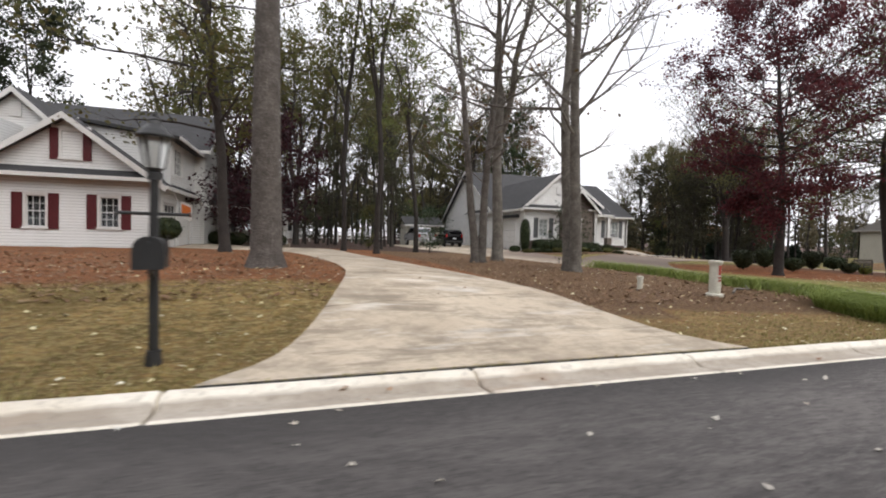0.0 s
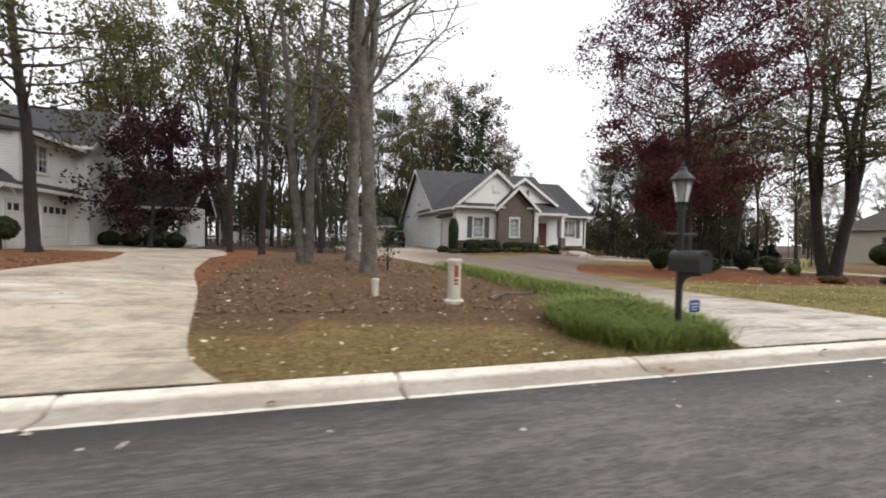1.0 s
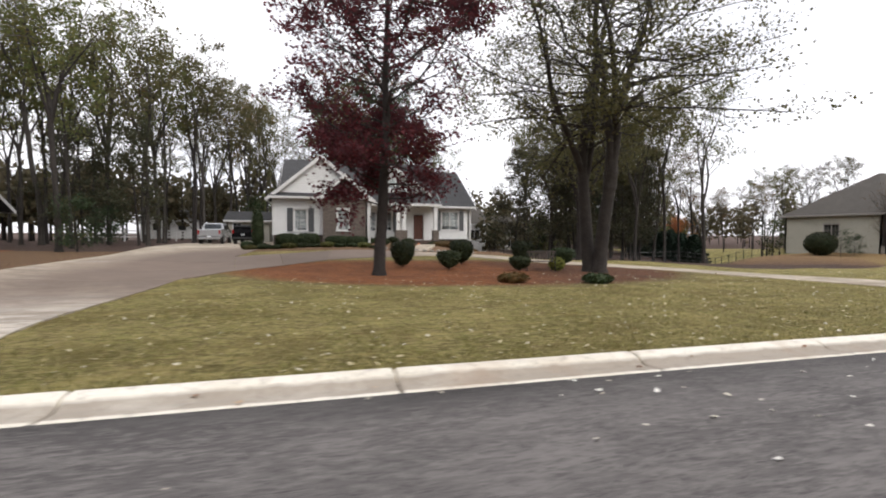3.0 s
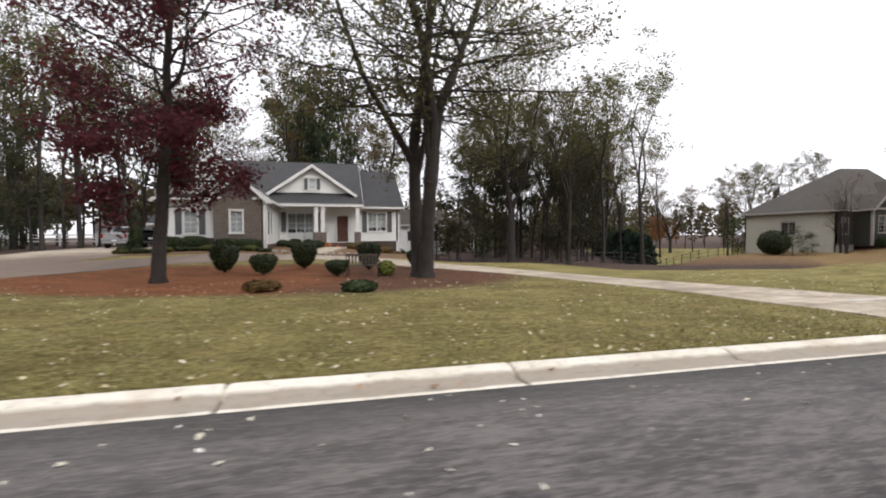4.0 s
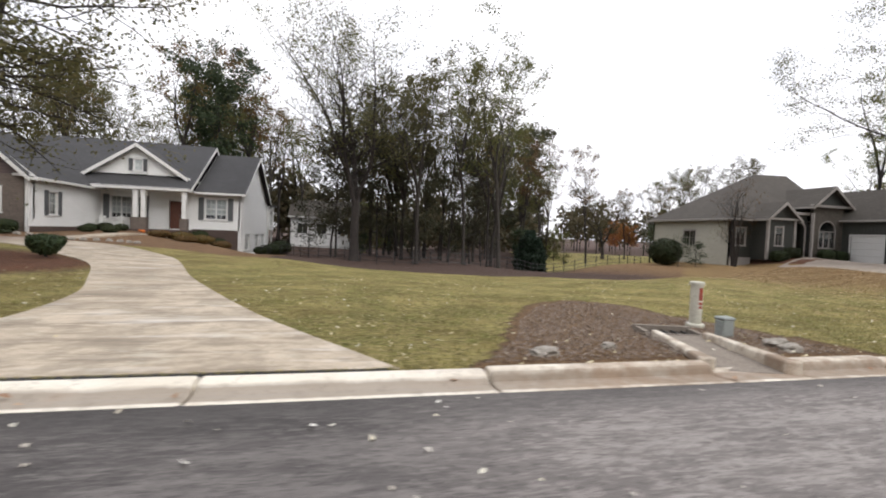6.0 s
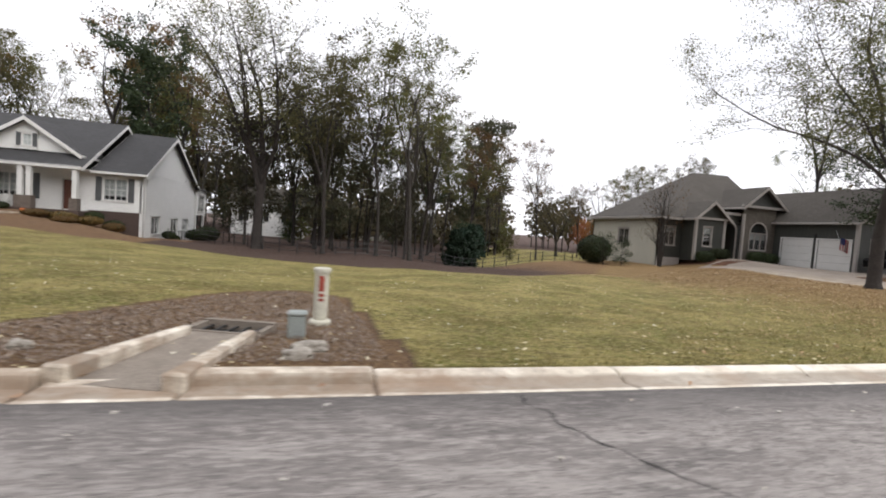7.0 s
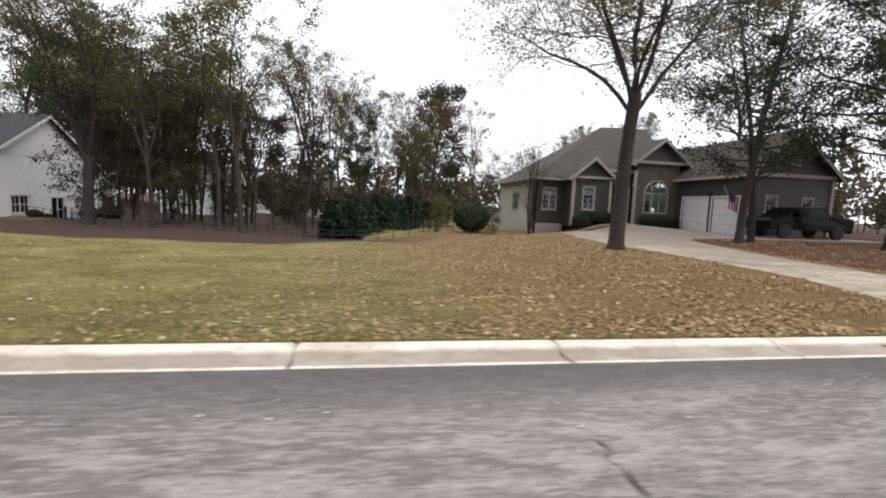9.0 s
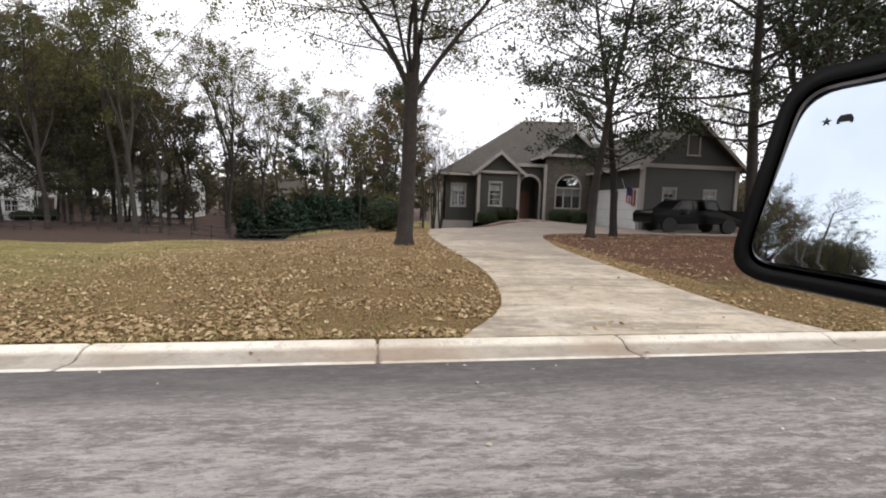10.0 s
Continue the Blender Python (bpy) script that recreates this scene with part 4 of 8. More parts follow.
def street_joint(x0, x1):
    """Dark filler between the kerb and a drive."""
    xs = list(np.arange(x0, x1, 0.6)) + [x1]
    vs = [(x, kerb_y(x) + d, road_z(x) + z) for x in xs for d, z in ((0.615, 0.0), (0.615, 0.072), (0.72, 0.072), (0.72, 0.0))]
    fs = [(i * 4 + j, i * 4 + j + 1, i * 4 + j + 5, i * 4 + j + 4) for i in range(len(xs) - 1) for j in range(3)]
    return tagged(link_mesh("expansion_joint", vs, fs, M["tyre"]), "dark filler joint between kerb and driveway", "joint", kind="structure")


street_joint(0.25, 7.35), street_joint(14.25, 20.55), street_joint(41.05, 47.7)
drive("pale stained concrete driveway curving towards a white garage",
      [(0.2, K), (1.1, 1.8), (2.0, 5.0), (2.15, 8.5), (1.5, 14.4), (-0.6, 20.0), (-5.4, 22.4)],
      [(7.4, K), (6.8, 1.9), (6.2, 5.1), (5.2, 9.3), (4.3, 15.5), (2.9, 24.5), (-5.4, 29.6)], 9)
drive("weathered grey concrete driveway running back to parked cars",
      [(14.2, K), (14.9, 2.2), (14.9, 4.2), (14.3, 8.1), (13.5, 14), (12.6, 22.6), (10.6, 34), (10.2, 45)],
      [(20.6, K), (19.7, 1.8), (19.2, 4.4), (19.2, 8.2), (19.3, 14), (19.0, 23), (19.2, 34), (19.2, 45)], 13)
drive("worn concrete loop drive crossing in front of the white house",
      [(19.35, 11), (20.6, 14.5), (23.4, 18.4), (27, 21.2), (31.2, 21.4), (37.1, 15.9), (40.5, 9.3), (41.6, 6), (41.8, 2.4), (41.0, K)],
      [(19.1, 17), (19.2, 21), (21.5, 24), (25.5, 26), (30, 26.4), (34.4, 25.2), (39, 19.8), (42.6, 10.9), (45.3, 5.1), (47.8, K + 0.05)], 14)
drive("clean pale concrete driveway leading to a grey-green house",
      [(80.3, 1.27), (81.25, 3.0), (81.6, 5.8), (81.4, 11), (81.6, 19), (83.6, 26), (90, 28.4), (95.3, 28.9)],
      [(85.7, 1.43), (85.3, 2.9), (85.1, 6.4), (85.6, 12), (87, 16.5), (90, 18.4), (95, 18.2), (101.5, 18.0)], 11)
part("garage_apron", boxes((95.0, 18.2, -0.2, 101.6, 22.35, 0.33)), M["concrete"],
     thing("parking_pad", (0, 0, 0), "pale concrete parking pad beside the garage gable", "pavement", kind="structure"))

# ---- houses ----
def face_of(bm, pts):
    return bm.faces.new([bm.verts.new(p) for p in pts])


def wall_panel(axis, at, u0, u1, z0, z1, holes=(), thick=0.2, inward=1):
    """A wall with openings cut through it. axis "y": it lies along x at y = at; inward: to which side its thickness goes."""
    us = sorted({u0, u1, *[h[0] for h in holes], *[h[1] for h in holes]})
    zs = sorted({z0, z1, *[h[2] for h in holes], *[h[3] for h in holes]})
    bm = bmesh.new()
    put = (lambda u, d, z: (u, at + d * inward, z)) if axis == "y" else (lambda u, d, z: (at + d * inward, u, z))

    def solid(i, j):
        if not (0 <= i < len(us) - 1 and 0 <= j < len(zs) - 1):
            return False
        cu, cz = (us[i] + us[i + 1]) / 2, (zs[j] + zs[j + 1]) / 2
        return not any(h[0] < cu < h[1] and h[2] < cz < h[3] for h in holes)

    for i in range(len(us) - 1):
        for j in range(len(zs) - 1):
            if not solid(i, j):
                continue
            a, c, e, g = us[i], us[i + 1], zs[j], zs[j + 1]
            for d in (0, thick):
                face_of(bm, [put(a, d, e), put(c, d, e), put(c, d, g), put(a, d, g)])
            if not solid(i - 1, j):
                face_of(bm, [put(a, 0, e), put(a, thick, e), put(a, thick, g), put(a, 0, g)])
            if not solid(i + 1, j):
                face_of(bm, [put(c, 0, e), put(c, thick, e), put(c, thick, g), put(c, 0, g)])
            if not solid(i, j - 1):
                face_of(bm, [put(a, 0, e), put(c, 0, e), put(c, thick, e), put(a, thick, e)])
            if not solid(i, j + 1):
                face_of(bm, [put(a, 0, g), put(c, 0, g), put(c, thick, g), put(a, thick, g)])
    bmesh.ops.remove_doubles(bm, verts=bm.verts, dist=0.001)
    return bm


def trim_of(root):
    return M["putty_trim"] if root and root.name.startswith("green") else M["trim"]


def window(root, axis, at, u0, u1, z0, z1, out=-1, cols=2, rows=2, sashes=1, shutter=None, shut=0.42, casing=0.09, blind=0.0, head=True):
    paint = trim_of(root)
    """A sash window in an opening: casing, sill, sash bars, glass, and shutters or a blind where it has them."""
    def slab(ua, ub, za, zb, d0, d1):
        lo, hi = sorted((at + out * d0, at + out * d1))
        return (ua, lo, za, ub, hi, zb) if axis == "y" else (lo, ua, za, hi, ub, zb)

    c = casing
    rows_ = [slab(u0 - c, u0 + 0.01, z0 - c, z1 + c, -0.05, 0.03), slab(u1 - 0.01, u1 + c, z0 - c, z1 + c, -0.05, 0.03),
             slab(u0 + 0.01, u1 - 0.01, z1 - 0.01, z1 + c, -0.05, 0.03)]
    if head:
        rows_.append(slab(u0 - c - 0.03, u1 + c + 0.03, z1 + c, z1 + c + 0.05, -0.02, 0.06))
    win = part("window", boxes(*rows_), paint, root)
    part("sill", boxes(slab(u0 - c - 0.04, u1 + c + 0.04, z0 - c, z0 + 0.01, -0.06, 0.08)), paint, win)
    wide = (u1 - u0) / sashes
    for s in range(sashes):
        a, b = u0 + s * wide, u0 + (s + 1) * wide
        bars = [slab(a, a + 0.05, z0, z1, -0.10, -0.05), slab(b - 0.05, b, z0, z1, -0.10, -0.05),
                slab(a + 0.05, b - 0.05, z0, z0 + 0.06, -0.10, -0.05), slab(a + 0.05, b - 0.05, z1 - 0.06, z1, -0.10, -0.05)]
        mid = (z0 + z1) / 2
        bars.append(slab(a + 0.05, b - 0.05, mid - 0.025, mid + 0.025, -0.10, -0.045))
        for i in range(1, cols):
            u = a + (b - a) * i / cols
            bars.append(slab(u - 0.012, u + 0.012, z0 + 0.06, z1 - 0.06, -0.09, -0.06))
        for j in range(1, rows):
            for lo, hi in ((z0 + 0.05, mid), (mid, z1 - 0.05)):
                z = lo + (hi - lo) * j / rows
                bars.append(slab(a + 0.05, b - 0.05, z - 0.012, z + 0.012, -0.09, -0.06))
        part("sash", boxes(*bars), paint, win)
        p = part("pane", boxes(slab(a + 0.04, b - 0.04, z0 + 0.04, z1 - 0.04, -0.082, -0.074)), M["glass"], win)
        p.visible_shadow = False
    if blind:
        part("blind", boxes(slab(u0, u1, z1 - (z1 - z0) * blind, z1, -0.18, -0.16)), M["blind"], win)
    if shutter:
        for a, b in ((u0 - c - 0.02 - shut, u0 - c - 0.02), (u1 + c + 0.02, u1 + c + 0.02 + shut)):
            bm = boxes(slab(a, a + 0.05, z0 - c, z1 + c, 0.0, 0.05), slab(b - 0.05, b, z0 - c, z1 + c, 0.0, 0.05))
            n = max(6, int((z1 - z0) / 0.11))
            for z in (z0 - c, (z0 + z1) / 2 - 0.035, z1 + c - 0.07):
                box(bm, *slab(a + 0.05, b - 0.05, z, z + 0.07, 0.0, 0.045))
            for j in range(n):
                z = z0 - c + 0.08 + (z1 - z0 + 2 * c - 0.16) * j / n
                box(bm, *slab(a + 0.05, b - 0.05, z, z + 0.075, 0.005, 0.03))
            box(bm, *slab(a + 0.04, b - 0.04, z0 - c + 0.02, z1 + c - 0.02, -0.01, 0.012))
            part("shutter", bm, M[shutter], win, "louvred shutter")
    return win


def pitched(root, ridge, line, r0, r1, mat, thick=0.16, rake=True, name="roof"):
    outline = list(line) + [(u, z - thick) for u, z in reversed(line)]
    roof = part(name, prism(outline, r1 - r0, ridge, r0), mat, root)
    if rake:
        for at in (r0 - 0.035, r1 + 0.005):
            o = [(u, z - 0.02) for u, z in line] + [(u, z - thick - 0.16) for u, z in reversed(line)]
            part("rake_board", prism(o, 0.03, ridge, at), trim_of(root), roof)
    for u, z in (line[0], line[-1]):
        s = -0.09 if u == line[0][0] else 0.005
        o = [(u + s, z - thick - 0.02), (u + s + 0.085, z - thick - 0.02), (u + s + 0.085, z - 0.01), (u + s, z - 0.01)]
        part("gutter", prism(o, r1 - r0, ridge, r0), trim_of(root), roof)
    return roof


def gable_wall(root, axis, at, u0, u1, z0, peak, mat, thick=0.15, inward=1, name="gable"):
    return part(name, prism([(u0, z0), (u1, z0), ((u0 + u1) / 2, peak)], thick * inward, axis, at), mat, root)


def corner_board(root, x, y, z0, z1, w=0.13):
    return part("corner_board", boxes((x - w / 2, y - w / 2, z0, x + w / 2, y + w / 2, z1)), trim_of(root), root)


def garage_door(root, axis, at, u0, u1, z0, z1, out, lights=0):
    def slab(ua, ub, za, zb, d0, d1):
        lo, hi = sorted((at + out * d0, at + out * d1))
        return (ua, lo, za, ub, hi, zb) if axis == "y" else (lo, ua, za, hi, ub, zb)

    door = part("garage_door", boxes(slab(u0 - 0.12, u0, z0, z1 + 0.12, -0.02, 0.05), slab(u1, u1 + 0.12, z0, z1 + 0.12, -0.02, 0.05), slab(u0, u1, z1, z1 + 0.12, -0.02, 0.05)), M["trim"], root, "white sectional garage door")
    n, cols = 4, 4
    for j in range(n):
        za, zb = z0 + (z1 - z0) * j / n + 0.006, z0 + (z1 - z0) * (j + 1) / n - 0.006
        bm = boxes(slab(u0, u1, za, zb, -0.12, -0.07))
        for i in range(cols):
            ua, ub = u0 + (u1 - u0) * (i + 0.12) / cols, u0 + (u1 - u0) * (i + 0.88) / cols
            if not (lights and j == n - 1):
                box(bm, *slab(ua, ub, za + 0.1, zb - 0.1, -0.07, -0.055))
        part("panel", bm, M["trim"], door)
        if lights and j == n - 1:
            for i in range(cols):
                ua, ub = u0 + (u1 - u0) * (i + 0.15) / cols, u0 + (u1 - u0) * (i + 0.85) / cols
                part("pane", boxes(slab(ua, ub, za + 0.12, zb - 0.1, -0.068, -0.06)), M["room_shade"], door, "dark door light")
    return door


# -- white house with the grey roof and stone wing --
B = thing("white_house", (29, 31, 0.5), "white one-storey house with charcoal roof and brown stone wing", "house")
S, G = M["white_siding"], M["roof_grey"]
w1 = (21.28, 22.18, 1.75, 3.36)
part("front_wall", wall_panel("y", 31.0, 19.75, 26.8, 1.43, 4.3, [w1]), S, B)
part("foundation", boxes((19.78, 31.03, -0.3, 23.4, 31.2, 1.43)), M["brick"], B, "dark brick foundation")
window(B, "y", 31.0, *w1, shutter="grey_shutter", blind=0.9, cols=2, rows=2)
sw = (24.45, 25.28, 1.78, 3.36)
part("stone_wall", wall_panel("y", 30.5, 23.35, 26.75, 0.2, 4.3, [sw]), M["ledge"], B, "brown ledge stone facing")
part("stone_return", boxes((23.35, 30.7, 0.2, 23.5, 31.0, 4.3)), M["ledge"], B)
window(B, "y", 30.5, *sw, blind=0.95, cols=2, rows=2)
gable_wall(B, "y", 30.52, 23.3, 26.8, 4.3, 5.95, M["shake"], name="shake_gable")
pitched(B, "y", [(22.95, 4.15), (25.02, 6.12), (27.1, 4.15)], 30.1, 33.5, G, name="stone_wing_roof")
part("cornice", boxes((22.95, 30.35, 4.2, 23.9, 30.5, 4.36)), M["trim"], B)
part("cornice", boxes((26.0, 30.35, 4.2, 27.1, 30.5, 4.36)), M["trim"], B)
gable_wall(B, "y", 31.02, 19.7, 26.85, 4.3, 7.35, S)
part("pent_roof", prism([(30.45, 4.28), (31.0, 4.28), (31.0, 4.62)], 3.6, "x", 19.55), G, B)
part("pent_fascia", boxes((19.45, 30.4, 4.14, 23.2, 30.46, 4.3)), M["trim"], B)
pitched(B, "y", [(19.3, 4.2), (23.25, 7.55), (27.25, 4.2)], 30.7, 45.0, G, name="wing_roof")
part("gable_vent", boxes((22.95, 30.94, 5.6, 23.6, 31.0, 6.3)), M["trim"], B, "white gable vent")
swn = (32.7, 33.6, 1.75, 3.36)
part("side_wall", wall_panel("x", 26.8, 30.5, 39.8, 0.9, 4.3, [swn], inward=-1), S, B)
part("side_foundation", boxes((26.6, 30.55, -0.2, 26.78, 39.8, 0.9)), M["brick"], B)
window(B, "x", 26.8, *swn, out=1, shutter="grey_shutter", blind=0.5)
corner_board(B, 26.78, 30.48, 0.3, 4.3, 0.16)
corner_board(B, 19.77, 31.0, 1.4, 4.3)
part("west_wall", wall_panel("x", 19.75, 31.2, 53.4, 0.3, 4.3, [(32.6, 35.4, 0.6, 2.85)], inward=1), S, B)
garage_door(B, "x", 19.75, 32.6, 35.4, 0.62, 2.85, -1)
part("garage_hood", prism([(19.3, 3.45), (19.75, 3.45), (19.75, 3.75)], 4.2, "y", 31.9), G, B)
W_G = prism([(38.0, 4.3), (53.4, 4.3), (45.4, 9.05)], 0.2, "x", 19.75)
part("west_gable", W_G, S, B)
part("gable_louvre", boxes((19.68, 44.2, 5.2, 19.75, 44.6, 5.4)), M["grey_shutter"], B, "small dark gable louvre")
pitched(B, "x", [(37.5, 4.39), (45.3, 9.36), (54.0, 3.75)], 19.35, 34.45, G, name="main_roof")
part("back_wall", wall_panel("y", 53.4, 19.9, 37.8, -2.2, 4.2, inward=-1), S, B)
# porch and east wing: drawn to a base size, then set out at 1.07 of it
kept = set(B.children_recursive)
pw, pd = (28.55, 30.75, 1.75, 3.55), (32.8, 33.75, 1.0, 3.35)
part("porch_wall", wall_panel("y", 37.0, 26.8, 34.5, 0.85, 4.25, [pw, pd]), S, B)
window(B, "y", 37.0, *pw, sashes=3, cols=2, rows=2, shutter="grey_shutter", blind=0.8)
door = part("front_door", boxes((32.84, 37.06, 1.0, 33.71, 37.12, 3.3)), M["door_wood"], B, "reddish brown wooden front door")
for i in range(2):
    for j in range(3):
        part("door_panel", boxes((32.93 + i * 0.4, 37.03, 1.12 + j * 0.7, 33.22 + i * 0.4, 37.06, 1.7 + j * 0.7)), M["door_wood"], door)
part("door_handle", rods(((33.62, 37.02, 2.0), (33.62, 37.02, 2.2), 0.02)), M["alloy"], door)
part("door_casing", boxes((32.66, 36.93, 0.95, 32.8, 37.0, 3.5), (33.75, 36.93, 0.95, 33.89, 37.0, 3.5), (32.66, 36.93, 3.36, 33.89, 37.0, 3.55)), M["trim"], B)
part("porch_floor", boxes((26.82, 34.9, 0.2, 34.9, 37.0, 0.93)), M["brick"], B, "brick-edged porch floor")
part("porch_beam", boxes((26.82, 35.05, 3.98, 34.9, 35.35, 4.28)), M["trim"], B)
part("porch_ceiling", boxes((26.82, 35.35, 4.1, 34.9, 37.0, 4.16)), M["trim"], B)
for x in (31.05, 31.6, 34.5):
    c = part("column", boxes((x - 0.15, 35.05, 1.85, x + 0.15, 35.35, 3.98), (x - 0.19, 35.01, 3.8, x + 0.19, 35.39, 3.9)), M["trim"], B, "square white porch column")
    part("pier", boxes((x - 0.27, 34.93, 0.9, x + 0.27, 35.47, 1.85)), M["ledge"], c, "stone pier under the column")
# porch gable with its small window
gw = (30.4, 31.0, 5.62, 6.5)
part("porch_gable_wall", wall_panel("y", 36.4, 30.0, 31.4, 5.35, 6.75, [gw], 0.12), S, B)
gable_wall(B, "y", 36.5, 27.3, 34.1, 5.3, 7.6, S, 0.1)
window(B, "y", 36.4, *gw, shutter="grey_shutter", shut=0.28, casing=0.06, cols=2, rows=1)
pitched(B, "y", [(26.95, 5.2), (30.7, 7.78), (34.45, 5.2)], 36.0, 41.5, G, name="porch_gable_roof")
# east wing and basement
ew = (35.55, 37.2, 1.92, 3.66)
part("east_front_wall", wall_panel("y", 37.0, 34.5, 38.35, 1.04, 4.25, [ew]), S, B)
part("east_foundation", boxes((34.5, 37.03, -2.2, 38.3, 37.2, 1.04)), M["brick"], B)
window(B, "y", 37.0, *ew, sashes=2, cols=2, rows=2, shutter="grey_shutter", blind=0.8)
holes = [(38.8, 40.8, -0.74, 0.75), (43.5, 45.3, -1.68, 0.66), (46.8, 48.6, -0.5, 0.66)]
part("east_wall", wall_panel("x", 38.35, 37.0, 50.6, -2.6, 4.25, holes, inward=-1), S, B)
window(B, "x", 38.35, *holes[0], out=1, sashes=2, cols=2, rows=1)
window(B, "x", 38.35, *holes[1], out=1, sashes=2, cols=1, rows=1, head=False)
window(B, "x", 38.35, *holes[2], out=1, sashes=2, cols=2, rows=1)
part("east_gable", prism([(36.6, 4.2), (50.6, 4.2), (43.5, 8.1)], -0.2, "x", 38.35), S, B)
pitched(B, "x", [(36.4, 4.15), (43.2, 8.3), (51.0, 3.9)], 34.9, 38.8, G, name="east_roof")
bw = (51.1, 53.4, 1.55, 3.35)
part("rear_bay", wall_panel("x", 38.6, 50.65, 54.1, 1.1, 3.9, [bw], inward=-1), S, B)
part("rear_bay_front", boxes((36.0, 50.65, 1.1, 38.4, 50.8, 3.9), (36, 53.9, 1.1, 38.4, 54.1, 3.9), (36.0, 50.8, 1.1, 36.2, 53.9, 3.9), (36.2, 50.8, 1.1, 38.4, 53.9, 1.2)), S, B)
for y in (50.9, 53.8):
    part("bay_post", boxes((38.3, y - 0.1, -2.4, 38.5, y + 0.1, 1.1)), M["trim"], B)
window(B, "x", 38.6, *bw, out=1, sashes=2)
part("rear_bay_roof", boxes((35.8, 50.6, 3.9, 38.9, 54.4, 4.05)), G, B)
corner_board(B, 38.35, 37.0, -2.2, 4.2)
part("downspout", rods(((38.5, 37.1, -1.6), (38.5, 37.1, 4.1), 0.04), sides=8), M["trim"], B)
for o in set(B.children_recursive) - kept:
    o.data.transform(Matrix.Translation((42.9, -1.0, 1.5)) @ Matrix.Scale(1.07, 4) @ Matrix.Translation((-42.9, 1.0, -1.5)))
# black boards inside, standing in for the shade of unlit rooms
part("house_interior", boxes((20.2, 40.4, -1.9, 37.4, 52.6, 0.5), (20.2, 52.0, 0.5, 37.4, 52.6, 3.9)), M["room_shade"], B)
for x, y in ((26.9, 30.4),):
    part("downspout", rods(((x, y, 0.4 if x < 30 else -1.2), (x, y, 4.1), 0.04), sides=8), M["trim"], B)

# -- white house with burgundy shutters --
A = thing("white_house", (-9, 21, 0.6), "large white sided house with burgundy shutters and grey shingle roof", "house")
fw = [(-10.88, -10.13, 1.55, 3.03), (-8.03, -7.25, 1.58, 3.05)]
uw = (-9.52, -8.78, 4.78, 6.05)
part("front_wall", wall_panel("y", 21.0, -13.1, -5.6, 0.4, 3.95, fw), S, A)
for h in fw:
    window(A, "y", 21.0, *h, shutter="red_shutter", shut=0.4, cols=3, rows=2)
part("upper_wall", wall_panel("y", 20.98, -9.9, -8.4, 4.3, 6.3, [uw], 0.12), S, A)
gable_wall(A, "y", 21.02, -13.1, -5.5, 3.95, 6.62, S)
window(A, "y", 20.98, *uw, shutter="red_shutter", shut=0.33, cols=3, rows=2, blind=0.95)
part("pent_roof", prism([(20.45, 3.98), (20.97, 3.98), (20.97, 4.34)], 7.9, "x", -13.3), G, A)
part("pent_fascia", boxes((-13.35, 20.38, 3.82, -5.3, 20.45, 4.0)), M["trim"], A)
pitched(A, "y", [(-13.6, 3.7), (-9.3, 6.85), (-5.15, 3.7)], 20.5, 30.0, G, name="front_roof")
gh = [(21.7, 24.0, 0.6, 2.95), (24.6, 27.2, 0.6, 2.95)]
part("garage_wall", wall_panel("x", -5.6, 21.2, 28.0, 0.4, 3.95, gh, inward=-1), S, A)
for h in gh:
    garage_door(A, "x", -5.6, *h, 1, lights=1)
corner_board(A, -5.6, 21.0, 0.5, 3.9)
corner_board(A, -5.52, 22.36, 3.9, 6.36, 0.24)
part("link_wall", wall_panel("y", 28.0, -5.6, -5.12, 0.4, 3.4), S, A)
part("left_wall", wall_panel("x", -13.1, 21.2, 36.0, 0.4, 6.8, inward=1), S, A)
# shed dormer over the garage doors
dw = (23.3, 25.0, 4.55, 6.05)
part("dormer_wall", wall_panel("x", -5.5, 22.4, 28.2, 4.0, 6.45, [dw], inward=-1), S, A)
part("dormer_cheek", prism([(-9.25, 6.75), (-5.5, 4.0), (-5.5, 6.3)], 0.15, "y", 22.4), S, A)
window(A, "x", -5.5, *dw, out=1, sashes=2, cols=2, rows=2, blind=0.6)
pitched(A, "y", [(-9.3, 6.95), (-7.1, 6.68), (-4.95, 6.42)], 22.1, 28.6, G, rake=False, name="dormer_roof")
# two-storey block behind
part("block_wall", wall_panel("x", -4.9, 28.0, 36.0, 0.4, 6.8, [(30.5, 31.6, 4.5, 6.0)], inward=-1), S, A)
part("block_front", wall_panel("y", 28.0, -13.1, -5.12, 3.4, 6.8), S, A)
part("block_back", wall_panel("y", 36.02, -16, -5.12, 0.4, 6.8, inward=-1), S, A)
part("block_gable", prism([(27.8, 6.75), (36.2, 6.75), (32.0, 9.6)], -0.2, "x", -4.9), S, A)
pitched(A, "x", [(27.5, 6.65), (32.0, 9.8), (36.5, 6.65)], -17.0, -4.5, G, name="block_roof")
window(A, "x", -4.9, 30.5, 31.6, 4.5, 6.0, out=1, sashes=1)
gable_wall(A, "y", 25.0, -16.0, -10.4, 6.0, 8.6, S, name="left_gable")
pitched(A, "y", [(-16.4, 5.75), (-13.2, 8.8), (-10.0, 5.75)], 24.6, 31.5, G, name="left_gable_roof")
part("left_front_wall", wall_panel("y", 25.0, -16.5, -13.1, 0.4, 6.05), S, A)
part("left_vent", boxes((-13.45, 24.93, 7.3, -12.95, 25.0, 8.0)), M["trim"], A, "louvred gable vent")
part("left_pent", prism([(24.4, 5.75), (24.98, 5.75), (24.98, 6.1)], 6.4, "x", -16.4), G, A)
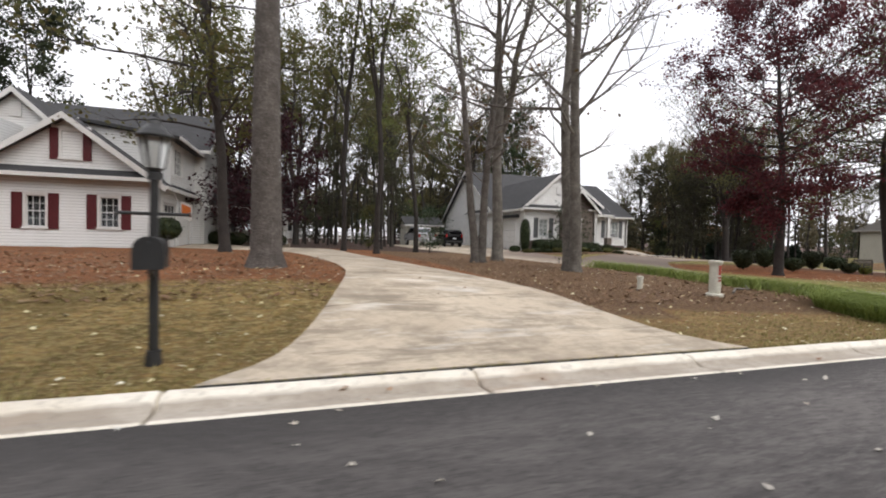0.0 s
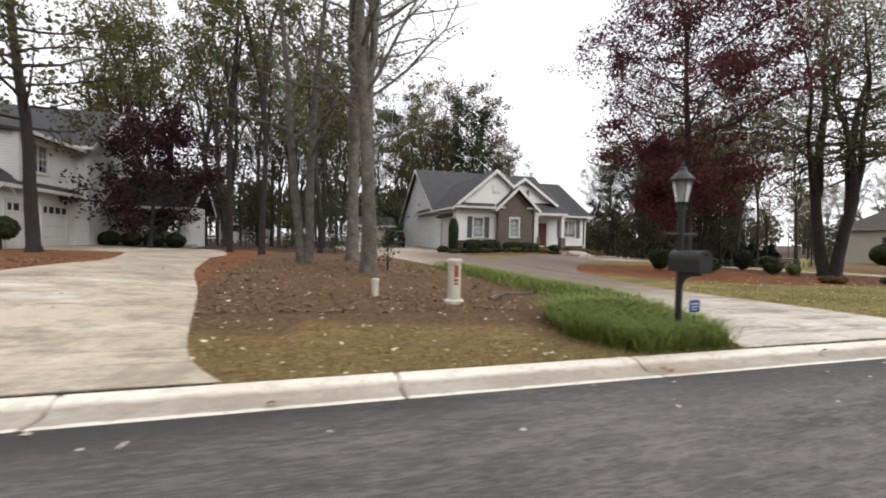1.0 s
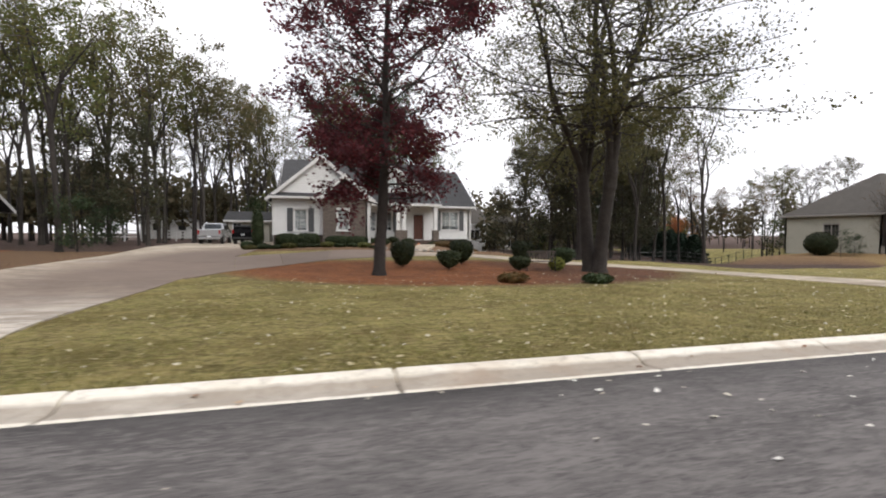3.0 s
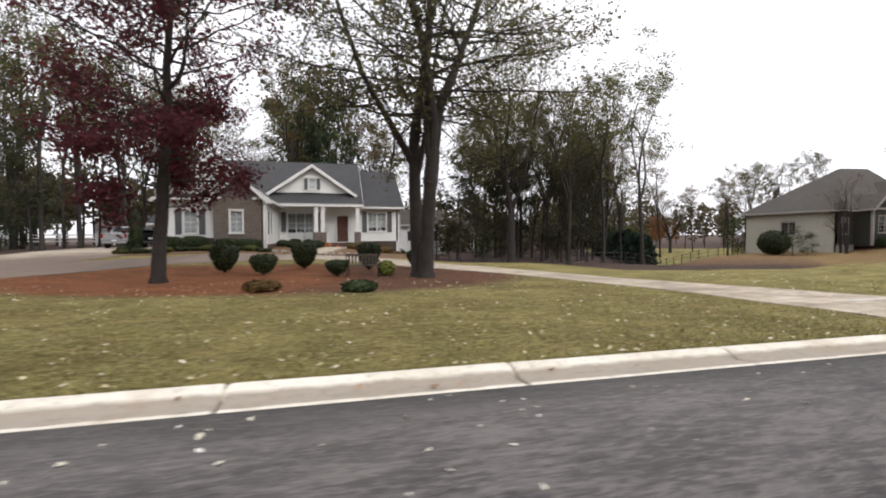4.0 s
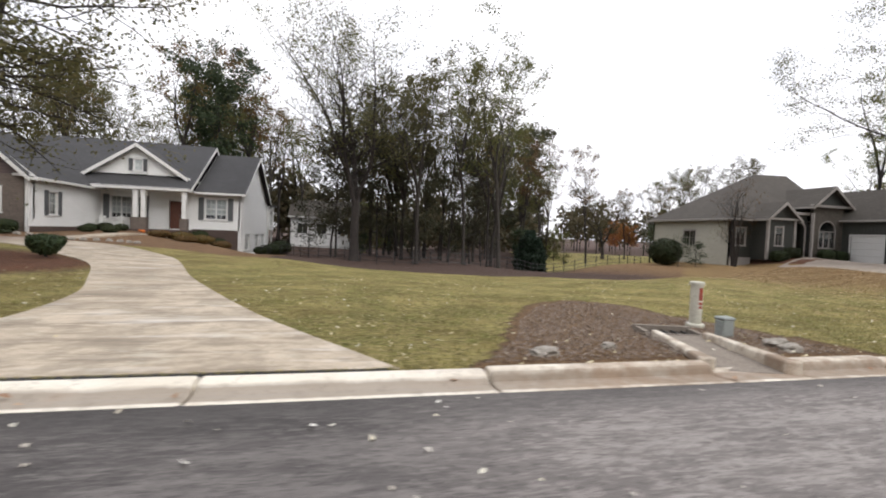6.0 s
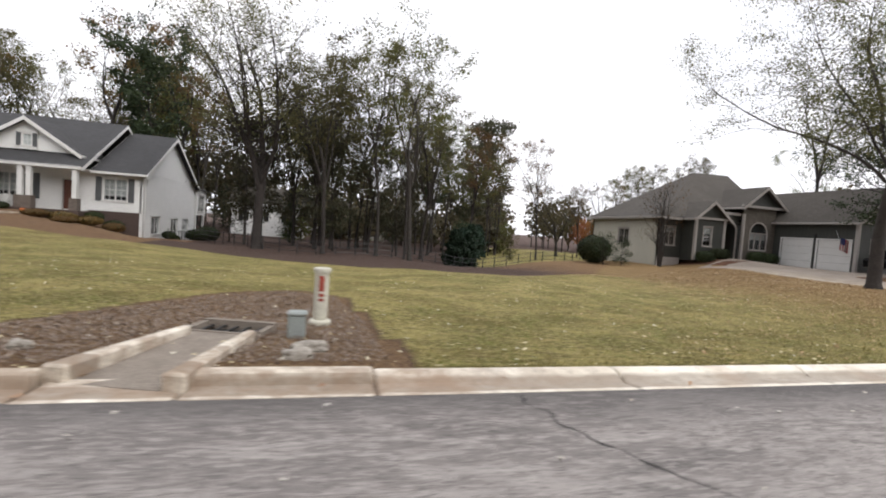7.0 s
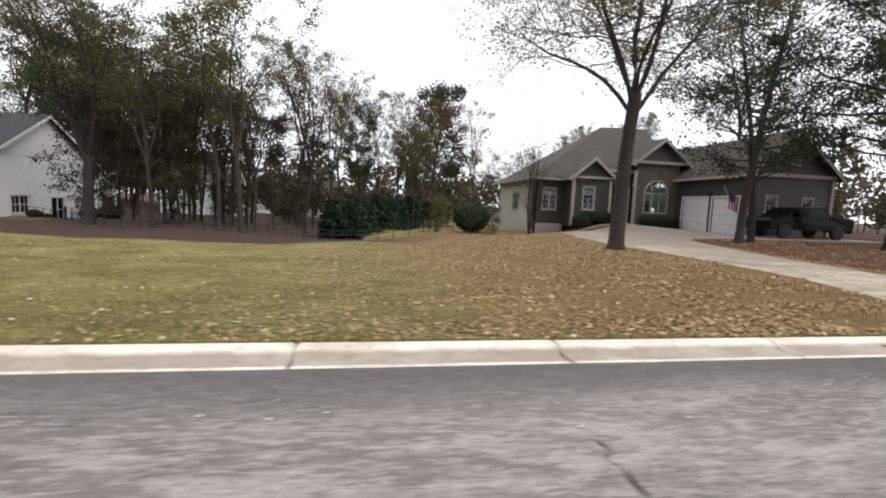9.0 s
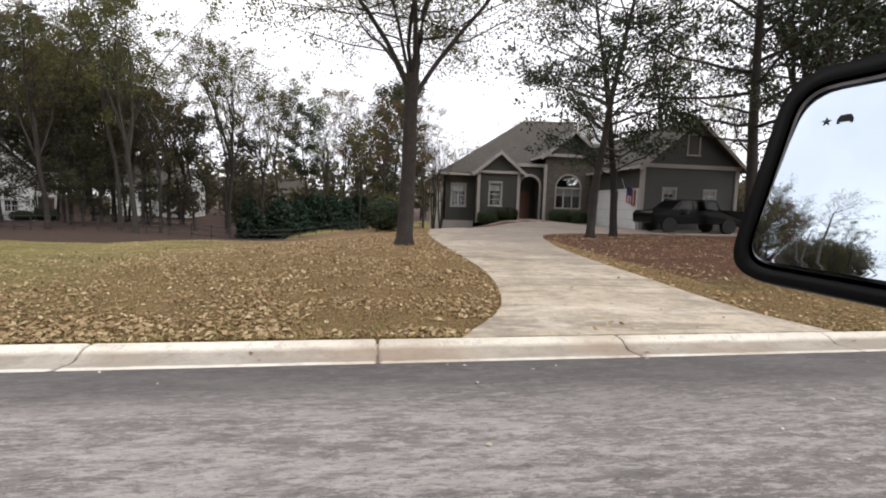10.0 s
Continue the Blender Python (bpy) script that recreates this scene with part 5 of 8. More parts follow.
# rear wing with a small porch
rw = [(-3.4, -2.5, 1.6, 3.0), (-1.9, -1.0, 1.6, 3.0)]
part("rear_wall", wall_panel("y", 31.5, -4.9, -0.2, 0.4, 3.5, rw), S, A)
for h in rw:
    window(A, "y", 31.5, *h, shutter="grey_shutter", shut=0.3)
part("rear_end", wall_panel("x", -0.2, 31.5, 36, 0.4, 3.5, inward=-1), S, A)
pitched(A, "x", [(29.6, 3.3), (33.6, 5.6), (37.2, 3.2)], -4.9, 0.4, G, name="rear_roof")
for x in (-0.35, 0.05):
    part("porch_post", boxes((x - 0.1, 29.9, 0.5, x + 0.1, 30.1, 3.3)), M["trim"], A)
part("porch_slab", boxes((-4.8, 29.8, 0.2, 0.3, 31.5, 0.75)), M["concrete"], A)
# dark sheets behind the panes paint the rooms as unlit
part("house_interior", boxes((-12.9, 22.2, 0.5, -5.9, 22.35, 3.8), (-12.8, 28.2, 0.5, -5.2, 35.8, 0.6), (-12.8, 27.6, 0.5, -5.8, 27.9, 3.8), (-12.8, 24, 3.9, -9.6, 24.2, 6)), M["room_shade"], A)

# -- grey-green house with the taupe roof --
C = thing("green_house", (92, 30, 0.5), "grey-green house with taupe shingles, stone entry and white garage doors", "house")
V, GL, TP, FS = M["green_siding"], M["green_lap"], M["roof_taupe"], M["field"]
part("west_wall", wall_panel("x", 83.8, 31.2, 42.0, -0.9, 4.1, [(35.5, 37.2, 1.4, 2.9)], inward=1), M["tan_siding"], C, "pale tan side wall")
window(C, "x", 83.8, 35.5, 37.2, 1.4, 2.9, out=-1, sashes=2)
part("front_left_wall", wall_panel("y", 31.2, 83.8, 86.3, -0.6, 4.1, [(84.5, 85.6, 1.5, 3.2)]), V, C)
window(C, "y", 31.2, 84.5, 85.6, 1.5, 3.2, sashes=2, blind=0.3)
bay = (87.2, 88.1, 1.62, 3.33)
part("bay_wall", wall_panel("y", 29.5, 86.3, 89.5, 0.2, 4.2, [bay]), V, C)
part("bay_side", boxes((86.3, 29.7, 0.2, 86.5, 31.2, 4.2)), V, C)
window(C, "y", 29.5, *bay, cols=2, rows=2, blind=0.35)
gable_wall(C, "y", 29.5, 86.1, 89.7, 4.2, 5.6, V, name="bay_gable")
pitched(C, "y", [(85.85, 4.1), (87.9, 5.8), (89.95, 4.1)], 29.1, 33.0, TP, name="bay_roof")
part("bay_cornice", boxes((86.0, 29.3, 4.05, 89.8, 29.5, 4.25)), M["putty_trim"], C)
corner_board(C, 86.32, 29.5, 0.3, 4.15, 0.22)
corner_board(C, 89.45, 29.5, 0.3, 4.15, 0.22)


def arch_wall(x0, x1, z0, z1, cx, half, spring, y, depth=0.3, seg=14):
    """A wall pierced by a round-headed opening that starts at z0."""
    bm = bmesh.new()
    arc = [(cx + half * math.cos(math.pi * i / seg), spring + half * math.sin(math.pi * i / seg)) for i in range(seg + 1)]
    for d in (0, depth):
        for pts in ([(x0, z0), (cx - half, z0), (cx - half, spring), (x0, spring)], [(cx + half, z0), (x1, z0), (x1, spring), (cx + half, spring)]):
            face_of(bm, [(u, y + d, z) for u, z in pts])
        top = [(x1 + (x0 - x1) * i / seg, z1) for i in range(seg + 1)]
        face_of(bm, [(x1, y + d, spring), (x1, y + d, z1), (arc[0][0], y + d, arc[0][1])])
        face_of(bm, [(x0, y + d, spring), (arc[-1][0], y + d, arc[-1][1]), (x0, y + d, z1)])
        for i in range(seg):
            face_of(bm, [(arc[i][0], y + d, arc[i][1]), (top[i][0], y + d, top[i][1]), (top[i + 1][0], y + d, top[i + 1][1]), (arc[i + 1][0], y + d, arc[i + 1][1])])
    rim = [(cx + half, z0)] + arc + [(cx - half, z0)]
    for (a, e), (c, g) in zip(rim, rim[1:]):
        face_of(bm, [(a, y, e), (c, y, g), (c, y + depth, g), (a, y + depth, e)])
    bmesh.ops.remove_doubles(bm, verts=bm.verts, dist=0.001)
    return bm


def arch_trim(cx, half, spring, z0, y, w=0.14, proud=0.06, seg=14):
    bm = bmesh.new()
    for side in (-1, 1):
        lo, hi = sorted((cx + side * half, cx + side * (half + w)))
        box(bm, lo, y - proud, z0, hi, y + 0.02, spring)
    ring = [[(cx + r * math.cos(math.pi * i / seg), spring + r * math.sin(math.pi * i / seg)) for i in range(seg + 1)] for r in (half, half + w)]
    for i in range(seg):
        a, b, c, d = ring[0][i], ring[0][i + 1], ring[1][i + 1], ring[1][i]
        for yy in (y - proud, y + 0.02):
            face_of(bm, [(p[0], yy, p[1]) for p in (a, b, c, d)])
        for p, q in ((a, b), (c, d)):
            face_of(bm, [(p[0], y - proud, p[1]), (q[0], y - proud, q[1]), (q[0], y + 0.02, q[1]), (p[0], y + 0.02, p[1])])
    return bm


part("entry_wall", arch_wall(89.55, 91.6, 0.3, 4.85, 90.5, 0.78, 3.2, 30.0), V, C)
part("entry_arch", arch_trim(90.5, 0.78, 3.2, 0.6, 30.0, 0.18), M["putty_trim"], C)
part("entry_recess", boxes((89.6, 31.6, 0.3, 91.6, 31.8, 4.8), (89.55, 30.3, 0.3, 89.7, 31.6, 4.8), (91.4, 30.3, 0.3, 91.6, 31.6, 4.8)), V, C)
part("entry_door", boxes((90.0, 31.5, 0.65, 91.0, 31.58, 2.9)), M["door_wood"], C, "dark wooden entry door")
part("entry_step", boxes((89.3, 29.0, 0.2, 91.7, 31.6, 0.62), (89.1, 28.6, 0.2, 91.9, 29.0, 0.45)), M["concrete"], C)
part("entry_cornice", boxes((89.4, 29.8, 4.7, 92.0, 30.0, 4.95)), M["putty_trim"], C)
corner_board(C, 91.55, 29.45, 0.4, 4.9, 0.2)
part("stone_wall", arch_wall(91.6, 95.4, 0.2, 5.7, 93.5, 1.08, 3.15, 29.5), FS, C, "grey-brown field stone facing")
part("window_arch", arch_trim(93.5, 0.98, 3.15, 1.55, 29.56, 0.11), M["putty_trim"], C)
aw = part("arched_window", boxes((92.42, 29.52, 1.5, 94.58, 29.62, 1.62), (92.42, 29.52, 3.1, 94.58, 29.62, 3.2), (93.1, 29.54, 1.6, 93.2, 29.62, 3.1), (93.8, 29.54, 1.6, 93.9, 29.62, 3.1)), M["putty_trim"], C, "arched pale window")
part("stone_below", boxes((92.42, 29.5, 0.2, 94.58, 29.7, 1.5)), FS, C)
part("pane", prism([(92.45, 1.55), (94.55, 1.55), (94.55, 3.15)] + [(93.5 + 1.05 * math.cos(math.pi * i / 12), 3.15 + 1.05 * math.sin(math.pi * i / 12)) for i in range(1, 12)] + [(92.45, 3.15)], 0.01, "y", 29.6), M["glass"], aw)
part("blind", boxes((92.45, 29.72, 2.5, 94.55, 29.74, 3.12)), M["blind"], aw)
gable_wall(C, "y", 29.5, 91.4, 95.9, 5.65, 7.35, GL, name="entry_gable")
pitched(C, "y", [(91.05, 5.5), (93.7, 7.6), (96.3, 5.5)], 29.05, 36.0, TP, name="entry_gable_roof")
part("entry_gable_cornice", boxes((91.2, 29.2, 5.5, 96.2, 29.5, 5.72)), M["putty_trim"], C)
# hip roof of the main block
hip = bmesh.new()
hv = [hip.verts.new(p) for p in ((83.3, 30.6, 4.05), (96.0, 30.0, 4.6), (97.2, 42.6, 4.3), (83.3, 42.6, 4.05), (91.8, 36.4, 9.5), (96.4, 36.4, 9.6))]
for f in ((0, 1, 5, 4), (1, 2, 5), (2, 3, 4, 5), (3, 0, 4), (3, 2, 1, 0)):
    hip.faces.new([hv[i] for i in f])
part("main_roof", hip, TP, C)
part("eave_board", boxes((83.3, 30.55, 3.9, 86.2, 30.7, 4.1), (83.2, 30.7, 3.9, 83.34, 42.6, 4.1)), M["putty_trim"], C)
part("back_wall", boxes((83.8, 41.8, -0.9, 101, 42.0, 4.1)), GL, C)
# garage wing
gd = [(26.0, 28.7, 0.3, 2.86), (22.95, 25.5, 0.3, 2.86)]
part("garage_wall", wall_panel("x", 95.4, 22.7, 30.0, 0.1, 4.6, gd, inward=1), V, C)
for h in gd:
    garage_door(C, "x", 95.4, *h, -1)
gw1 = [(96.9, 97.7, 1.9, 2.95), (99.75, 100.5, 1.9, 2.9)]
part("garage_front", wall_panel("y", 22.5, 95.4, 102.0, 0.1, 4.4, gw1), GL, C)
for h in gw1:
    window(C, "y", 22.5, *h, blind=0.3)
gg = (98.4, 99.15, 5.2, 6.42)
gable_wall(C, "y", 22.55, 95.3, 102.1, 4.4, 7.3, GL, name="garage_gable")
window(C, "y", 22.53, *gg, blind=0.9)
pitched(C, "y", [(94.95, 4.35), (98.75, 7.55), (102.5, 4.35)], 22.1, 40.0, TP, name="garage_roof")
part("garage_frieze", boxes((95.2, 22.4, 4.3, 102.2, 22.5, 4.55)), M["putty_trim"], C)
corner_board(C, 95.42, 22.52, 0.2, 4.4, 0.24)
corner_board(C, 101.95, 22.52, 0.2, 4.4, 0.24)
part("garage_east", wall_panel("x", 102.0, 22.7, 42.0, 0.1, 4.4, inward=-1), GL, C)
part("wall_lantern", boxes((95.24, 25.66, 3.0, 95.4, 25.84, 3.35)), M["black_metal"], C, "small black wall lantern")
part("foundation_band", boxes((83.75, 31.15, -0.6, 86.3, 31.2, 0.35)), M["putty_trim"], C)
# near-black floor and sheet give the windows a painted room shade
part("house_interior", boxes((84.2, 33.0, 0.2, 95.0, 41.0, 0.4), (84.2, 33.5, 0.4, 95.0, 33.6, 4.0)), M["room_shade"], C)
for o in list(scene.objects):
    if o.parent in (A, B, C):
        o.matrix_parent_inverse = Matrix.Translation(o.parent.location).inverted()

# ---- trees ----
def tube(verts, faces, pts, radii, sides):
    base = len(verts)
    for i, (p, r) in enumerate(zip(pts, radii)):
        d = (pts[min(i + 1, len(pts) - 1)] - pts[max(i - 1, 0)]).normalized()
        a = d.cross(Vector((0.31, 0.17, 0.93))).normalized() if abs(d.z) < 0.95 else d.cross(Vector((1, 0, 0))).normalized()
        c = d.cross(a)
        for k in range(sides):
            t = 2 * math.pi * k / sides
            verts.append(p + (a * math.cos(t) + c * math.sin(t)) * r)
    for i in range(len(pts) - 1):
        for k in range(sides):
            j = (k + 1) % sides
            faces.append((base + i * sides + k, base + i * sides + j, base + (i + 1) * sides + j, base + (i + 1) * sides + k))


def stretch(rng, p, d, length, r, segs, wander, lift, taper=0.25):
    pts, radii = [p.copy()], [r]
    d = d.normalized()
    for i in range(segs):
        d = (d + Vector((rng.gauss(0, wander), rng.gauss(0, wander), rng.gauss(0, wander) + lift))).normalized()
        pts.append(pts[-1] + d * length / segs)
        radii.append(r * (1 - (1 - taper) * (i + 1) / segs))
    return pts, radii


def leaf_cloud(rng, anchors, per, spread, size, droop=0.0):
    rs = np.random.RandomState(rng.randint(0, 10**6))
    off = Vector((rs.uniform(0, 50), 0, 0))
    dense = np.array([noise.noise(p * 0.5 + off) + 0.45 * noise.noise(p * 1.3 + off) for p in anchors])
    count = np.rint(per * np.clip(1.0 + 2.2 * dense, 0.15, 2.6)).astype(int)
    a = np.repeat(np.array([tuple(p) for p in anchors]), count, axis=0)
    n = len(a)
    c = a + rs.normal(0, spread, (n, 3)) * [1, 1, 0.7]
    u = rs.normal(0, 1, (n, 3))
    u /= np.linalg.norm(u, axis=1, keepdims=True)
    u[:, 2] -= droop
    v = np.cross(u, rs.normal(0, 1, (n, 3)))
    v /= np.linalg.norm(v, axis=1, keepdims=True) + 1e-6
    s = size * rs.uniform(0.6, 1.35, (n, 1))
    return np.stack([c - u * s * 0.5, c + v * s * 0.32, c + u * s * 0.5, c - v * s * 0.32], 1)


def make_tree(seed, height, radius, clear, spread, limbs, leaf, per, leaf_size, lean=0.02, shape="oval", twigs=4, rise=0.5, fork=1, leaf_spread=0.35, sides=9, skip=0.0, tip=3, leaders=0, open_=0.5, lead=0.5, bark="bark", sway=0.035, skirt=1.0, splay=0.1, thin=4):
    """Wood and leaves of one tree, rooted at the origin. clear: bare share of the trunk; spread: longest limb."""
    rng = random.Random(seed)
    verts, faces, anchors = [], [], []
    stems = []
    for f in range(fork):
        ang = 2 * math.pi * f / fork + rng.uniform(0, 1)
        d = Vector((math.cos(ang) * (splay if fork > 1 else lean), math.sin(ang) * (splay * 0.6 if fork > 1 else lean), 1))
        start = Vector((math.cos(ang), math.sin(ang), 0)) * (radius * 0.7 if fork > 1 else 0)
        pts, radii = stretch(rng, start, d, height * rng.uniform(0.88, 1.0), radius, 14, sway, 0.03, 0.12)
        pts.insert(0, pts[0] - Vector((0, 0, 0.4)))
        radii.insert(0, radius * 1.5)
        pts.insert(2, pts[1] + (pts[2] - pts[1]) * 0.22)
        radii[1] = radius * 1.35
        radii.insert(2, radius * 1.02)
        if leaders:
            cut = max(4, sum(1 for p in pts if p.z < clear * height) + 1)
            pts, radii = pts[:cut], radii[:cut]
            radii = [max(r, radius * 0.8) for r in radii]
        tube(verts, faces, pts, radii, sides)
        if not leaders:
            stems.append((pts, radii))
        for q in range(leaders):
            ang = 2 * math.pi * q / leaders + rng.uniform(-0.4, 0.4)
            out = open_ * rng.uniform(0.6, 1.3) * (0.35 if q == 0 else 1)
            low = pts[-1].lerp(pts[-2], rng.uniform(0.0, 0.9))
            lp, lr_ = stretch(rng, low, Vector((math.cos(ang) * out, math.sin(ang) * out, 1)), height * (1 - clear) * rng.uniform(0.75, 1.05), radius * lead * rng.uniform(0.8, 1.2) * (1.5 if q == 0 else 1.0), 12, 0.1, 0.03, 0.1)
            tube(verts, faces, lp, lr_, max(6, sides - 2))
            stems.append((lp, lr_))
    share = max(1, len(stems))
    if leaders:
        clear = 0.16
    for pts, radii in stems:
        n = len(pts) - 1
        for b in range(limbs // share):
            f = clear + (1 - clear) * ((b + rng.random()) / (limbs // share))
            i = min(n - 1, int(f * n))
            p = pts[i].lerp(pts[i + 1], f * n - i)
            g = (f - clear) / max(0.01, 1 - clear)
            if shape == "cone":
                reach = spread * (1.02 - g) ** 0.8
            elif shape == "umbrella":
                reach = spread * (0.55 + 0.45 * g)
            else:
                reach = spread * (0.45 + 0.75 * math.sin(math.pi * min(1, 0.18 + 0.75 * g)))
            reach *= rng.uniform(0.65, 1.1) * (skirt + (1 - skirt) * min(1, g * 2.5))
            ang = b * 2.399 + rng.uniform(-0.5, 0.5)
            up = rise * rng.uniform(0.6, 1.3) + 0.5 * g
            d = Vector((math.cos(ang), math.sin(ang), up))
            br = max(0.012, min(radii[i] * 0.45, 0.0125 * reach + 0.008))
            bp, brr = stretch(rng, p, d, reach, br, 6, 0.14, 0.05, 0.2)
            tube(verts, faces, bp, brr, thin)
            for t in range(twigs):
                h = 0.3 + 0.7 * (t + rng.random()) / twigs
                q = min(5, int(h * 6))
                tp = bp[q].lerp(bp[q + 1], h * 6 - q if h * 6 - q < 1 else 1)
                side = Vector((rng.gauss(0, 1), rng.gauss(0, 1), rng.gauss(0.25, 0.5))).normalized()
                td = ((bp[q + 1] - bp[q]).normalized() * 0.7 + side * 0.8).normalized()
                tl = reach * rng.uniform(0.25, 0.5) * (1.1 - h * 0.4)
                tp_, tr_ = stretch(rng, tp, td, tl, max(0.006, brr[q] * 0.5), 2, 0.2, 0.02, 0.3)
                tube(verts, faces, tp_, tr_, 3)
                if rng.random() >= skip:
                    anchors += tp_[1:][-tip:]
            if rng.random() >= skip:
                anchors += bp[-2:]
    wood = bpy.data.meshes.new("trunk")
    wood.from_pydata([tuple(v) for v in verts], [], faces)
    wood.polygons.foreach_set("use_smooth", [True] * len(wood.polygons))
    wood.materials.append(M[bark])
    co = leaf_cloud(rng, anchors, per, leaf_spread, leaf_size) if per else None
    return wood, co, M[leaf]


def crown_mesh(co, material):
    ob = quads("crown", co, material)
    me = ob.data
    bpy.data.objects.remove(ob)
    return me


def tree_kind(**k):
    wood, co, mat = make_tree(**k)
    return wood, crown_mesh(co, mat) if co is not None else None


def plant(kind, x, y, label, scale=1.0, turn=None, name="tree", category="tree", group="", z=None, squash=1.0):
    wood, crown = kind
    root = thing(name, (x, y, land_z(x, y) if z is None else z), label, category, group)
    root.rotation_euler[2] = random.uniform(0, 6.28) if turn is None else turn
    root.scale = (scale * squash, scale * squash, scale)
    for nm, me in (("trunk", wood), ("crown", crown)):
        if me is not None:
            o = new(nm, me)
            o.parent = root
    return root


TALL = [tree_kind(seed=s, height=h, radius=r, clear=c, spread=sp, limbs=n, leaf=lf, per=per, leaf_size=0.23, twigs=4, rise=0.7, leaf_spread=0.3, skip=sk, tip=2, leaders=ld, open_=0.3, sides=7, thin=3)
        for s, h, r, c, sp, n, lf, per, sk, ld in (
            (11, 19, .17, .40, 2.7, 40, "oak_leaf", 8, .28, 3), (12, 21, .19, .45, 2.8, 40, "green_leaf", 9, .28, 4), (13, 18, .15, .35, 2.5, 36, "green_leaf", 8, .28, 3),
            (14, 20, .18, .42, 2.8, 40, "gold_leaf", 6, .3, 4), (15, 22, .21, .4, 3.3, 44, "green_leaf", 9, .26, 4), (16, 17, .14, .3, 2.4, 34, "oak_leaf", 8, .2, 2))]
AIRY = [tree_kind(seed=s, height=h, radius=r, clear=c, spread=sp, limbs=48, leaf=lf, per=per, leaf_size=0.18, twigs=6, rise=0.7, leaf_spread=0.24, skip=sk, tip=2, leaders=4, open_=op, sides=7, thin=3)
        for s, h, r, c, sp, lf, per, sk, op in (
            (81, 19, .19, .3, 3.4, "oak_leaf", 8, .2, .35), (82, 18, .16, .4, 2.9, "gold_leaf", 6, .3, .3), (83, 20, .2, .35, 3.6, "green_leaf", 8, .24, .4), (84, 17, .15, .45, 2.8, "oak_leaf", 9, .2, .3))]
BARE = tree_kind(seed=21, height=15, radius=.14, clear=.35, spread=2.6, limbs=30, leaf="gold_leaf", per=2, leaf_size=0.16, twigs=6, rise=0.9, skip=0.6, leaders=3, open_=.3, tip=2)
PINE = [tree_kind(seed=s, height=h, radius=.2, clear=c, spread=5.2, limbs=36, leaf="pine_leaf", per=18, leaf_size=0.28, twigs=6, rise=0.12, leaf_spread=0.32, shape="umbrella", tip=2) for s, h, c in ((31, 22, .5), (32, 20, .42))]
UNDER = [tree_kind(seed=s, height=h, radius=.07, clear=.12, spread=2.0, limbs=20, leaf=lf, per=7, leaf_size=0.2, twigs=4, rise=0.5, leaf_spread=0.32, tip=2) for s, h, lf in ((41, 5.5, "shrub_leaf"), (42, 6.5, "green_leaf"), (43, 4.5, "pine_leaf"))]
CEDAR = tree_kind(seed=51, height=3.6, radius=.07, clear=.02, spread=1.75, limbs=58, leaf="cedar_leaf", per=9, leaf_size=0.27, twigs=4, rise=0.35, leaf_spread=0.14, shape="cone")
MAPLE = tree_kind(seed=61, height=16, radius=.24, clear=.27, spread=4.9, limbs=70, leaf="red_leaf", per=35, leaf_size=0.145, twigs=8, rise=0.2, leaf_spread=0.26, skip=0.08, tip=2, skirt=0.62)
LOWMAPLE = tree_kind(seed=62, height=7.5, radius=.16, clear=.18, spread=4.2, limbs=44, leaf="maroon_leaf", per=20, leaf_size=0.2, twigs=6, rise=0.4, leaf_spread=0.3)
OAK_A = tree_kind(seed=71, height=17, radius=.30, clear=.22, spread=5.4, limbs=126, leaf="oak_leaf", per=13, leaf_size=0.135, twigs=9, rise=-0.22, leaf_spread=0.32, sides=12, skip=0.1, leaders=3, open_=0.42, fork=2, splay=0.15, lead=0.55)
OAK_D = tree_kind(seed=79, height=20, radius=.42, clear=.22, spread=5.4, limbs=120, leaf="oak_leaf", per=6, leaf_size=0.16, twigs=9, rise=0.45, leaf_spread=0.28, sides=12, skip=0.08, leaders=5, open_=0.26, lead=0.5, tip=2)
SHADE = tree_kind(seed=64, height=19, radius=.23, clear=.34, spread=5.4, limbs=46, leaf="green_leaf", per=15, leaf_size=0.19, twigs=7, rise=0.15, leaf_spread=0.34, sides=9, skip=0.08, tip=2)
HOLLY = [tree_kind(seed=sd, height=h, radius=.13, clear=.28, spread=2.9, limbs=44, leaf="dusk_leaf", per=13, leaf_size=0.19, twigs=6, rise=0.25, leaf_spread=0.28, sides=7, skip=0.05, tip=2, thin=3) for sd, h in ((65, 11), (66, 13.5))]
OAK_C = tree_kind(seed=77, height=16.5, radius=.30, clear=.18, spread=4.0, limbs=65, leaf="oak_leaf", per=9, leaf_size=0.19, twigs=7, rise=0.15, leaf_spread=0.42, sides=12, skip=0.1, leaders=5, open_=0.5, tip=2)
OAK_B = tree_kind(seed=72, height=17, radius=.29, clear=.29, spread=4.6, limbs=126, leaf="oak_leaf", per=22, leaf_size=0.1, twigs=10, rise=0.05, leaf_spread=0.28, sides=14, skip=0.12, leaders=7, open_=0.7, lead=0.27)
BIGTRUNK = tree_kind(seed=73, height=24, radius=.37, clear=.62, spread=6.5, limbs=24, leaf="oak_leaf", per=7, leaf_size=0.2, twigs=6, rise=0.5, sides=16, lean=0.03, bark="grey_bark")
TWIN = tree_kind(seed=74, height=17, radius=.21, clear=.3, spread=5.0, limbs=34, leaf="gold_leaf", per=2, leaf_size=0.14, twigs=9, rise=0.45, sides=12, fork=2, skip=0.6, bark="grey_bark", sway=0.04, splay=0.05)
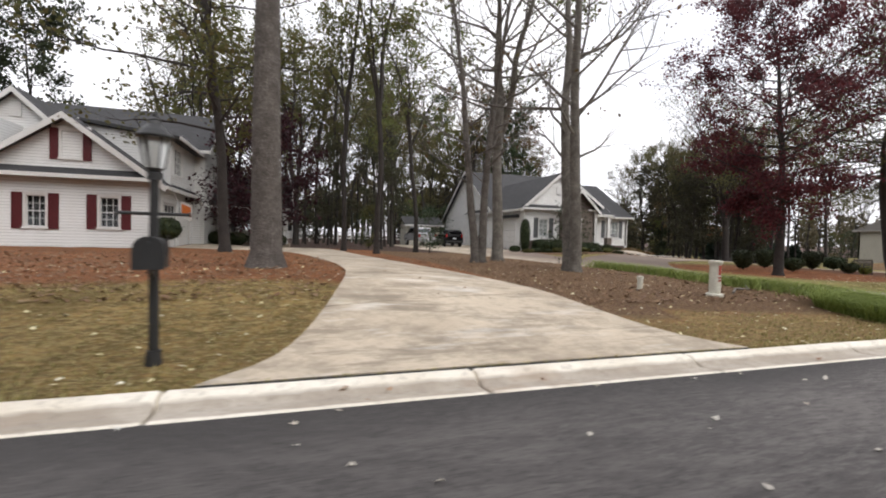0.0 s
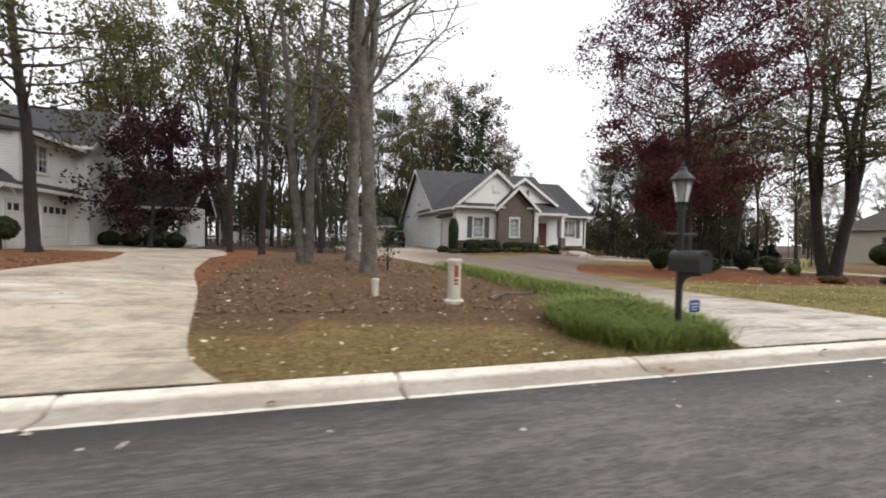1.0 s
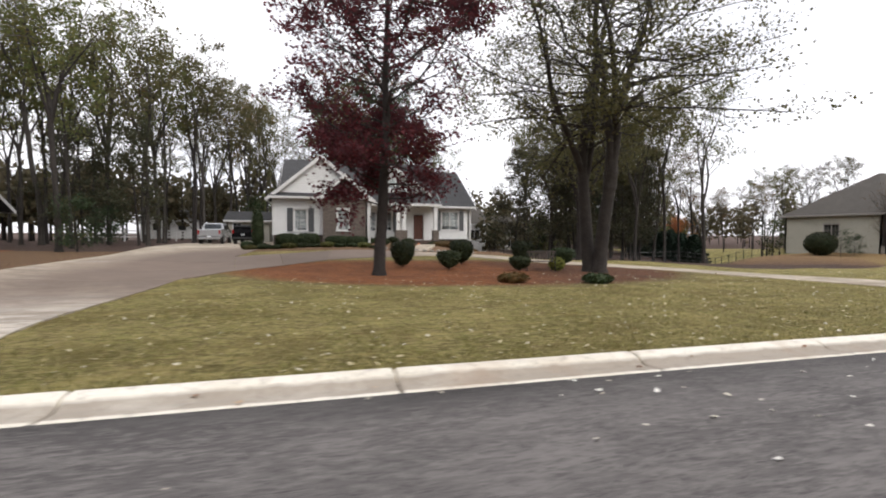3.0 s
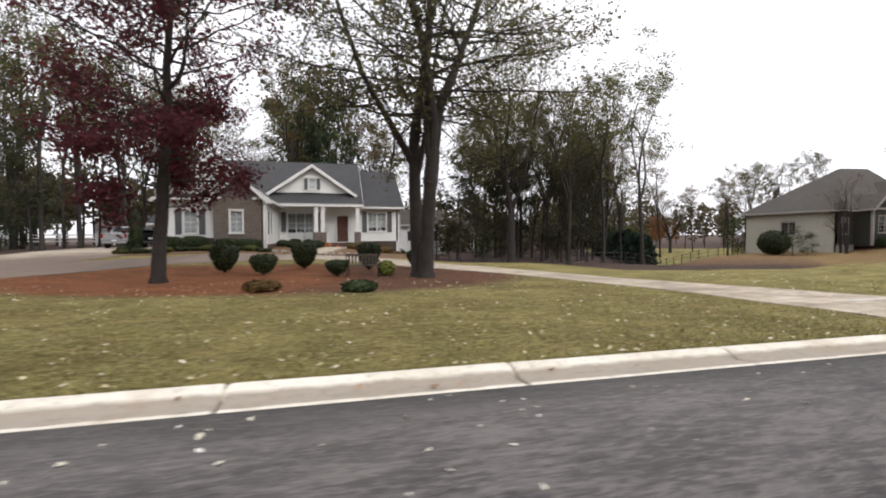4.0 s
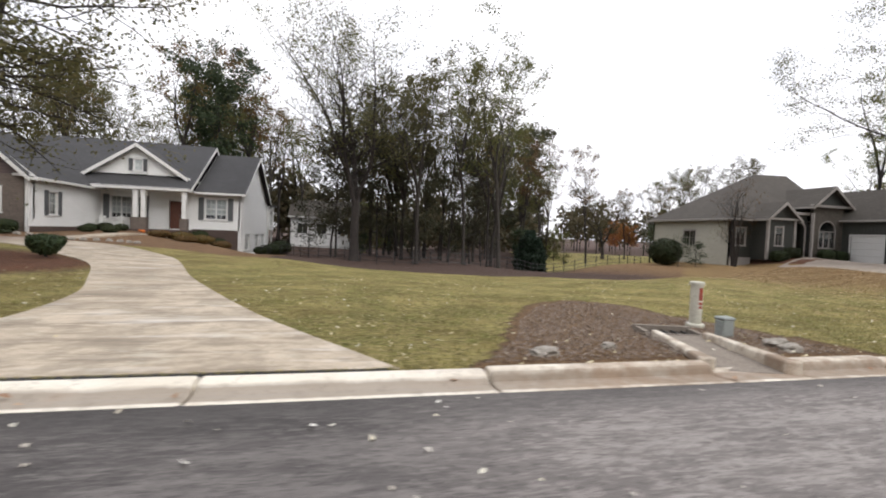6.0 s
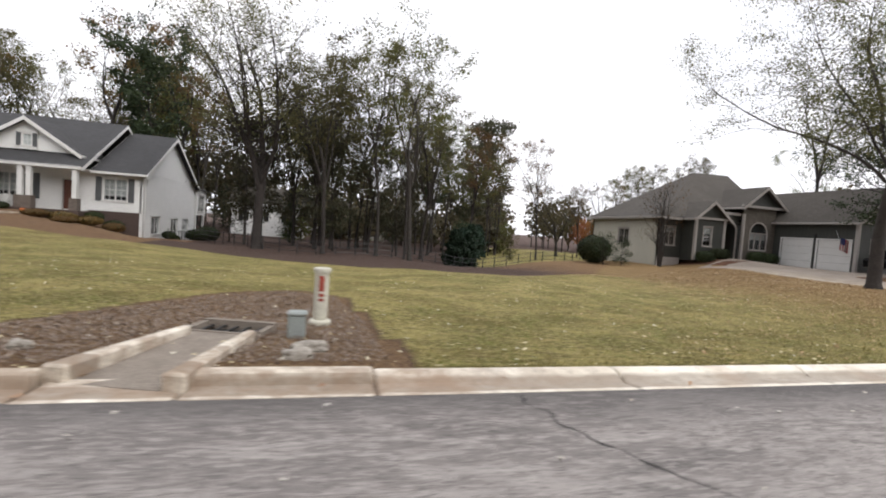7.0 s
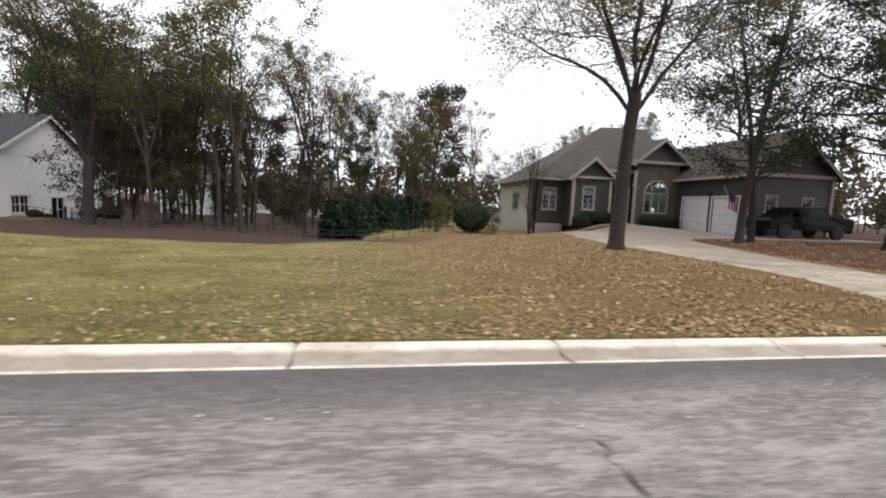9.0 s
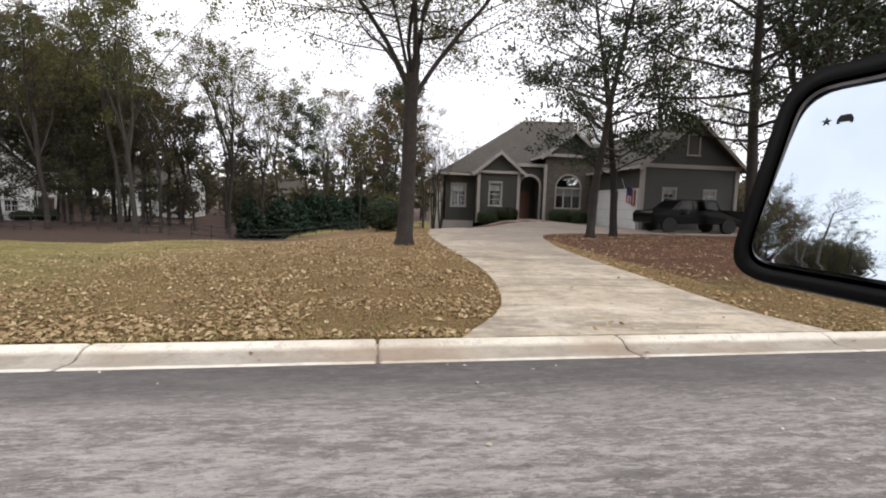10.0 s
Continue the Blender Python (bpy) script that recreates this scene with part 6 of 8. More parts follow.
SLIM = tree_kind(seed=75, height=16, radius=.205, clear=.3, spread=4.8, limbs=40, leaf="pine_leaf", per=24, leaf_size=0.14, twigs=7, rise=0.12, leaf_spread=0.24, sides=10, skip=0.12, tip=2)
ROUND = tree_kind(seed=67, height=16.5, radius=.26, clear=.22, spread=4.2, limbs=60, leaf="dusk_leaf", per=20, leaf_size=0.3, twigs=6, rise=0.25, leaf_spread=0.4, sides=8, skip=0.05, tip=2, thin=3)
ARCH = tree_kind(seed=68, height=17, radius=.27, clear=.3, spread=5.2, limbs=36, leaf="green_leaf", per=7, leaf_size=0.16, twigs=7, rise=0.3, leaf_spread=0.32, sides=12, skip=0.2, leaders=2, open_=0.45, lead=0.62, tip=2, bark="grey_bark")
ORANGE = tree_kind(seed=78, height=16, radius=.2, clear=.2, spread=4.4, limbs=40, leaf="orange_leaf", per=14, leaf_size=0.4, twigs=5, rise=0.4, leaf_spread=0.6, leaders=3, open_=0.4, tip=2)
MYRTLE = tree_kind(seed=76, height=5.5, radius=.06, clear=.3, spread=1.8, limbs=32, leaf="gold_leaf", per=2, leaf_size=0.1, twigs=5, rise=1.0, fork=4, sides=6, skip=0.5)

plant(BIGTRUNK, 0.36, 7.6, "thick grey-brown trunk of a tall hardwood in pine straw", turn=0.4)
plant(SHADE, -1.9, 16.4, "tall slender hardwood with spreading olive leaves", turn=0.8)
plant(TWIN, 9.85, 8.8, "tall twin-trunked tree with mostly bare limbs", turn=0.9)
plant(TWIN, 8.0, 12.6, "slim twin-trunked bare tree in leaf mulch", 0.85, turn=2.2)
plant(ARCH, 9.85, 14.8, "pale-barked hardwood with arching limbs and olive leaves", turn=2.6)
plant(UNDER[1], 6.3, 32.0, "yellow-green leafy bush among bare trunks", 0.52, name="understorey_bush", category="bush")
plant(UNDER[2], 9.7, 25.8, "dark green young evergreen beside a driveway", 0.62, name="shrub", category="shrub")
plant(UNDER[0], 10.6, 10.0, "small leafy evergreen bush at the foot of bare trees", 0.4, name="shrub", category="shrub")
plant(TALL[1], 5.5, 22.9, "tall hardwood with olive leaves beside a driveway", 0.95)
plant(MAPLE, 25.65, 13.15, "dark crimson maple with a full conical crown on pine straw", turn=1.0)
plant(LOWMAPLE, -1.7, 28.2, "low spreading dark red maple by a white house", turn=0.3, squash=1.05)
plant(OAK_A, 34.95, 12.7, "large twin-stemmed oak with olive leaves in a mulched bed", turn=1.5)
plant(OAK_D, 48.2, 35.0, "broad dark oak at the edge of the woods", turn=1.0)
plant(OAK_B, 80.0, 11.6, "big spreading oak, nearly bare, on leaf-strewn lawn", turn=0.7)
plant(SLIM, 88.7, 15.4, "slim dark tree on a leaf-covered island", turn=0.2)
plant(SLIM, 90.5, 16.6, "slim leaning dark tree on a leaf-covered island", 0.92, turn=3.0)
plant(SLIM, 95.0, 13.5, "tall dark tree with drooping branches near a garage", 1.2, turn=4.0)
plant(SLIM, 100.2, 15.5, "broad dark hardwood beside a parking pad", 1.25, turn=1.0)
plant(TALL[4], 104.0, 20.0, "tall leafy hardwood beyond a garage", 0.9)
plant(TALL[1], 101.5, 30.5, "tall leafy hardwood beyond a garage", 0.9)
plant(PINE[0], 99.5, 11.0, "tall pine beside the street", 0.9)
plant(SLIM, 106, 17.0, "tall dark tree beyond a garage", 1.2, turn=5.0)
plant(MYRTLE, 82.9, 29.6, "bare multi-stemmed crape myrtle by a house corner", 1.25, name="crape_myrtle")
plant(MYRTLE, 83.6, 30.6, "bare multi-stemmed crape myrtle by a house corner", 1.15, name="crape_myrtle")
for x, y, s in ((66.8, 40.0, 1.1), (68.2, 41.6, 1.05), (68.9, 43.9, 1.1), (69.9, 46.0, 1.05), (70.7, 48.6, 1.15), (71.7, 51.0, 1.1), (72.7, 53.4, 1.2), (73.8, 56.0, 1.15), (74.8, 58.6, 1.25), (75.8, 61.2, 1.2)):
    plant(CEDAR, x, y, "dark green young cedar at the edge of woods", s, name="cedar", group="row of young cedars")
for x, y, k, s in ((46.6, 38.5, 0, 1.0), (50.6, 40.0, 1, .95), (54.3, 36.5, 0, .9), (57.6, 39.0, 1, .9), (60.8, 42.0, 0, 1.0), (63.8, 47.5, 0, .9), (46.0, 46.0, 1, 1.0), (53.0, 45.0, 1, 1.0), (8.6, 37.5, 0, .9), (3.5, 40.0, 0, .9)):
    plant(HOLLY[k], x, y, "dark leafy understorey tree inside the woods", s, group="woodland trees")
plant(UNDER[0], 78.6, 31.8, "rounded dark evergreen bush", 0.5, name="shrub", category="shrub", squash=1.1)
plant(UNDER[2], 80.4, 31.6, "rounded dark evergreen bush", 0.45, name="shrub", category="shrub", squash=1.1)
plant(ROUND, 80.8, 77, "rounded dark hardwood behind lawns", 1.35)
for x, y, k in ((73.5, 58, 1), (76.0, 63, 0), (78.5, 60, 1), (70.5, 61, 2), (84.5, 58, 1)):
    plant(AIRY[k], x, y, "tall thin nearly bare tree behind lawns", 1.0, group="woodland trees")
plant(OAK_C, 90, 62, "dark hardwood behind a roof", 0.85)
plant(OAK_C, 21.6, 65, "rounded olive-green hardwood behind a white house", 1.15, turn=1.6)
for x, y, k, s in ((6.0, 66, 2, 1.1), (8.4, 64.5, 0, 1.15), (10.9, 66, 3, 1.3), (12.4, 64, 0, 1.1), (14.2, 65, 2, 1.05), (16.0, 66, 0, 1.1)):
    plant(AIRY[k], x, y, "tall slender hardwood behind parked cars", s, group="woodland trees")
for x, y, k, s in ((63.6, 43, 0, 1.05), (65.4, 48, 2, .9), (66.4, 52, 3, .95), (62.4, 46, 3, 1.1)):
    plant(AIRY[k], x, y, "tall slender woodland hardwood with thinning autumn leaves", s, group="woodland trees")

for x, y, k, s in ((0.4, 43, 4, 1.0), (2.6, 47, 1, 1.05), (4.4, 42.5, 0, 1.1), (6.0, 50, 4, 1.05), (7.6, 46.5, 2, 1.15), (9.4, 50.5, 1, 1.0), (11.0, 48.2, 0, 1.1), (12.6, 52.5, 5, 1.2), (16.6, 53.5, 5, 1.0), (-2.2, 46.0, 1, 1.0)):
    plant(TALL[k], x, y, "tall leafy hardwood behind parked cars", s, group="woodland trees")
for x, y, s in ((112, 92, .42), (115, 95, .5), (118, 93.5, .45)):
    plant(ORANGE, x, y, "small rusty orange tree beyond far lawns", s)

# woods between and behind the houses, seeded
wr = random.Random(5)
STANDS = [(-2, 14, 36, 62, 12), (3, 10, 19, 34, 3), (-13, -4, 38, 60, 10), (14, 40, 58, 80, 16), (24, 43, 58, 74, 7), (44.5, 56, 38, 58, 7), (51.5, 62.5, 30, 50, 10), (68, 84, 56, 76, 9), (86, 108, 46, 66, 10), (103, 116, 14, 40, 6)]
WOODS = []
for x0, x1, y0, y1, n in STANDS:
    k = tries = 0
    while k < n and tries < 400:
        tries += 1
        x, y = wr.uniform(x0, x1), wr.uniform(y0, y1)
        if any((x - a) ** 2 + (y - b) ** 2 < 3.0 for a, b in WOODS) or (9.5 < x < 20 and y < 50) or (x > 36 and x < 41 and y < 58):
            continue
        WOODS.append((x, y))
        k += 1
        kind = wr.choice((AIRY + [AIRY[0], AIRY[3], BARE] if x > 43 else TALL + [BARE]) + ([PINE[0]] if wr.random() < 0.3 and not 40 < x < 66 else []))
        plant(kind, x, y, "tall slender woodland hardwood with thinning autumn leaves", wr.uniform(0.76, 1.1) * (0.82 if x > 64 and y > 50 else 1.2 if 14 < x < 40 else 1.0), wr.uniform(0, 6.28), group="woodland trees")
for x0, x1, y0, y1, n in ((-2, 9, 30, 50, 4), (43, 66, 46, 60, 6), (14, 30, 52, 60, 8), (66, 84, 50, 62, 3), (86, 104, 44, 50, 6), (-24, -14, 34, 44, 5)):
    for _ in range(n):
        x, y = wr.uniform(x0, x1), wr.uniform(y0, y1)
        plant(wr.choice(UNDER), x, y, "leafy understorey bush at the edge of the woods", wr.uniform(0.6, 1.1), name="understorey_bush", category="bush", group="woodland bushes")
plant(PINE[0], -21.2, 46.0, "tall pine behind a white house", 1.08, turn=2.0)
plant(PINE[1], -29, 42, "tall pine behind a white house", 1.05)

# trees at the far end of the street, behind the start of the drive-by
for x, y, k in ((-26, 5, 4), (-31, 9, 1), (-28, 13, 0), (-35, 4, 2), (-38, 12, 4), (-42, 7, 1), (-24, 17, 0), (-34, 17, 5), (-30, -13, 4), (-38, -15, 1), (-25, -17, 0)):
    plant(TALL[k] if k == 4 else OAK_C, x, y, "tall leafy hardwood beside the far end of the street", 0.95, group="street-end trees")

# distant woods all round, one mass of leaf clumps and thin stems
rs = np.random.RandomState(8)
far_leaf, far_wood = [], []


def far_tree(x, y, z, h, w):
    n = 220
    u = rs.normal(0, 1, (n, 3))
    u /= np.linalg.norm(u, axis=1, keepdims=True)
    c = u * rs.uniform(0.3, 1, (n, 1)) ** 0.5 * [w, w, h * 0.36] + [x, y, z + h * 0.62]
    c += rs.normal(0, 0.5, c.shape)
    a = rs.normal(0, 1, (n, 3))
    a /= np.linalg.norm(a, axis=1, keepdims=True)
    b = np.cross(a, rs.normal(0, 1, (n, 3)))
    b /= np.linalg.norm(b, axis=1, keepdims=True)
    s = rs.uniform(0.48, 1.1, (n, 1))
    far_leaf.append(np.stack([c - a * s * .6, c + b * s * .4, c + a * s * .6, c - b * s * .4], 1))
    for k in range(2):
        ang = k * 1.57
        dx, dy = 0.18 * math.cos(ang), 0.18 * math.sin(ang)
        far_wood.append(np.array([[[x - dx, y - dy, z - .5], [x + dx, y + dy, z - .5], [x + dx * .3, y + dy * .3, z + h * .8], [x - dx * .3, y - dy * .3, z + h * .8]]]))


for i in range(190):
    x = -130 + 330 * i / 190 + rs.uniform(-2, 2)
    far_tree(x, rs.uniform(80, 128) - (0 if 40 < x < 130 else 12), -2.5 if x > 30 else 0, rs.uniform(9, 16), rs.uniform(2.0, 3.4))
for i in range(22):
    far_tree(rs.uniform(38, 88), rs.uniform(62, 78), -2.6, rs.uniform(5, 8), rs.uniform(1.8, 3.0))
for i in range(18):
    far_tree(rs.uniform(14, 44), rs.uniform(70, 88), -1.0, rs.uniform(9, 14), rs.uniform(2.0, 3.2))
for i in range(30):
    far_tree(rs.uniform(-34, 12), rs.uniform(66, 82), 0.6, rs.uniform(7, 13), rs.uniform(1.8, 3.0))
for i in range(120):
    far_tree(-110 + 320 * i / 120 + rs.uniform(-2, 2), rs.uniform(-60, -19), 0.2, rs.uniform(11, 19), rs.uniform(2.4, 4.0))
# unseen trees across the street, added to darken reflections in panes and paint
for i in range(100):
    far_tree(-85 + 200 * i / 100 + rs.uniform(-1, 1), rs.uniform(-26, -14), 0.2, rs.uniform(13, 20), rs.uniform(2.6, 3.8))
for i in range(30):
    far_tree(rs.uniform(-120, -45), rs.uniform(4, 90), 0.4, rs.uniform(12, 18), rs.uniform(2.4, 3.6))
    far_tree(rs.uniform(130, 190), rs.uniform(5, 90), 0.0, rs.uniform(12, 18), rs.uniform(2.4, 3.6))
for i in range(36):
    far_tree(rs.uniform(-80, -44), rs.uniform(4, 26), 0.4, rs.uniform(12, 18), rs.uniform(2.6, 3.8))
fl = quads("far_woods_leaves", np.concatenate(far_leaf), M["far_leaf"])
tagged(fl, "distant mixed woodland in dull autumn green and brown", "woods", kind="stuff")
fwood = quads("far_woods_stems", np.concatenate(far_wood), M["bark"])
tagged(fwood, "thin stems of the distant woodland", "woods", kind="stuff")


# ---- clipped shrubs, hedges and border grass ----
def bush(x, y, rx, ry, h, label, leaf="shrub_leaf", count=2000, size=0.07, stem=0.0, square=2.0, z=None, name="shrub", seed=0, cup=0.0):
    r_ = np.random.RandomState(int(x * 37 + y * 11 + seed) % 9999)
    zb = land_z(x, y) if z is None else z
    root = thing(name, (x, y, zb), label, "shrub", "clipped shrubs")
    u = r_.normal(0, 1, (count, 3))
    u /= (np.abs(u) ** square).sum(1, keepdims=True) ** (1 / square)
    hh = (h - stem) / 2
    c = u * r_.uniform(0.82, 1.04, (count, 1)) * [rx, ry, hh] + [0, 0, stem + hh]
    c[:, :2] *= 1 - cup * np.clip(1 - (c[:, 2:3] - stem) / (2 * hh), 0, 1)
    a = r_.normal(0, 1, (count, 3))
    a /= np.linalg.norm(a, axis=1, keepdims=True)
    b = np.cross(a, u)
    b /= np.linalg.norm(b, axis=1, keepdims=True) + 1e-6
    s = size * r_.uniform(0.7, 1.4, (count, 1))
    quads("foliage", np.stack([c - a * s, c + b * s * .6, c + a * s, c - b * s * .6], 1), M[leaf], root)
    core = bmesh.new()
    bmesh.ops.create_icosphere(core, subdivisions=3, radius=1.0)
    for v in core.verts:
        n = noise.noise(v.co * 3 + Vector((x, y, 0)))
        q = v.co / (sum(abs(t) ** square for t in v.co) ** (1 / square))
        v.co = Vector((q.x * rx, q.y * ry, q.z * hh)) * (0.86 + 0.06 * n) + Vector((0, 0, stem + hh))
        slim = 1 - cup * min(1, max(0, 1 - (v.co.z - stem) / (2 * hh)))
        v.co.x, v.co.y = v.co.x * slim, v.co.y * slim
    part("leafy_core", core, M["shrub_leaf"], root)
    part("stem", rods(((0, 0, -0.1), (0, 0, stem + hh), 0.05, 0.04), sides=7), M["bark"], root)
    return root


for x, y, r, h in ((27.1, 16.3, .66, 1.2), (28.9, 14.6, .6, .8), (30.3, 17.3, .68, 1.22), (33.2, 16.3, .62, 1.2), (31.75, 13.4, .5, .62), (35.6, 16.5, .7, .9)):
    bush(x, y, r, r, h, "cup-shaped dark green clipped shrub in a pine straw bed", stem=0.12, square=2.8, cup=0.5)
bush(29.6, 9.2, .5, .45, .3, "low dry shrub in a mulched bed", "gold_leaf", 700)
bush(32.3, 8.5, .5, .45, .32, "low dark shrub in a mulched bed", "shrub_leaf", 700)
bush(33.7, 13.7, .36, .34, .62, "small yellow-green shrub beside a garden bench", "lime_leaf", 900, size=0.05)
for x in (20.9, 22.3, 24.4, 25.8):
    bush(x, 29.7, .85, .55, .95 if x < 23 else .75, "dark clipped foundation hedge before the house", square=3.5)
bush(18.95, 29.2, .38, .38, 2.7, "dark columnar evergreen beside the house corner", square=3)
for x, y, r, h in ((18.2, 29.5, .45, .5), (27.4, 36.8, .5, .55), (28.4, 37.0, .55, .6), (29.6, 36.7, .5, .5), (28.4, 34.2, .55, .5), (30.4, 33.2, .6, .55), (34.9, 38.6, .7, .8), (36.4, 38.6, .75, .9), (33.2, 35.3, .5, .5), (39.3, 42.4, .6, .7), (39.4, 50.6, 1.2, 1.3), (39.8, 53.5, 1.4, 1.9), (39.2, 44.2, .5, .6)):
    bush(x, y, r, r * .9, h, "dark foundation shrub beside the white house")
for x, y, r, h in ((33.5, 33.7, .8, .5), (34.7, 34.6, .95, .65), (36.0, 35.5, .9, .7), (37.2, 36.6, .8, .7), (35.4, 33.4, .8, .4)):
    bush(x, y, r, r * .9, h, "low rusty brown shrub on a mulched bank by the house", "gold_leaf", 1500)
for i in range(11):
    bush(18.6 + i * 0.85, 27.9 + 0.25 * math.sin(i * 1.7), .5, .4, .3 + .08 * math.sin(i * 2.3), "low green border plant along the front bed", "shrub_leaf" if i % 3 else "green_leaf", 700)
bush(-5.05, 20.3, .62, .62, 1.5, "dark ball-shaped topiary shrub on a short stem", stem=0.45)
for x in (-4.3, -3.1, -1.8, -0.5):
    bush(x, 29.3, .6, .5, .9, "dark foundation shrub beside a white house")
for x, y, rx, h in ((86.9, 28.7, .75, .95), (88.4, 28.7, .8, .95), (92.6, 28.7, .8, .9), (94.1, 28.7, .8, .9)):
    bush(x, y, rx, .55, h, "dark clipped hedge before the stone front", square=3.5)
bush(-1, 33, .6, .6, .9, "dark shrub near a porch")
bush(79.2, 34.3, 1.6, 1.5, 2.7, "large rounded dark evergreen at the lawn edge", count=4200, size=0.1)


def blades(name, pts, height, width, mat, label, category, lean=0.5):
    """Arching strips of grass, two quads each."""
    rs_ = np.random.RandomState(len(pts))
    p = np.array(pts)
    n = len(p)
    ang = rs_.uniform(0, 6.283, n)
    d = np.stack([np.cos(ang), np.sin(ang), 0 * ang], 1)
    w = np.stack([-np.sin(ang), np.cos(ang), 0 * ang], 1) * width
    h = height * rs_.uniform(0.6, 1.25, (n, 1))
    up = np.array([0, 0, 1.0])
    m = p + up * h * 0.7 + d * h * lean * 0.35
    t = p + up * h * 0.85 + d * h * lean
    q = np.concatenate([np.stack([p - w, p + w, m + w * .8, m - w * .8], 1), np.stack([m - w * .8, m + w * .8, t + w * .1, t - w * .1], 1)])
    ob = quads(name, q, M[mat])
    return tagged(ob, label, category, kind="stuff")


gr = random.Random(3)
clump = []
while len(clump) < 8000:
    x, y = gr.uniform(11.8, 14.8), gr.uniform(0.74, 4.4)
    if ((x - 13.25) / 1.2) ** 2 + ((y - 1.9) / 1.5) ** 2 < 1 + 0.2 * noise.noise((x * 2, y * 2, 0)) and x < 14.25 + y * 0.12:
        clump.append((x, y, land_z(x, y)))
for _ in range(5000):
    y = gr.uniform(2.5, 12)
    x = 14.75 - max(0, y - 4) * 0.13 - abs(gr.gauss(0, 0.5)) - 0.1
    clump.append((x, y, land_z(x, y)))
blades("border_grass", clump, 0.36, 0.008, "grass_blade", "thick arching green border grass beside a driveway", "grass", 1.25)

# ---- post lanterns with mailboxes ----
def mail_post(x, y, turn, label):
    z = land_z(x, y)
    root = thing("mailbox_post", (x, y, z), label, "mailbox", "street mailboxes")
    root.rotation_euler[2] = turn
    part("post", rods(((0, 0, -0.3), (0, 0, 2.0), 0.052, 0.045), ((0, 0, 0), (0, 0, 0.16), 0.085, 0.07), ((0, 0, 1.98), (0, 0, 2.06), 0.07, 0.07), sides=14), M["black_metal"], root)
    part("crossbar", rods(((-0.32, 0, 1.62), (0.32, 0, 1.62), 0.018), ((-0.34, 0, 1.62), (-0.32, 0, 1.62), 0.03), ((0.32, 0, 1.62), (0.34, 0, 1.62), 0.03)), M["black_metal"], root)
    prof = [(-0.13, 0.0), (0.13, 0.0), (0.13, 0.19)] + [(0.13 * math.cos(math.pi * i / 8), 0.19 + 0.13 * math.sin(math.pi * i / 8)) for i in range(1, 8)] + [(-0.13, 0.19)]
    body = part("box", prism([(u, 1.06 + v) for u, v in prof], 0.5, "y", -0.40), M["black_metal"], root, "black arched mailbox")
    part("door", prism([(u * 1.06, 1.055 + v * 1.03) for u, v in prof], 0.018, "y", -0.425), M["black_metal"], body)
    part("knob", rods(((0, -0.45, 1.32), (0, -0.425, 1.32), 0.018)), M["black_metal"], body)
    part("signal_flag", boxes((0.135, -0.2, 1.18, 0.142, -0.16, 1.4), (0.135, -0.2, 1.35, 0.142, -0.09, 1.4)), M["black_metal"], body)
    part("bracket", prism([(-0.36, 1.05), (0.02, 1.05), (0.02, 0.7), (-0.02, 0.72), (-0.08, 0.92), (-0.2, 1.0), (-0.36, 1.01)], 0.03, "x", -0.015), M["black_metal"], root, "scrolled bracket")
    lan = part("lantern", lathe([(0.03, 2.05), (0.075, 2.08), (0.085, 2.1), (0.03, 2.11)], 12), M["black_metal"], root, "black carriage lantern")
    for i in range(6):
        a, b = math.pi * i / 3, math.pi * (i + 1) / 3
        p, q = (0.085 * math.cos(a), 0.085 * math.sin(a)), (0.145 * math.cos(a), 0.145 * math.sin(a))
        part("rib", rods(((p[0], p[1], 2.1), (q[0], q[1], 2.42), 0.01), sides=6), M["black_metal"], lan)
        p2, q2 = (0.085 * math.cos(b), 0.085 * math.sin(b)), (0.145 * math.cos(b), 0.145 * math.sin(b))
        g = bmesh.new()
        face_of(g, [(*p, 2.1), (*p2, 2.1), (*q2, 2.42), (*q, 2.42)])
        part("pane", g, M["lamp_glass"], lan).visible_shadow = False
    part("cap", lathe([(0.17, 2.42), (0.175, 2.44), (0.13, 2.5), (0.07, 2.56), (0.055, 2.6), (0.06, 2.61), (0.02, 2.64), (0.022, 2.67), (0.006, 2.72)], 16), M["black_metal"], lan)
    part("candle", rods(((0, 0, 2.1), (0, 0, 2.26), 0.014), ((0, 0, 2.26), (0, 0, 2.34), 0.02, 0.008)), M["flag_white"], lan)
    return root


mail_post(-0.3, 1.4, 0.15, "black post lantern with an arched mailbox on tan lawn")
mail_post(13.6, 1.27, 0.1, "black post lantern with an arched mailbox in green border grass")

sg = thing("yard_sign", (13.75, 1.12, land_z(13.75, 1.12)), "small blue yard sign on a thin wire stake", "sign")
part("plate", boxes((-0.095, -0.006, 0.46, 0.095, 0.006, 0.64)), M["sign_blue"], sg, bevel=0.004)
part("print", boxes((-0.07, -0.010, 0.575, 0.07, -0.007, 0.6), (-0.055, -0.010, 0.53, 0.055, -0.007, 0.55), (-0.06, -0.010, 0.49, 0.04, -0.007, 0.505)), M["sign_white"], sg, "unreadable pale lines")
part("stake", rods(((0, 0.004, -0.2), (0, 0.004, 0.62), 0.006)), M["black_metal"], sg)


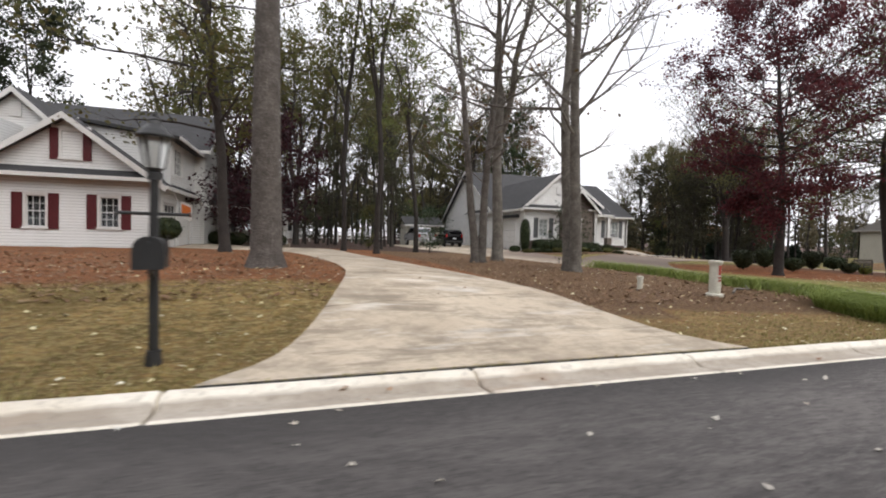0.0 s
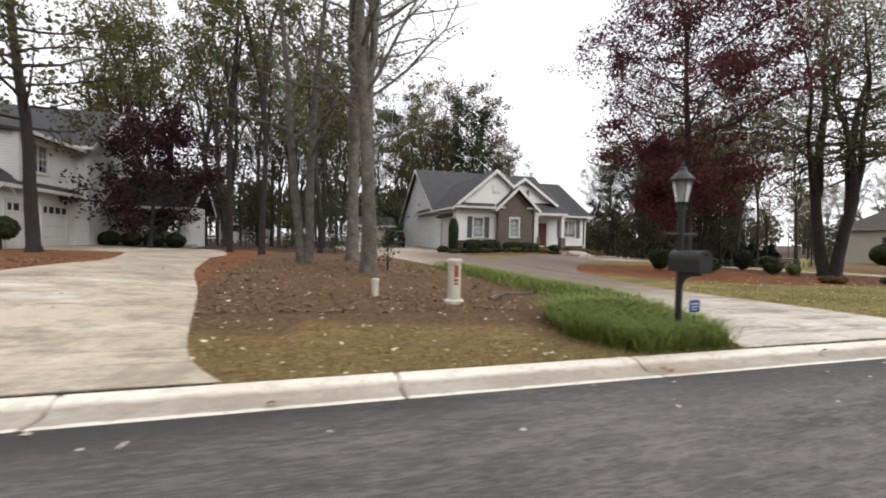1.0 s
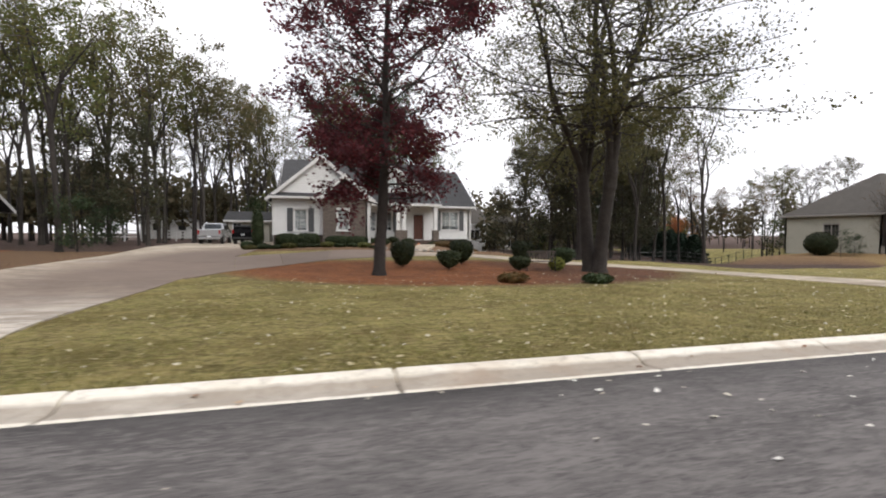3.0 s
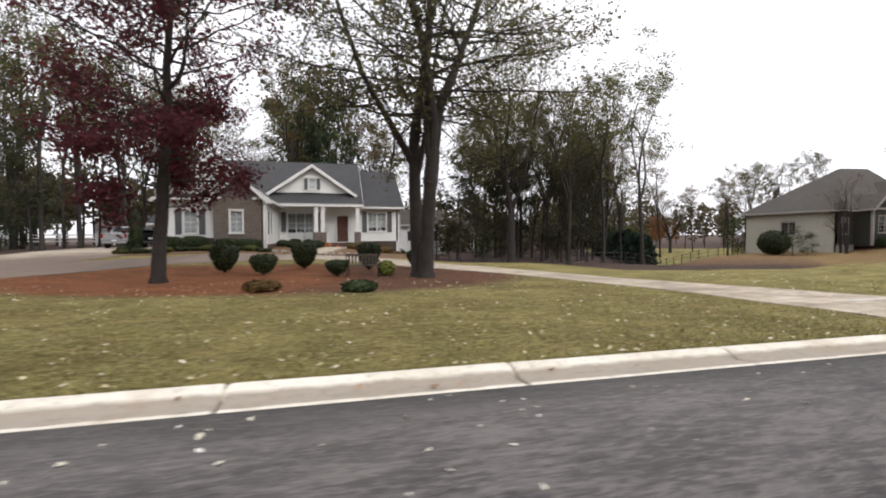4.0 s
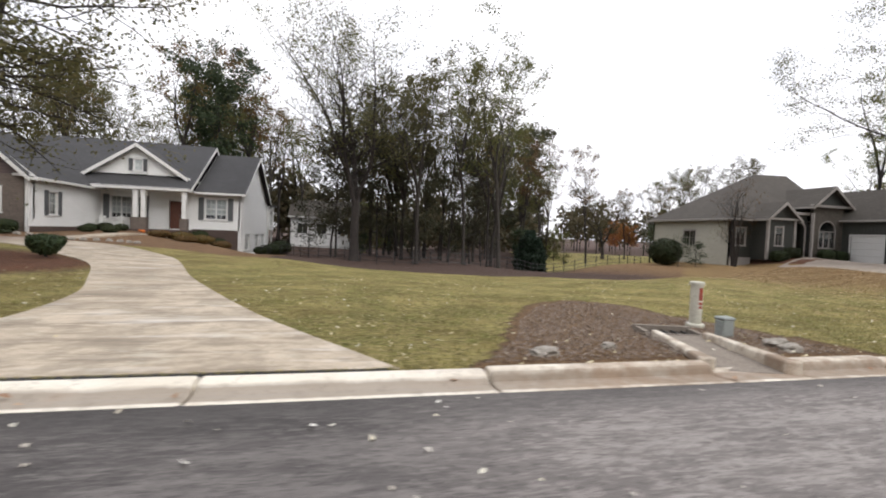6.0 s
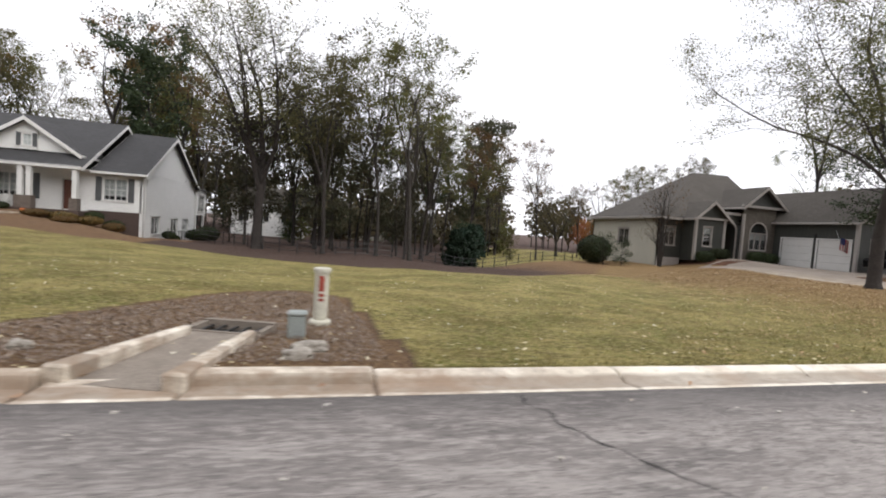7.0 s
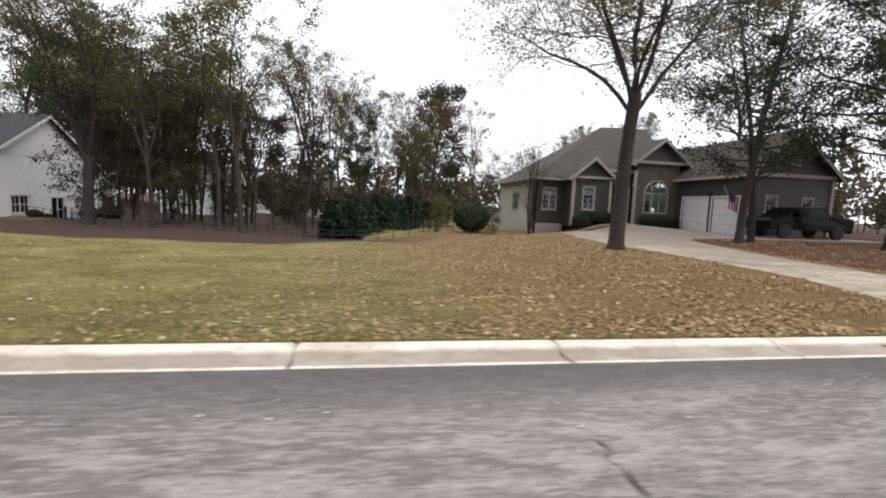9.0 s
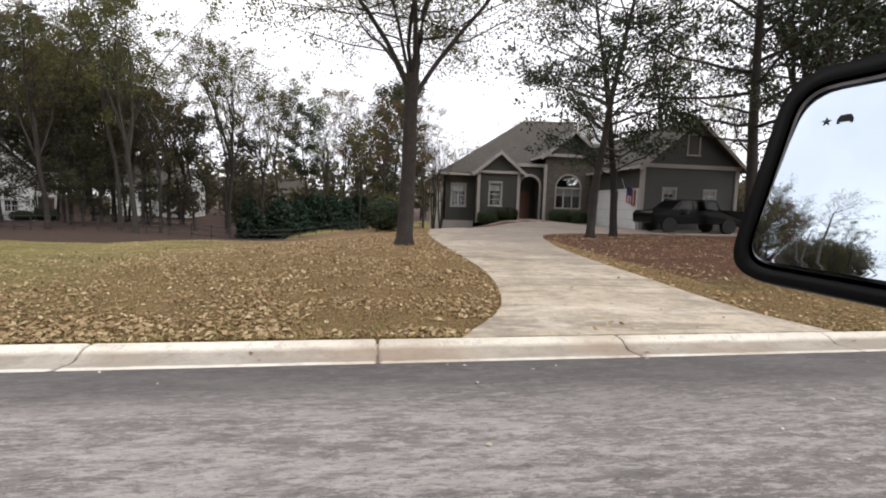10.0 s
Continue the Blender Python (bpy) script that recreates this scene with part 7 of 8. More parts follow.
def marker(x, y, h, r, label):
    root = thing("utility_marker", (x, y, land_z(x, y)), label, "marker", "utility markers")
    part("tube", lathe([(r, -0.2), (r, h - 0.03), (r * 1.02, h - 0.03)], 20), M["pvc"], root, smooth=False)
    part("cap", lathe([(r * 1.18, h - 0.04), (r * 1.2, h - 0.03), (r * 1.2, h + 0.02), (r * 1.1, h + 0.035)], 20), M["pvc"], root)
    part("base", lathe([(r * 1.55, -0.05), (r * 1.55, 0.05), (r * 1.4, 0.075), (r * 1.02, 0.08)], 20), M["pvc"], root)
    for k, (za, zb) in enumerate(((0.62, 0.9), (0.52, 0.58), (0.44, 0.49))):
        bm = bmesh.new()
        pr = [(math.cos(t), math.sin(t)) for t in [(-1.9 + 0.14 * i) for i in range(6)]]
        for (a, b), (c, d) in zip(pr, pr[1:]):
            face_of(bm, [(a * r * 1.03, b * r * 1.03, za * h), (c * r * 1.03, d * r * 1.03, za * h), (c * r * 1.03, d * r * 1.03, zb * h), (a * r * 1.03, b * r * 1.03, zb * h)])
        part("print", bm, M["marker_red"], root, "worn red warning print")
    return root


marker(11.03, 4.4, 0.86, 0.13, "cream utility marker tube with worn red print")
marker(54.24, 3.34, 0.9, 0.115, "cream utility marker tube with worn red print")
st = thing("pipe_stub", (9.55, 5.3, land_z(9.55, 5.3)), "short cream pipe stub in leaf mulch", "pipe")
part("tube", lathe([(0.07, -0.1), (0.07, 0.3), (0.085, 0.3), (0.085, 0.36), (0.06, 0.37)], 14), M["pvc"], st)
ub = thing("utility_box", (53.95, 2.35, land_z(53.95, 2.35)), "small pale grey utility pedestal", "utility box")
part("body", boxes((-0.12, -0.1, -0.1, 0.12, 0.1, 0.3)), M["utility_grey"], ub, bevel=0.015)
part("lid", boxes((-0.135, -0.115, 0.3, 0.135, 0.115, 0.36)), M["utility_grey"], ub, bevel=0.02)

# ---- drain flume through the kerb ----
fx, fy, fz = 52.42, kerb_y(52.3) + 0.4, road_z(52.3)
fl_ = thing("drain_flume", (fx, fy, fz), "concrete drain flume running from the kerb gap to a sunken grate", "drain")
fl_.rotation_euler[2] = -0.26
part("channel_floor", prism([(0, -0.1), (2.1, -0.1), (2.1, 0.02), (0, -0.015)], 0.9, "x", -0.4), M["silted"], fl_, "silted grey-brown channel bed")
for s in (-1, 1):
    bm = bmesh.new()
    pts = [(s * 0.68, 0.0), (s * 0.5, 1.9), (s * 0.38, 1.9), (s * 0.46, 0.0)]
    lo = [bm.verts.new((u + 0.05, v, -0.1)) for u, v in pts]
    hi = [bm.verts.new((u + 0.05, v, 0.15 - 0.03 * (v > 1))) for u, v in pts]
    for i in range(4):
        j = (i + 1) % 4
        bm.faces.new((lo[i], lo[j], hi[j], hi[i]))
    bm.faces.new(hi)
    bm.faces.new(lo[::-1])
    part("side_wall", bm, M["kerb"], fl_, bevel=0.02)
part("inlet_rim", boxes((-0.5, 2.0, -0.1, 0.56, 2.06, 0.03), (-0.5, 2.5, -0.1, 0.56, 2.6, 0.08), (-0.5, 2.06, -0.1, -0.42, 2.5, 0.06), (0.48, 2.06, -0.1, 0.56, 2.5, 0.05)), M["silted"], fl_, "stained concrete rim of a sunken inlet")
# black slab paints the shade inside the inlet
part("inlet_floor", boxes((-0.42, 2.06, -0.1, 0.48, 2.5, -0.06)), M["tyre"], fl_, "black floor standing in for the shade of the drain opening")
for i in range(5):
    part("grate_bar", boxes((-0.36 + i * 0.18, 2.06, -0.02, -0.33 + i * 0.18, 2.5, 0.01)), M["black_metal"], fl_, "rusty dark grate bar")


def rock(x, y, sx, sy, sz, seed):
    bm = bmesh.new()
    bmesh.ops.create_icosphere(bm, subdivisions=3, radius=1.0)
    for v in bm.verts:
        n = noise.noise(v.co * 1.6 + Vector((seed, 0, 0))) * 0.35 + noise.noise(v.co * 5 + Vector((seed, 2, 0))) * 0.1
        v.co = Vector((v.co.x * sx, v.co.y * sy, v.co.z * sz)) * (1 + n)
    ob = part("rock", bm, M["rock"])
    ob.location = (x, y, land_z(x, y) + sz * 0.3)
    return tagged(ob, "pale rough stone lying beside the drain", "rock", "loose rocks")


for i, (x, y, a, b, c) in enumerate(((54.2, 1.55, .24, .15, .1), (54.05, 1.2, .2, .13, .09), (49.9, 1.3, .22, .14, .08), (51.1, 1.6, .12, .1, .07))):
    rock(x, y, a, b, c, i * 3.1)
for i in range(14):
    rock(27.2 + i * 0.55, 27.6 + 0.5 * math.sin(i * 0.7), .2, .16, .13, i * 1.7 + 20)
br = thing("fallen_branch", (11.9, 4.6, land_z(11.9, 4.6)), "pale fallen branch lying on leaf mulch", "branch")
part("stick", rods(((0, 0, .04), (0.5, .35, .1), .035, .03), ((0.5, .35, .1), (1.2, .5, .06), .03, .022), ((1.2, .5, .06), (1.6, .95, .14), .022, .012), sides=7), M["bark_pale"], br)

# ---- bench ----
bn = thing("garden_bench", (32.75, 13.5, land_z(32.75, 13.5)), "weathered wooden slatted garden bench with iron sides", "bench")
bn.rotation_euler[2] = math.pi * 0.93
for i in range(4):
    part("seat_slat", boxes((-0.62, -0.24 + i * 0.12, 0.42, 0.62, -0.15 + i * 0.12, 0.445)), M["bench_wood"], bn)
for i in range(9):
    part("back_slat", boxes((-0.56 + i * 0.13, 0.24, 0.5, -0.50 + i * 0.13, 0.265, 0.84)), M["bench_wood"], bn)
part("back_rail", boxes((-0.62, 0.23, 0.83, 0.62, 0.275, 0.9)), M["bench_wood"], bn)
for s in (-0.62, 0.62):
    for y in (-0.24, 0.25):
        part("leg", rods(((s, y, -0.05), (s, y, 0.62 if y < 0 else 0.88), 0.022)), M["black_metal"], bn)
    part("arm", rods(((s, -0.26, 0.62), (s, 0.25, 0.66), 0.025)), M["bench_wood"], bn)


# ---- vehicles ----
def vehicle(name, at, turn, paint, label, side, glass, width, length, wheel_r, axles, tall_tail, clearance=0.28):
    """Body from a side outline (x along the car, nose at -x), with a narrower cabin, wheels, glass and lamps."""
    root = thing(name, at, label, "car" if name != "pickup_truck" else "truck")
    root.rotation_euler[2] = turn
    bm = prism(side, width, "y", -width / 2)
    top = max(z for _, z in side)
    for v in bm.verts:
        if v.co.z > top * 0.58:
            v.co.y *= 1 - 0.2 * (v.co.z - top * 0.58) / (top * 0.42)
    part("body", bm, M[paint], root, smooth=False, bevel=0.035)
    for s in (-1, 1):
        for k, outline in enumerate(glass):
            g = prism(outline, 0.02, "y", -0.01)
            for v in g.verts:
                v.co.y += s * (width / 2 * (1 - 0.2 * max(0, v.co.z - top * 0.58) / (top * 0.42)) + 0.012)
            part("side_window", g, M["car_glass"], root)
        for ax in axles:
            c = (ax, s * (width / 2 - 0.1))
            wheel = part("wheel", rods(((c[0], c[1] - 0.12, wheel_r), (c[0], c[1] + 0.12, wheel_r), wheel_r), sides=24), M["tyre"], root)
            part("rim", rods(((c[0], c[1] + s * 0.115, wheel_r), (c[0], c[1] + s * 0.135, wheel_r), wheel_r * 0.62), sides=16), M["tyre"] if paint == "black_paint" else M["alloy"], wheel)
        part("head_lamp", boxes((side[0][0] - 0.01, s * width * 0.3 - 0.16, 0.72, side[0][0] + 0.2, s * width * 0.3 + 0.2 * 0.9, 0.9)), M["head_lens"], root)
        part("tail_lamp", boxes((length / 2 - 0.1, s * width * 0.43 - 0.1, tall_tail[0], length / 2 + 0.015, s * width * 0.43 + 0.06, tall_tail[1])), M["tail_red"], root)
        part("wing_mirror", boxes((-length * 0.17, s * (width / 2 + 0.16) - 0.09, top * 0.56, -length * 0.17 + 0.1, s * (width / 2 + 0.16) + 0.05, top * 0.66)), M["black_metal"], root)
    part("bumper", boxes((length / 2 - 0.06, -width * 0.46, 0.42, length / 2 + 0.06, width * 0.46, 0.62)), M["black_metal"] if paint == "black_paint" else M["silver_paint"], root, bevel=0.02)
    return root


SUV = [(-2.35, .45), (-2.38, .8), (-2.2, 1.02), (-1.15, 1.12), (-.45, 1.68), (.2, 1.76), (1.75, 1.74), (2.2, 1.55), (2.33, 1.05), (2.36, .5), (2.2, .32), (-2.2, .3)]
SUV_G = [[(-.95, 1.15), (-.4, 1.6), (.1, 1.65), (.1, 1.15)], [(.2, 1.15), (.2, 1.65), (1.05, 1.65), (1.05, 1.15)], [(1.15, 1.15), (1.15, 1.64), (1.8, 1.6), (2.0, 1.15)]]
suv = (16.35, 41.7)
v_ = vehicle("parked_car", (*suv, land_z(*suv) + 0.04), math.pi * 1.5 - 0.05, "black_paint", "black sport utility car parked beside a white house", SUV, SUV_G, 1.92, 4.7, 0.36, (-1.4, 1.42), (0.95, 1.3))
part("rear_window", boxes((2.12, -0.66, 1.12, 2.26, 0.66, 1.52)), M["car_glass"], v_)
part("plate", boxes((2.34, -0.16, 0.78, 2.375, 0.16, 0.9)), M["sign_white"], v_, "pale blank plate")
TRK = [(-2.95, .55), (-2.98, 1.05), (-2.85, 1.22), (-1.75, 1.28), (-1.15, 1.86), (-.6, 1.95), (1.05, 1.93), (1.3, 1.34), (2.9, 1.32), (2.95, .7), (2.8, .55), (-2.8, .5)]
TRK_G = [[(-1.5, 1.32), (-1.05, 1.78), (-.5, 1.84), (-.5, 1.32)], [(-.4, 1.32), (-.4, 1.84), (.4, 1.83), (.4, 1.32)], [(.48, 1.32), (.48, 1.83), (.95, 1.82), (1.12, 1.32)]]
ute = (13.3, 42.5)
v_ = vehicle("pickup_truck", (*ute, land_z(*ute) + 0.04), math.pi * 1.5 + 0.03, "silver_paint", "silver pickup truck parked at the end of a driveway", TRK, TRK_G, 2.0, 5.9, 0.4, (-1.85, 1.85), (0.9, 1.25))
part("rear_window", boxes((1.06, -0.7, 1.42, 1.3, 0.7, 1.8)), M["car_glass"], v_)
part("tailgate", boxes((2.9, -0.8, 0.72, 2.965, 0.8, 1.28)), M["silver_paint"], v_, bevel=0.015)
part("plate", boxes((2.97, -0.16, 0.62, 3.02, 0.16, 0.74)), M["sign_white"], v_, "pale blank plate")
vehicle("pickup_truck", (97.1, 20.2, 0.34), 0.0, "black_paint", "black crew-cab pickup truck parked before a garage gable", TRK, TRK_G, 1.98, 5.9, 0.43, (-1.85, 1.85), (0.9, 1.2))


# ---- flags ----
def cloth(root, name, w, h, u0, u1, v0, v1, mat, wave=0.05):
    vs, fs = [], []
    for i in range(9):
        for j in range(9):
            u, v = u0 + (u1 - u0) * i / 8, v0 + (v1 - v0) * j / 8
            vs.append((u * w, wave * math.sin(u * 7 + v * 2), -v * h - 0.25 * u * h))
    fs = [(a * 9 + b, a * 9 + b + 1, (a + 1) * 9 + b + 1, (a + 1) * 9 + b) for a in range(8) for b in range(8)]
    return link_mesh(name, vs, fs, M[mat], root)


def wall_flag(x, y, z, turn, kind, label):
    root = thing("wall_flag", (x, y, z), label, "flag")
    root.rotation_euler[2] = turn
    part("pole", rods(((0.02, 0, -0.5), (-0.35, 0, 0.55), 0.014)), M["sign_white"], root)
    if kind == "stripes":
        f = cloth(root, "flag", 0.55, 1.05, 0, 0.01, 0, 1, "flag_white")
        for i in range(7):
            cloth(root, "stripe", 0.55, 1.05, i / 7, (i + 1) / 7, 0.5 if i < 4 else 0.0, 1, "flag_red" if i % 2 == 0 else "flag_white")
        cloth(root, "canton", 0.55, 1.05, 0, 4 / 7, 0.0, 0.5, "flag_blue")
    else:
        cloth(root, "flag", 0.5, 0.8, 0, 1, 0, 1, "flag_white")
        g = cloth(root, "patch", 0.5, 0.8, 0.1, 0.9, 0.15, 0.75, "flag_orange")
        g.location.y = -0.012
    return root


wall_flag(94.9, 23.4, 3.1, -0.6, "stripes", "striped red and white flag with navy corner hanging on a pole")
wall_flag(-4.6, 20.9, 3.0, 0.4, "garden", "white and orange house flag on a short pole")

# ---- porch pieces ----
for i, (x, y, r) in enumerate(((31.4, 36.2, .17), (31.0, 36.6, .13), (32.1, 37.0, .15))):
    bm = bmesh.new()
    bmesh.ops.create_uvsphere(bm, u_segments=20, v_segments=10, radius=r)
    for v in bm.verts:
        a = math.atan2(v.co.y, v.co.x)
        v.co.x *= 1 + 0.06 * abs(math.sin(a * 5))
        v.co.y *= 1 + 0.06 * abs(math.sin(a * 5))
        v.co.z *= 0.78
    rod(bm, (0, 0, r * 0.7), (0.02, 0, r * 1.0), 0.02, 0.012, 6)
    p_ = part("pumpkin", bm, M["pumpkin"], smooth=True)
    p_.location = (x, y, land_z(x, y) + r * 0.7)
    tagged(p_, "orange pumpkin set beside the porch walk", "pumpkin", "porch pumpkins")
for x in (27.3, 28.7, 29.6):
    ch = thing("porch_chair", (x, 38.6, 0.89), "white slatted porch chair", "chair", "porch chairs")
    part("seat", boxes((-0.28, -0.25, 0.4, 0.28, 0.28, 0.44)), M["trim"], ch)
    for i in range(5):
        part("back_slat", boxes((-0.26 + 0.11 * i, 0.25, 0.44, -0.18 + 0.11 * i, 0.28, 1.0)), M["trim"], ch)
    for a in (-0.26, 0.26):
        for b in (-0.22, 0.25):
            part("leg", boxes((a - 0.025, b - 0.025, 0, a + 0.025, b + 0.025, 0.6)), M["trim"], ch)
        part("arm", boxes((a - 0.05, -0.28, 0.6, a + 0.05, 0.28, 0.63)), M["trim"], ch)
wk = thing("front_walk", (31, 30, 0), "pale concrete walk curving from the drive to the porch", "path", kind="structure")
cw = curve_through([(29.2, 26.3), (30.6, 29.0), (31.9, 32.6), (32.6, 37.3)], 24)
wv = [(p.x + s * 0.7, p.y - s * 0.15, land_z(p.x, p.y) + 0.06) for p in cw for s in (-1, 1)]
wv += [(x, y, z - 0.2) for x, y, z in wv]
n2 = len(cw) * 2
wf = [(i, i + 1, i + 3, i + 2) for i in range(0, n2 - 2, 2)] + [(i, i + 2, n2 + i + 2, n2 + i) for i in range(0, n2 - 2, 2)] + [(i + 1, n2 + i + 1, n2 + i + 3, i + 3) for i in range(0, n2 - 2, 2)]
pv = link_mesh("paving", wv, wf, M["concrete"])
settle(wk, pv)

# ---- dark rail fence along the low lawn ----
fence = thing("rail_fence", (55, 33, 0), "low dark metal fence at the edge of the woods", "fence")
fp = curve_through([(41, 44), (46, 36.5), (54, 32.5), (62, 34), (68.5, 39), (75.7, 41), (79, 41.2), (83, 43)], 32)
fz_ = [land_z(p.x, p.y) for p in fp]
for i, (p, z) in enumerate(zip(fp, fz_)):
    settle(fence, part("post", rods(((p.x, p.y, z - 0.3), (p.x, p.y, z + 1.15), 0.04), sides=6), M["black_metal"]))
    if i < len(fp) - 1:
        q = fp[i + 1]
        for h in (0.25, 0.65, 1.05):
            settle(fence, part("rail", rods(((p.x, p.y, z + h), (q.x, q.y, fz_[i + 1] + h), 0.022), sides=5), M["black_metal"]))

pt = thing("patio", (82.5, 51.5, land_z(82.5, 51.5)), "pale concrete patio on a green back lawn", "patio", kind="structure")
part("slab", boxes((-3.5, -1.6, -0.2, 3.5, 1.6, 0.12)), M["concrete"], pt, bevel=0.02)

# ---- railing of the basement terrace ----
rail = thing("terrace_railing", (39.6, 44, -1.7), "black metal railing along a basement terrace", "railing")
for i in range(8):
    y = 41.2 + i * 0.95
    settle(rail, part("post", rods(((39.6, y, land_z(39.6, y) - 0.1), (39.6, y, land_z(39.6, y) + 1.0), 0.03), sides=6), M["black_metal"]))
for h in (0.15, 0.97):
    settle(rail, part("rail", rods(((39.6, 41.2, land_z(39.6, 41.2) + h), (39.6, 47.85, land_z(39.6, 47.85) + h), 0.025), sides=6), M["black_metal"]))

# ---- low shed behind the parked cars, and houses beyond the woods ----
def far_house(name, x, y, z, w, d, eave, ridge, wall, roof, panes, label):
    """A plain gabled house, ridge along x, with white-framed windows in its front."""
    root = thing(name, (x, y, z), label, "shed" if name == "shed" else "house")
    x0, x1 = x - w / 2, x + w / 2
    made = [part("wall", wall_panel("y", y, x0, x1, z - 0.5, eave, [(a, b, lo, hi) for a, b, lo, hi in panes]), wall),
            part("wall", boxes((x0, y + 0.2, z - 0.5, x0 + 0.2, y + d, eave), (x1 - 0.2, y + 0.2, z - 0.5, x1, y + d, eave), (x0 + 0.2, y + d - 0.2, z - 0.5, x1 - 0.2, y + d, eave)), wall)]
    for gx in (x0, x1 - 0.15):
        made.append(part("gable", prism([(y, eave), (y + d, eave), (y + d / 2, ridge - 0.2)], 0.15, "x", gx), wall))
    made.append(part("roof", prism([(y - 0.5, eave - 0.15), (y + d / 2, ridge), (y + d + 0.5, eave - 0.15), (y + d + 0.5, eave - 0.32), (y + d / 2, ridge - 0.2), (y - 0.5, eave - 0.32)], w + 0.8, "x", x0 - 0.4), roof))
    made.append(part("gutter", boxes((x0 - 0.4, y - 0.56, eave - 0.34, x1 + 0.4, y - 0.5, eave - 0.16)), M["trim"]))
    for a, b, lo, hi in panes:
        fr = part("window_frame", boxes((a - 0.12, y - 0.05, lo - 0.12, a, y, hi + 0.12), (b, y - 0.05, lo - 0.12, b + 0.12, y, hi + 0.12), (a, y - 0.05, hi, b, y, hi + 0.12), (a, y - 0.05, lo - 0.12, b, y, lo), ((a + b) / 2 - 0.04, y - 0.03, lo, (a + b) / 2 + 0.04, y, hi)), M["trim"])
        made += [fr, part("pane", boxes((a, y + 0.08, lo, b, y + 0.1, hi)), M["room_shade"])]
    settle(root, *made)
    return root


far_house("shed", 15.3, 48.5, 0.5, 4.2, 3.6, 3.1, 4.0, M["tan_siding"], G, [(13.7, 14.5, 1.5, 2.6)], "small pale shed with a dark roof behind parked cars")
far_house("neighbour_house", 44.6, 66.0, -2.2, 10.0, 8.0, 3.4, 6.0, S, M["roof_taupe"], [(40.6, 42.0, 0.7, 2.2), (43.4, 44.8, 0.7, 2.2), (46.6, 48.4, 0.7, 2.2)], "white neighbouring house seen between woodland trunks")
far_house("neighbour_house", 58.0, 79.0, -2.6, 11.0, 8.0, 2.0, 5.2, M["tan_siding"], M["roof_taupe"], [(54.6 + i * 1.5, 55.7 + i * 1.5, -0.9, 0.7) for i in range(5)], "tan neighbouring house with a row of white-framed windows")
far_house("neighbour_house", 51.0, 96.0, -2.0, 12.0, 8.0, 3.6, 6.4, S, G, [(46.6, 48.0, 0.9, 2.4), (50.2, 51.8, 0.9, 2.4), (54.0, 55.4, 0.9, 2.4)], "distant white house beyond the woods")

# ---- far white outbuilding seen through the woods ----
ob_ = thing("outbuilding", (-3.5, 86, 0.9), "distant white sided outbuilding beyond the woods", "building")
for nm, bm, mt in (("wall", boxes((-8, 84, 0.5, 1, 90, 4.2)), S), ("gable", prism([(-8, 4.2), (1, 4.2), (-3.5, 6.4)], 6, "y", 84), S), ("window", boxes((-6, 83.95, 1.8, -4.8, 84.0, 3.2), (-2, 83.95, 1.8, -0.8, 84.0, 3.2)), M["room_shade"])):
    settle(ob_, part(nm, bm, mt))
settle(ob_, pitched(None, "y", [(-8.4, 4.0), (-3.5, 6.6), (1.4, 4.0)], 83.6, 90.4, G, rake=False))
wf_ = thing("white_fence", (-6, 60, 0.8), "distant white board fence beyond the woods", "fence")
for i in range(16):
    settle(wf_, part("post", boxes((-8 + i * 2.0, 62, 0.4, -7.85 + i * 2.0, 62.15, 2.0)), M["trim"]))
for h in (0.9, 1.3, 1.7):
    settle(wf_, part("rail", boxes((-8, 62.02, h, 22, 62.1, h + 0.16)), M["trim"]))


# ---- fallen leaves and short lawn blades ----
def litter(name, count, where, size, mat, label, lift=0.012, seed=1):
    r_ = random.Random(seed)
    c, k = [], 0
    while len(c) < count and k < count * 12:
        k += 1
        p = where(r_)
        if p and (r_.random() < 0.025 or not on_drive(p[0], p[1])):
            c.append(p)
    c = np.array(c)
    rs_ = np.random.RandomState(seed)
    n = len(c)
    ang = rs_.uniform(0, 6.283, n)
    s = size * rs_.uniform(0.6, 1.4, (n, 1))
    tilt = rs_.normal(0, 0.22, (n, 2))
    u = np.stack([np.cos(ang), np.sin(ang), tilt[:, 0]], 1) * s
    v = np.stack([-np.sin(ang), np.cos(ang), tilt[:, 1]], 1) * s * 0.62
    c = c + [0, 0, lift] + np.abs(u[:, 2:3]) * [0, 0, 1] + np.abs(v[:, 2:3]) * [0, 0, 1]
    lift_ = np.abs(v) * [0, 0, 1] + [0, 0, 0.006]
    ob = quads(name, np.stack([c - u, c - u * 0.4 - v + lift_, c + u * 0.45 - v * 0.75, c + u, c + u * 0.45 + v * 0.8 + lift_, c - u * 0.4 + v], 1), M[mat], size=6)
    return tagged(ob, label, "leaves", kind="stuff")


def on_lawn(x0, x1, y0, y1, fade=0.0):
    def pick(r):
        x, y = r.uniform(x0, x1), y0 + (y1 - y0) * r.random() ** 1.5
        return (x, kerb_y(x) + y, land_z(x, kerb_y(x) + y))
    return pick


def on_road(x0, x1):
    def pick(r):
        x = r.uniform(x0, x1)
        y = -abs(r.gauss(0, 1.6)) - 0.05
        if y < -8:
            return None
        return (x, kerb_y(x) + y, road_z(x) + 0.07 * (1 - ((y + 4.3) / 4.3) ** 2))
    return pick


